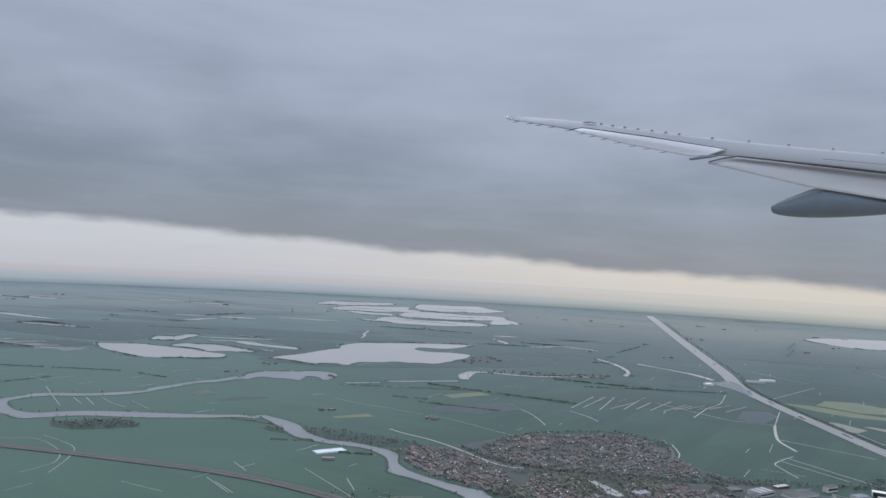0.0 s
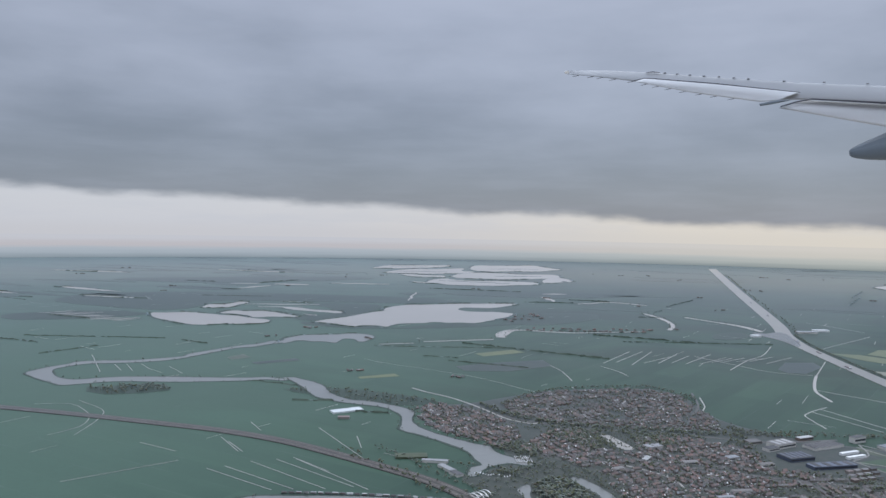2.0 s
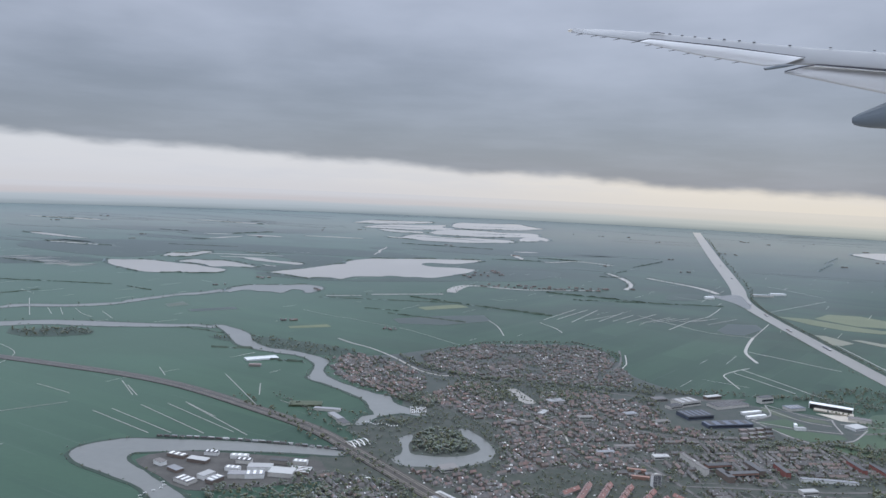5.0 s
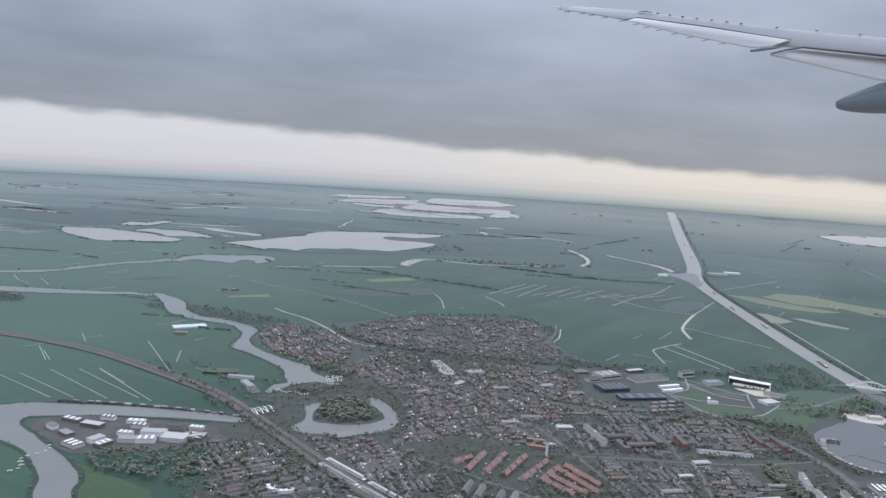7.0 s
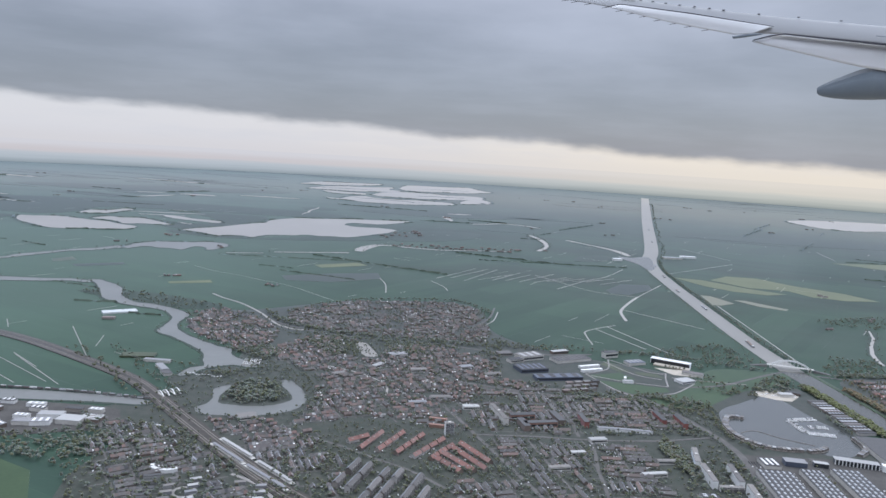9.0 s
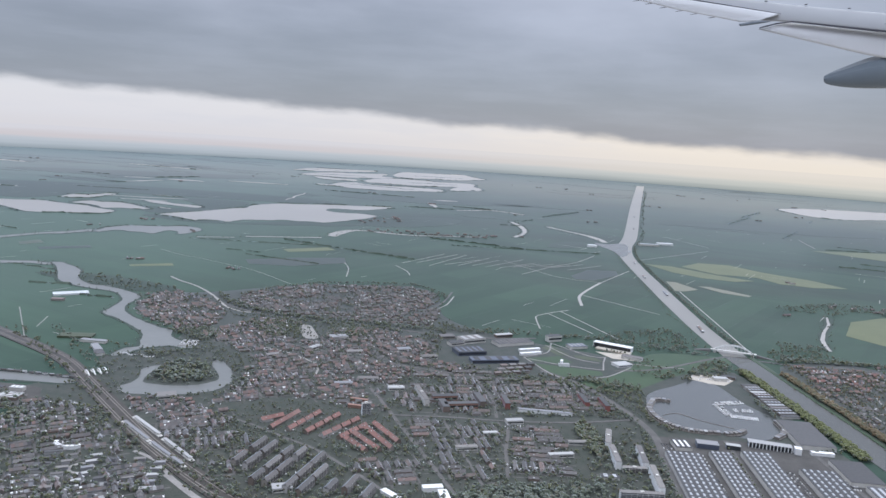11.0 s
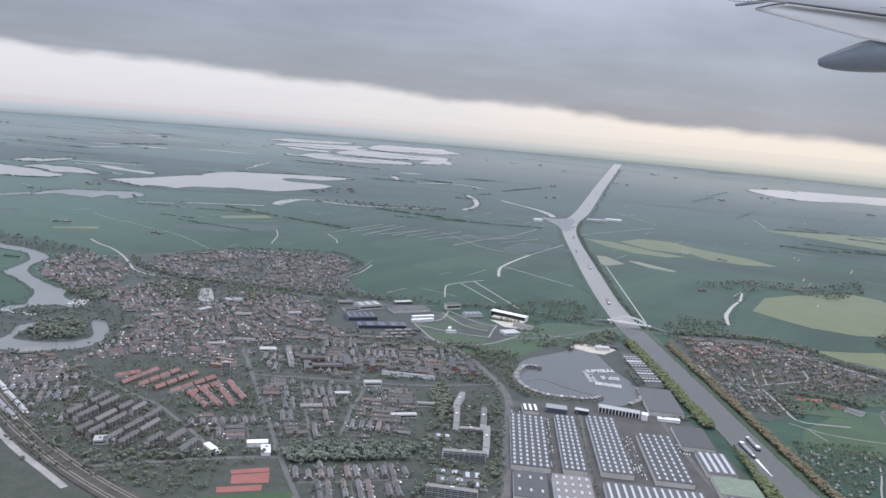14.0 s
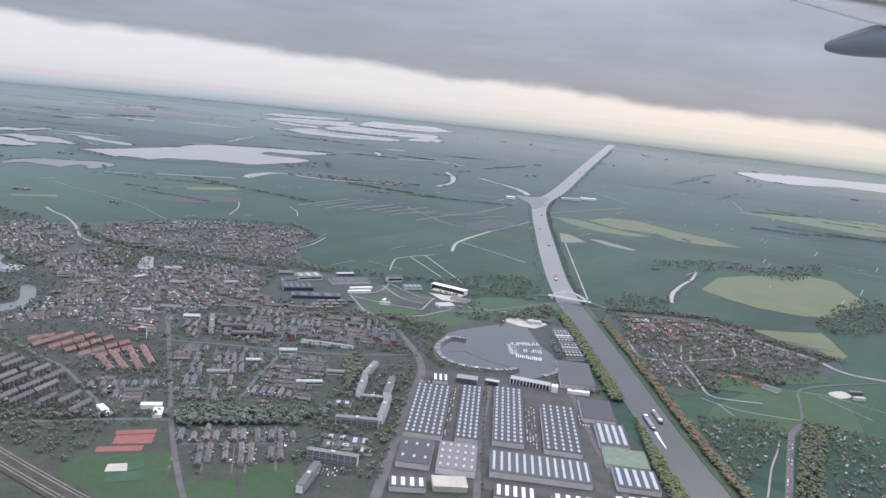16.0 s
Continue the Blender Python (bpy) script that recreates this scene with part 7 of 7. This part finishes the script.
barge(150.2, 123.8, -84, 5.4, "roof_pale", "long grey cargo barge with a white wheelhouse")
barge(151.9, 126.7, 95, 5.0, "roof_gravel", "grey cargo barge with closed hatch covers")
barge(141.6, 216, 87, 7.5, "cargo", "cargo barge loaded with brown bulk")
barge(142.4, 265, 88, 7.5, "roof_pale", "grey cargo barge far along the canal")
barge(140.8, 296, 88, 6.0, "cargo", "cargo barge loaded with brown bulk")
barge(143, 330, 86, 6.0, "cargo", "cargo barge loaded with brown bulk")
barge(146, 362, 75, 6.5, "roof_pale", "grey cargo barge far along the canal")
barge(166, 470, 80, 7.0, "cargo", "cargo barge loaded with brown bulk")
barge(180, 552, 80, 8.0, "cargo", "cargo barge loaded with brown bulk")
band("wake", grown([(150.6, 120.8, 0.45), (150.8, 118, 0.3), (151.1, 115.5, 0.12)], False, 1.0), 0.088, M["white"], "white wake behind a barge", 0.004, "structure", "water")


def yacht(l):
    e = tagged(empty("yacht"), "small white moored motor yacht", "boat", "boats in the harbours")
    bm = bmesh.new()
    outline = [(-l / 2, -l * 0.14), (l * 0.2, -l * 0.15), (l / 2, 0), (l * 0.2, l * 0.15), (-l / 2, l * 0.14)]
    lo = [bm.verts.new((px * 0.92, py * 0.8, 0)) for px, py in outline]
    hi = [bm.verts.new((px, py, l * 0.12)) for px, py in outline]
    for k in range(5):
        bm.faces.new((lo[k], lo[(k + 1) % 5], hi[(k + 1) % 5], hi[k]))
    bm.faces.new(hi)
    bmesh.ops.recalc_face_normals(bm, faces=bm.faces[:])
    part("hull", bm, M["white"], e)
    cabin = part("cabin", box_bm(-l * 0.25, -l * 0.09, l * 0.12, l * 0.15, l * 0.09, l * 0.24, l * 0.02), M["white"], e)
    part("window", box_bm(-l * 0.2, -l * 0.094, l * 0.15, l * 0.12, l * 0.094, l * 0.2), M["glass"], cabin)
    return e


YACHTS = {}


def yacht_at(x, y, ang, l):
    l = round(l, 1)
    if l not in YACHTS:
        YACHTS[l] = yacht(l)
        YACHTS[l].matrix_basis = pose(x, y, 0.1, 0, 0, ang)
    else:
        copy_thing(YACHTS[l], pose(x, y, 0.1, 0, 0, ang))


brng = random.Random(8)


def jetty(points, width, name="jetty", label="weathered timber jetty between moored boats", z=0.14):
    L2 = grown([(x, y, width) for x, y in points], False, 0.7)
    ob = part(name, band_bm(L2, z, 0.1), M["timber"], None)
    return tagged(ob, label, "jetty"), L2


# yacht harbour in the round basin
for p0, p1, n in (((128.8, 153.6), (134.4, 155.6), 14), ((128.8, 153.4), (129.6, 147.4), 9), ((129.7, 147.2), (134.6, 146.7), 13), ((131.2, 150.6), (134.8, 151), 8)):
    a, b = Vector(p0), Vector(p1)
    jetty([p0, p1], 0.14)
    turn = math.degrees(math.atan2(b.y - a.y, b.x - a.x))
    side_way = Vector((-(b - a).y, (b - a).x)).normalized()
    for j in range(n):
        p = a.lerp(b, (j + 0.5) / n)
        for side in (-1, 1):
            if brng.random() < 0.86:
                yacht_at(p.x + side * side_way.x * 0.5, p.y + side * side_way.y * 0.5, turn + 90 * side + brng.uniform(-5, 5), brng.choice([0.7, 0.8, 0.9]))
jetty([(117, 144.6), (119.9, 146.3), (123.2, 143.8), (126, 142.2), (128.6, 141)], 0.12, "floating_breakwater", "thin floating breakwater of linked pontoons")
# curved quays lined with small houses
for arc in ([(116.6, 152), (115, 147), (116, 141.6), (118.6, 138.6), (121.6, 137.6), (125.2, 137.8)], [(126, 137.6), (128.4, 138.4), (130, 140)], [(137.4, 146), (137.2, 141), (134.6, 137.6)], [(116.4, 152.2), (118.4, 153), (120, 152.4)]):
    ob, L2 = jetty(arc, 1.25, "quay", "curved quay lined with grey water houses", 0.16)
    for k in range(0, len(L2) - 1):
        x, y = (L2[k][:2] + L2[k + 1][:2]) / 2
        d2 = L2[k + 1][:2] - L2[k][:2]
        slab_block(x, y, math.degrees(math.atan2(d2[1], d2[0])), 0.56, 0.85, 0.45, "timber", "roof_gravel" if k % 3 else "roof_pale", "grey water house on a curved quay", "water_house")
# boatyard at the head of the basin
area("boatyard", [(127, 169), (131, 166.4), (134, 166), (137, 170), (134, 173), (129, 172)], 0.09, M["sand"], "sandy boatyard quay", 0.06, "structure", "ground")
slab_block(134, 169.6, 10, 3.0, 1.4, 0.6, "concrete", "roof_pale", "pale boatyard shed on sandy quay")
slab_block(136.4, 171.4, -20, 2.6, 1.2, 0.5, "brick", "roof_felt", "dark boatyard shed on sandy quay")
for k in range(16):
    yacht_at(128 + 0.55 * k, 169.8 + 0.9 * math.sin(k * 1.7), brng.uniform(0, 180), brng.choice([0.6, 0.7, 0.8]))
# river marina below the bend
for k in range(5):
    a = Vector((18.2 + 0.15 * k, 162.4 - 0.9 * k + 3))
    jetty([(a.x, a.y), (a.x + 3.6, a.y + 0.6)], 0.1)
    for j in range(9):
        if brng.random() < 0.85:
            yacht_at(a.x + 0.4 * j + 0.2, a.y + 0.07 * j + 0.35, 80 + brng.uniform(-8, 8), brng.choice([0.6, 0.7]))
for k in range(14):
    yacht_at(10.5 + 0.55 * k, 153.4 + 0.5 * math.sin(k) - 0.05 * k, 80 + brng.uniform(-10, 10), brng.choice([0.6, 0.7]))
for k in range(10):
    yacht_at(-13.6 + 0.9 * math.sin(k), 117 - 1.1 * k, 40 + brng.uniform(-10, 10), brng.choice([0.6, 0.8]))

# houseboats along the river arm
for k in range(26):
    u = k / 25
    x, y = -24 + 34 * u, 136.6 + 1.0 * math.sin(u * 3.1) + 0.5 * u
    e = tagged(empty("houseboat", pose(x, y, 0.09, 0, 0, 2 + brng.uniform(-3, 3))), "moored houseboat with a flat roof", "houseboat", "houseboats on the river")
    l = brng.uniform(0.8, 1.2)
    part("hull", box_bm(-l / 2 - 0.06, -0.22, 0, l / 2 + 0.06, 0.22, 0.1, 0.03), M["hull"], e)
    part("cabin", box_bm(-l / 2, -0.18, 0.1, l / 2, 0.18, 0.3), M[brng.choice(["timber", "white", "brick"])], e)
    part("roof", box_bm(-l / 2 - 0.03, -0.21, 0.3, l / 2 + 0.03, 0.21, 0.34), M[brng.choice(["roof_pale", "roof_felt"])], e)

# allotment huts among the trees, and parked cars
for k in range(420):
    x, y = brng.uniform(158, 198), brng.uniform(100, 131)
    if not (inside(x, y, [(158.5, 127), (169, 128.4), (173, 128), (169.4, 121.4), (159.8, 108), (158, 122)]) or inside(x, y, [(178, 124), (181, 129), (198, 124), (190, 105), (172, 103)])) or not off_road(x, y):
        continue
    e = tagged(empty("garden_hut", pose(x, y, 0.02, 0, 0, brng.choice([10, 100]) + brng.uniform(-8, 8))), "small pale garden hut on an allotment", "hut", "allotment huts")
    wv, wf, rv, rf = gable(0.4, 0.3, 0.18, 0.28, 0.03)
    mesh_ob("wall", wv, wf, M[brng.choice(["white", "timber", "concrete"])], e)
    mesh_ob("roof", rv, rf, M[brng.choice(["roof_pale", "roof_pale", "roof_felt", "tile_grey"])], e)
cars = Pile()
CAR_V = np.array([(-0.17, -0.07, 0), (0.17, -0.07, 0), (0.17, 0.07, 0), (-0.17, 0.07, 0), (-0.17, -0.07, 0.06), (0.17, -0.07, 0.06), (0.17, 0.07, 0.06), (-0.17, 0.07, 0.06),
                  (-0.13, -0.06, 0.115), (0.05, -0.06, 0.115), (0.05, 0.06, 0.115), (-0.13, 0.06, 0.115)])
CAR_F = [(0, 1, 5, 4), (1, 2, 6, 5), (2, 3, 7, 6), (3, 0, 4, 7), (4, 5, 9, 8), (5, 6, 10, 9), (6, 7, 11, 10), (7, 4, 8, 11), (8, 9, 10, 11)]


def car_at(x, y, ang):
    c, s = math.cos(radians(ang)), math.sin(radians(ang))
    cars.put(CAR_V @ np.array([[c, s, 0], [-s, c, 0], [0, 0, 1]]) + (x, y, 0.085), CAR_F, brng.choice([0, 0, 1, 2, 2, 3]))


for x, y, l in placed:
    if y < 215:
        for _ in range(3):
            car_at(x + brng.uniform(-l / 2, l / 2), y + brng.choice([-1, 1]) * brng.uniform(0.75, 1.0), brng.choice([18, 108]) + brng.uniform(-6, 6))
for x0, y0, nx, ny in ((91, 128.5, 12, 6), (88.5, 131.6, 8, 4), (118.9, 110, 3, 30), (131, 110, 4, 24), (105, 95.5, 8, 4), (140, 134, 6, 5), (163.4, 101, 2, 2), (114, 128, 4, 6), (139.2, 119.8, 4, 6)):
    for i in range(nx):
        for j in range(ny):
            if brng.random() < 0.72:
                car_at(x0 + i * 0.42, y0 + j * 0.6, 90 + brng.uniform(-4, 4))
for k in range(46):
    u = brng.random()
    car_at(161.6 + 10 * u + brng.choice([-0.22, 0.22]), 97 + 26.4 * u, 69)
cars.done("parked_cars", [M["white"], M["hull"], M["roof_pale"], M["black"]], "parked cars in streets and yards", "cars")

# larger roofs in the old town, and low halls beside the flats
for x, y, a, l, b, roof in ((50, 178, 30, 4, 2.2, "roof_pale"), (56, 167, 20, 3.4, 1.4, "roof_gravel"), (47, 168, 60, 3, 1.2, "roof_pale"), (62, 150, 15, 4, 1.2, "roof_gravel"), (68, 146, 15, 3, 1.4, "roof_pale"), (58, 146, 18, 3.4, 1.0, "roof_pale"), (66, 172, 30, 3, 1.6, "roof_pale"), (40, 160, 35, 2.6, 1.2, "roof_gravel"), (30, 132, 30, 3.2, 2.2, "roof_gravel"), (72, 168, 20, 3.6, 1.4, "roof_gravel"),
                            (90, 134.5, 18, 3, 1.2, "roof_pale"), (82.5, 121.5, 18, 3.4, 0.9, "roof_gravel"), (97, 122, 18, 4, 0.8, "roof_pale"), (100, 127.5, 10, 3, 0.7, "roof_gravel"), (59, 103, 22, 2.6, 1.6, "roof_pale"), (86, 128, 18, 2.4, 0.8, "roof_pale")):
    slab_block(x, y, a, l, b, 0.6, "concrete", roof, "large pale flat roofed hall among houses", "town_hall", 0, "white", "glass")
for x, y, l, b in ((105.2, 104.8, 3.4, 1.4), (108.4, 104.6, 2.6, 1.8), (105.8, 102.8, 4.0, 1.0), (109.6, 102.2, 1.8, 1.4), (103.6, 116, 2.6, 1.2)):
    slab_block(x, y, 4, l, b, 0.4, "concrete", "roof_felt", "low dark roofed hall beside the flats", "low_hall", 2, "rooflight")
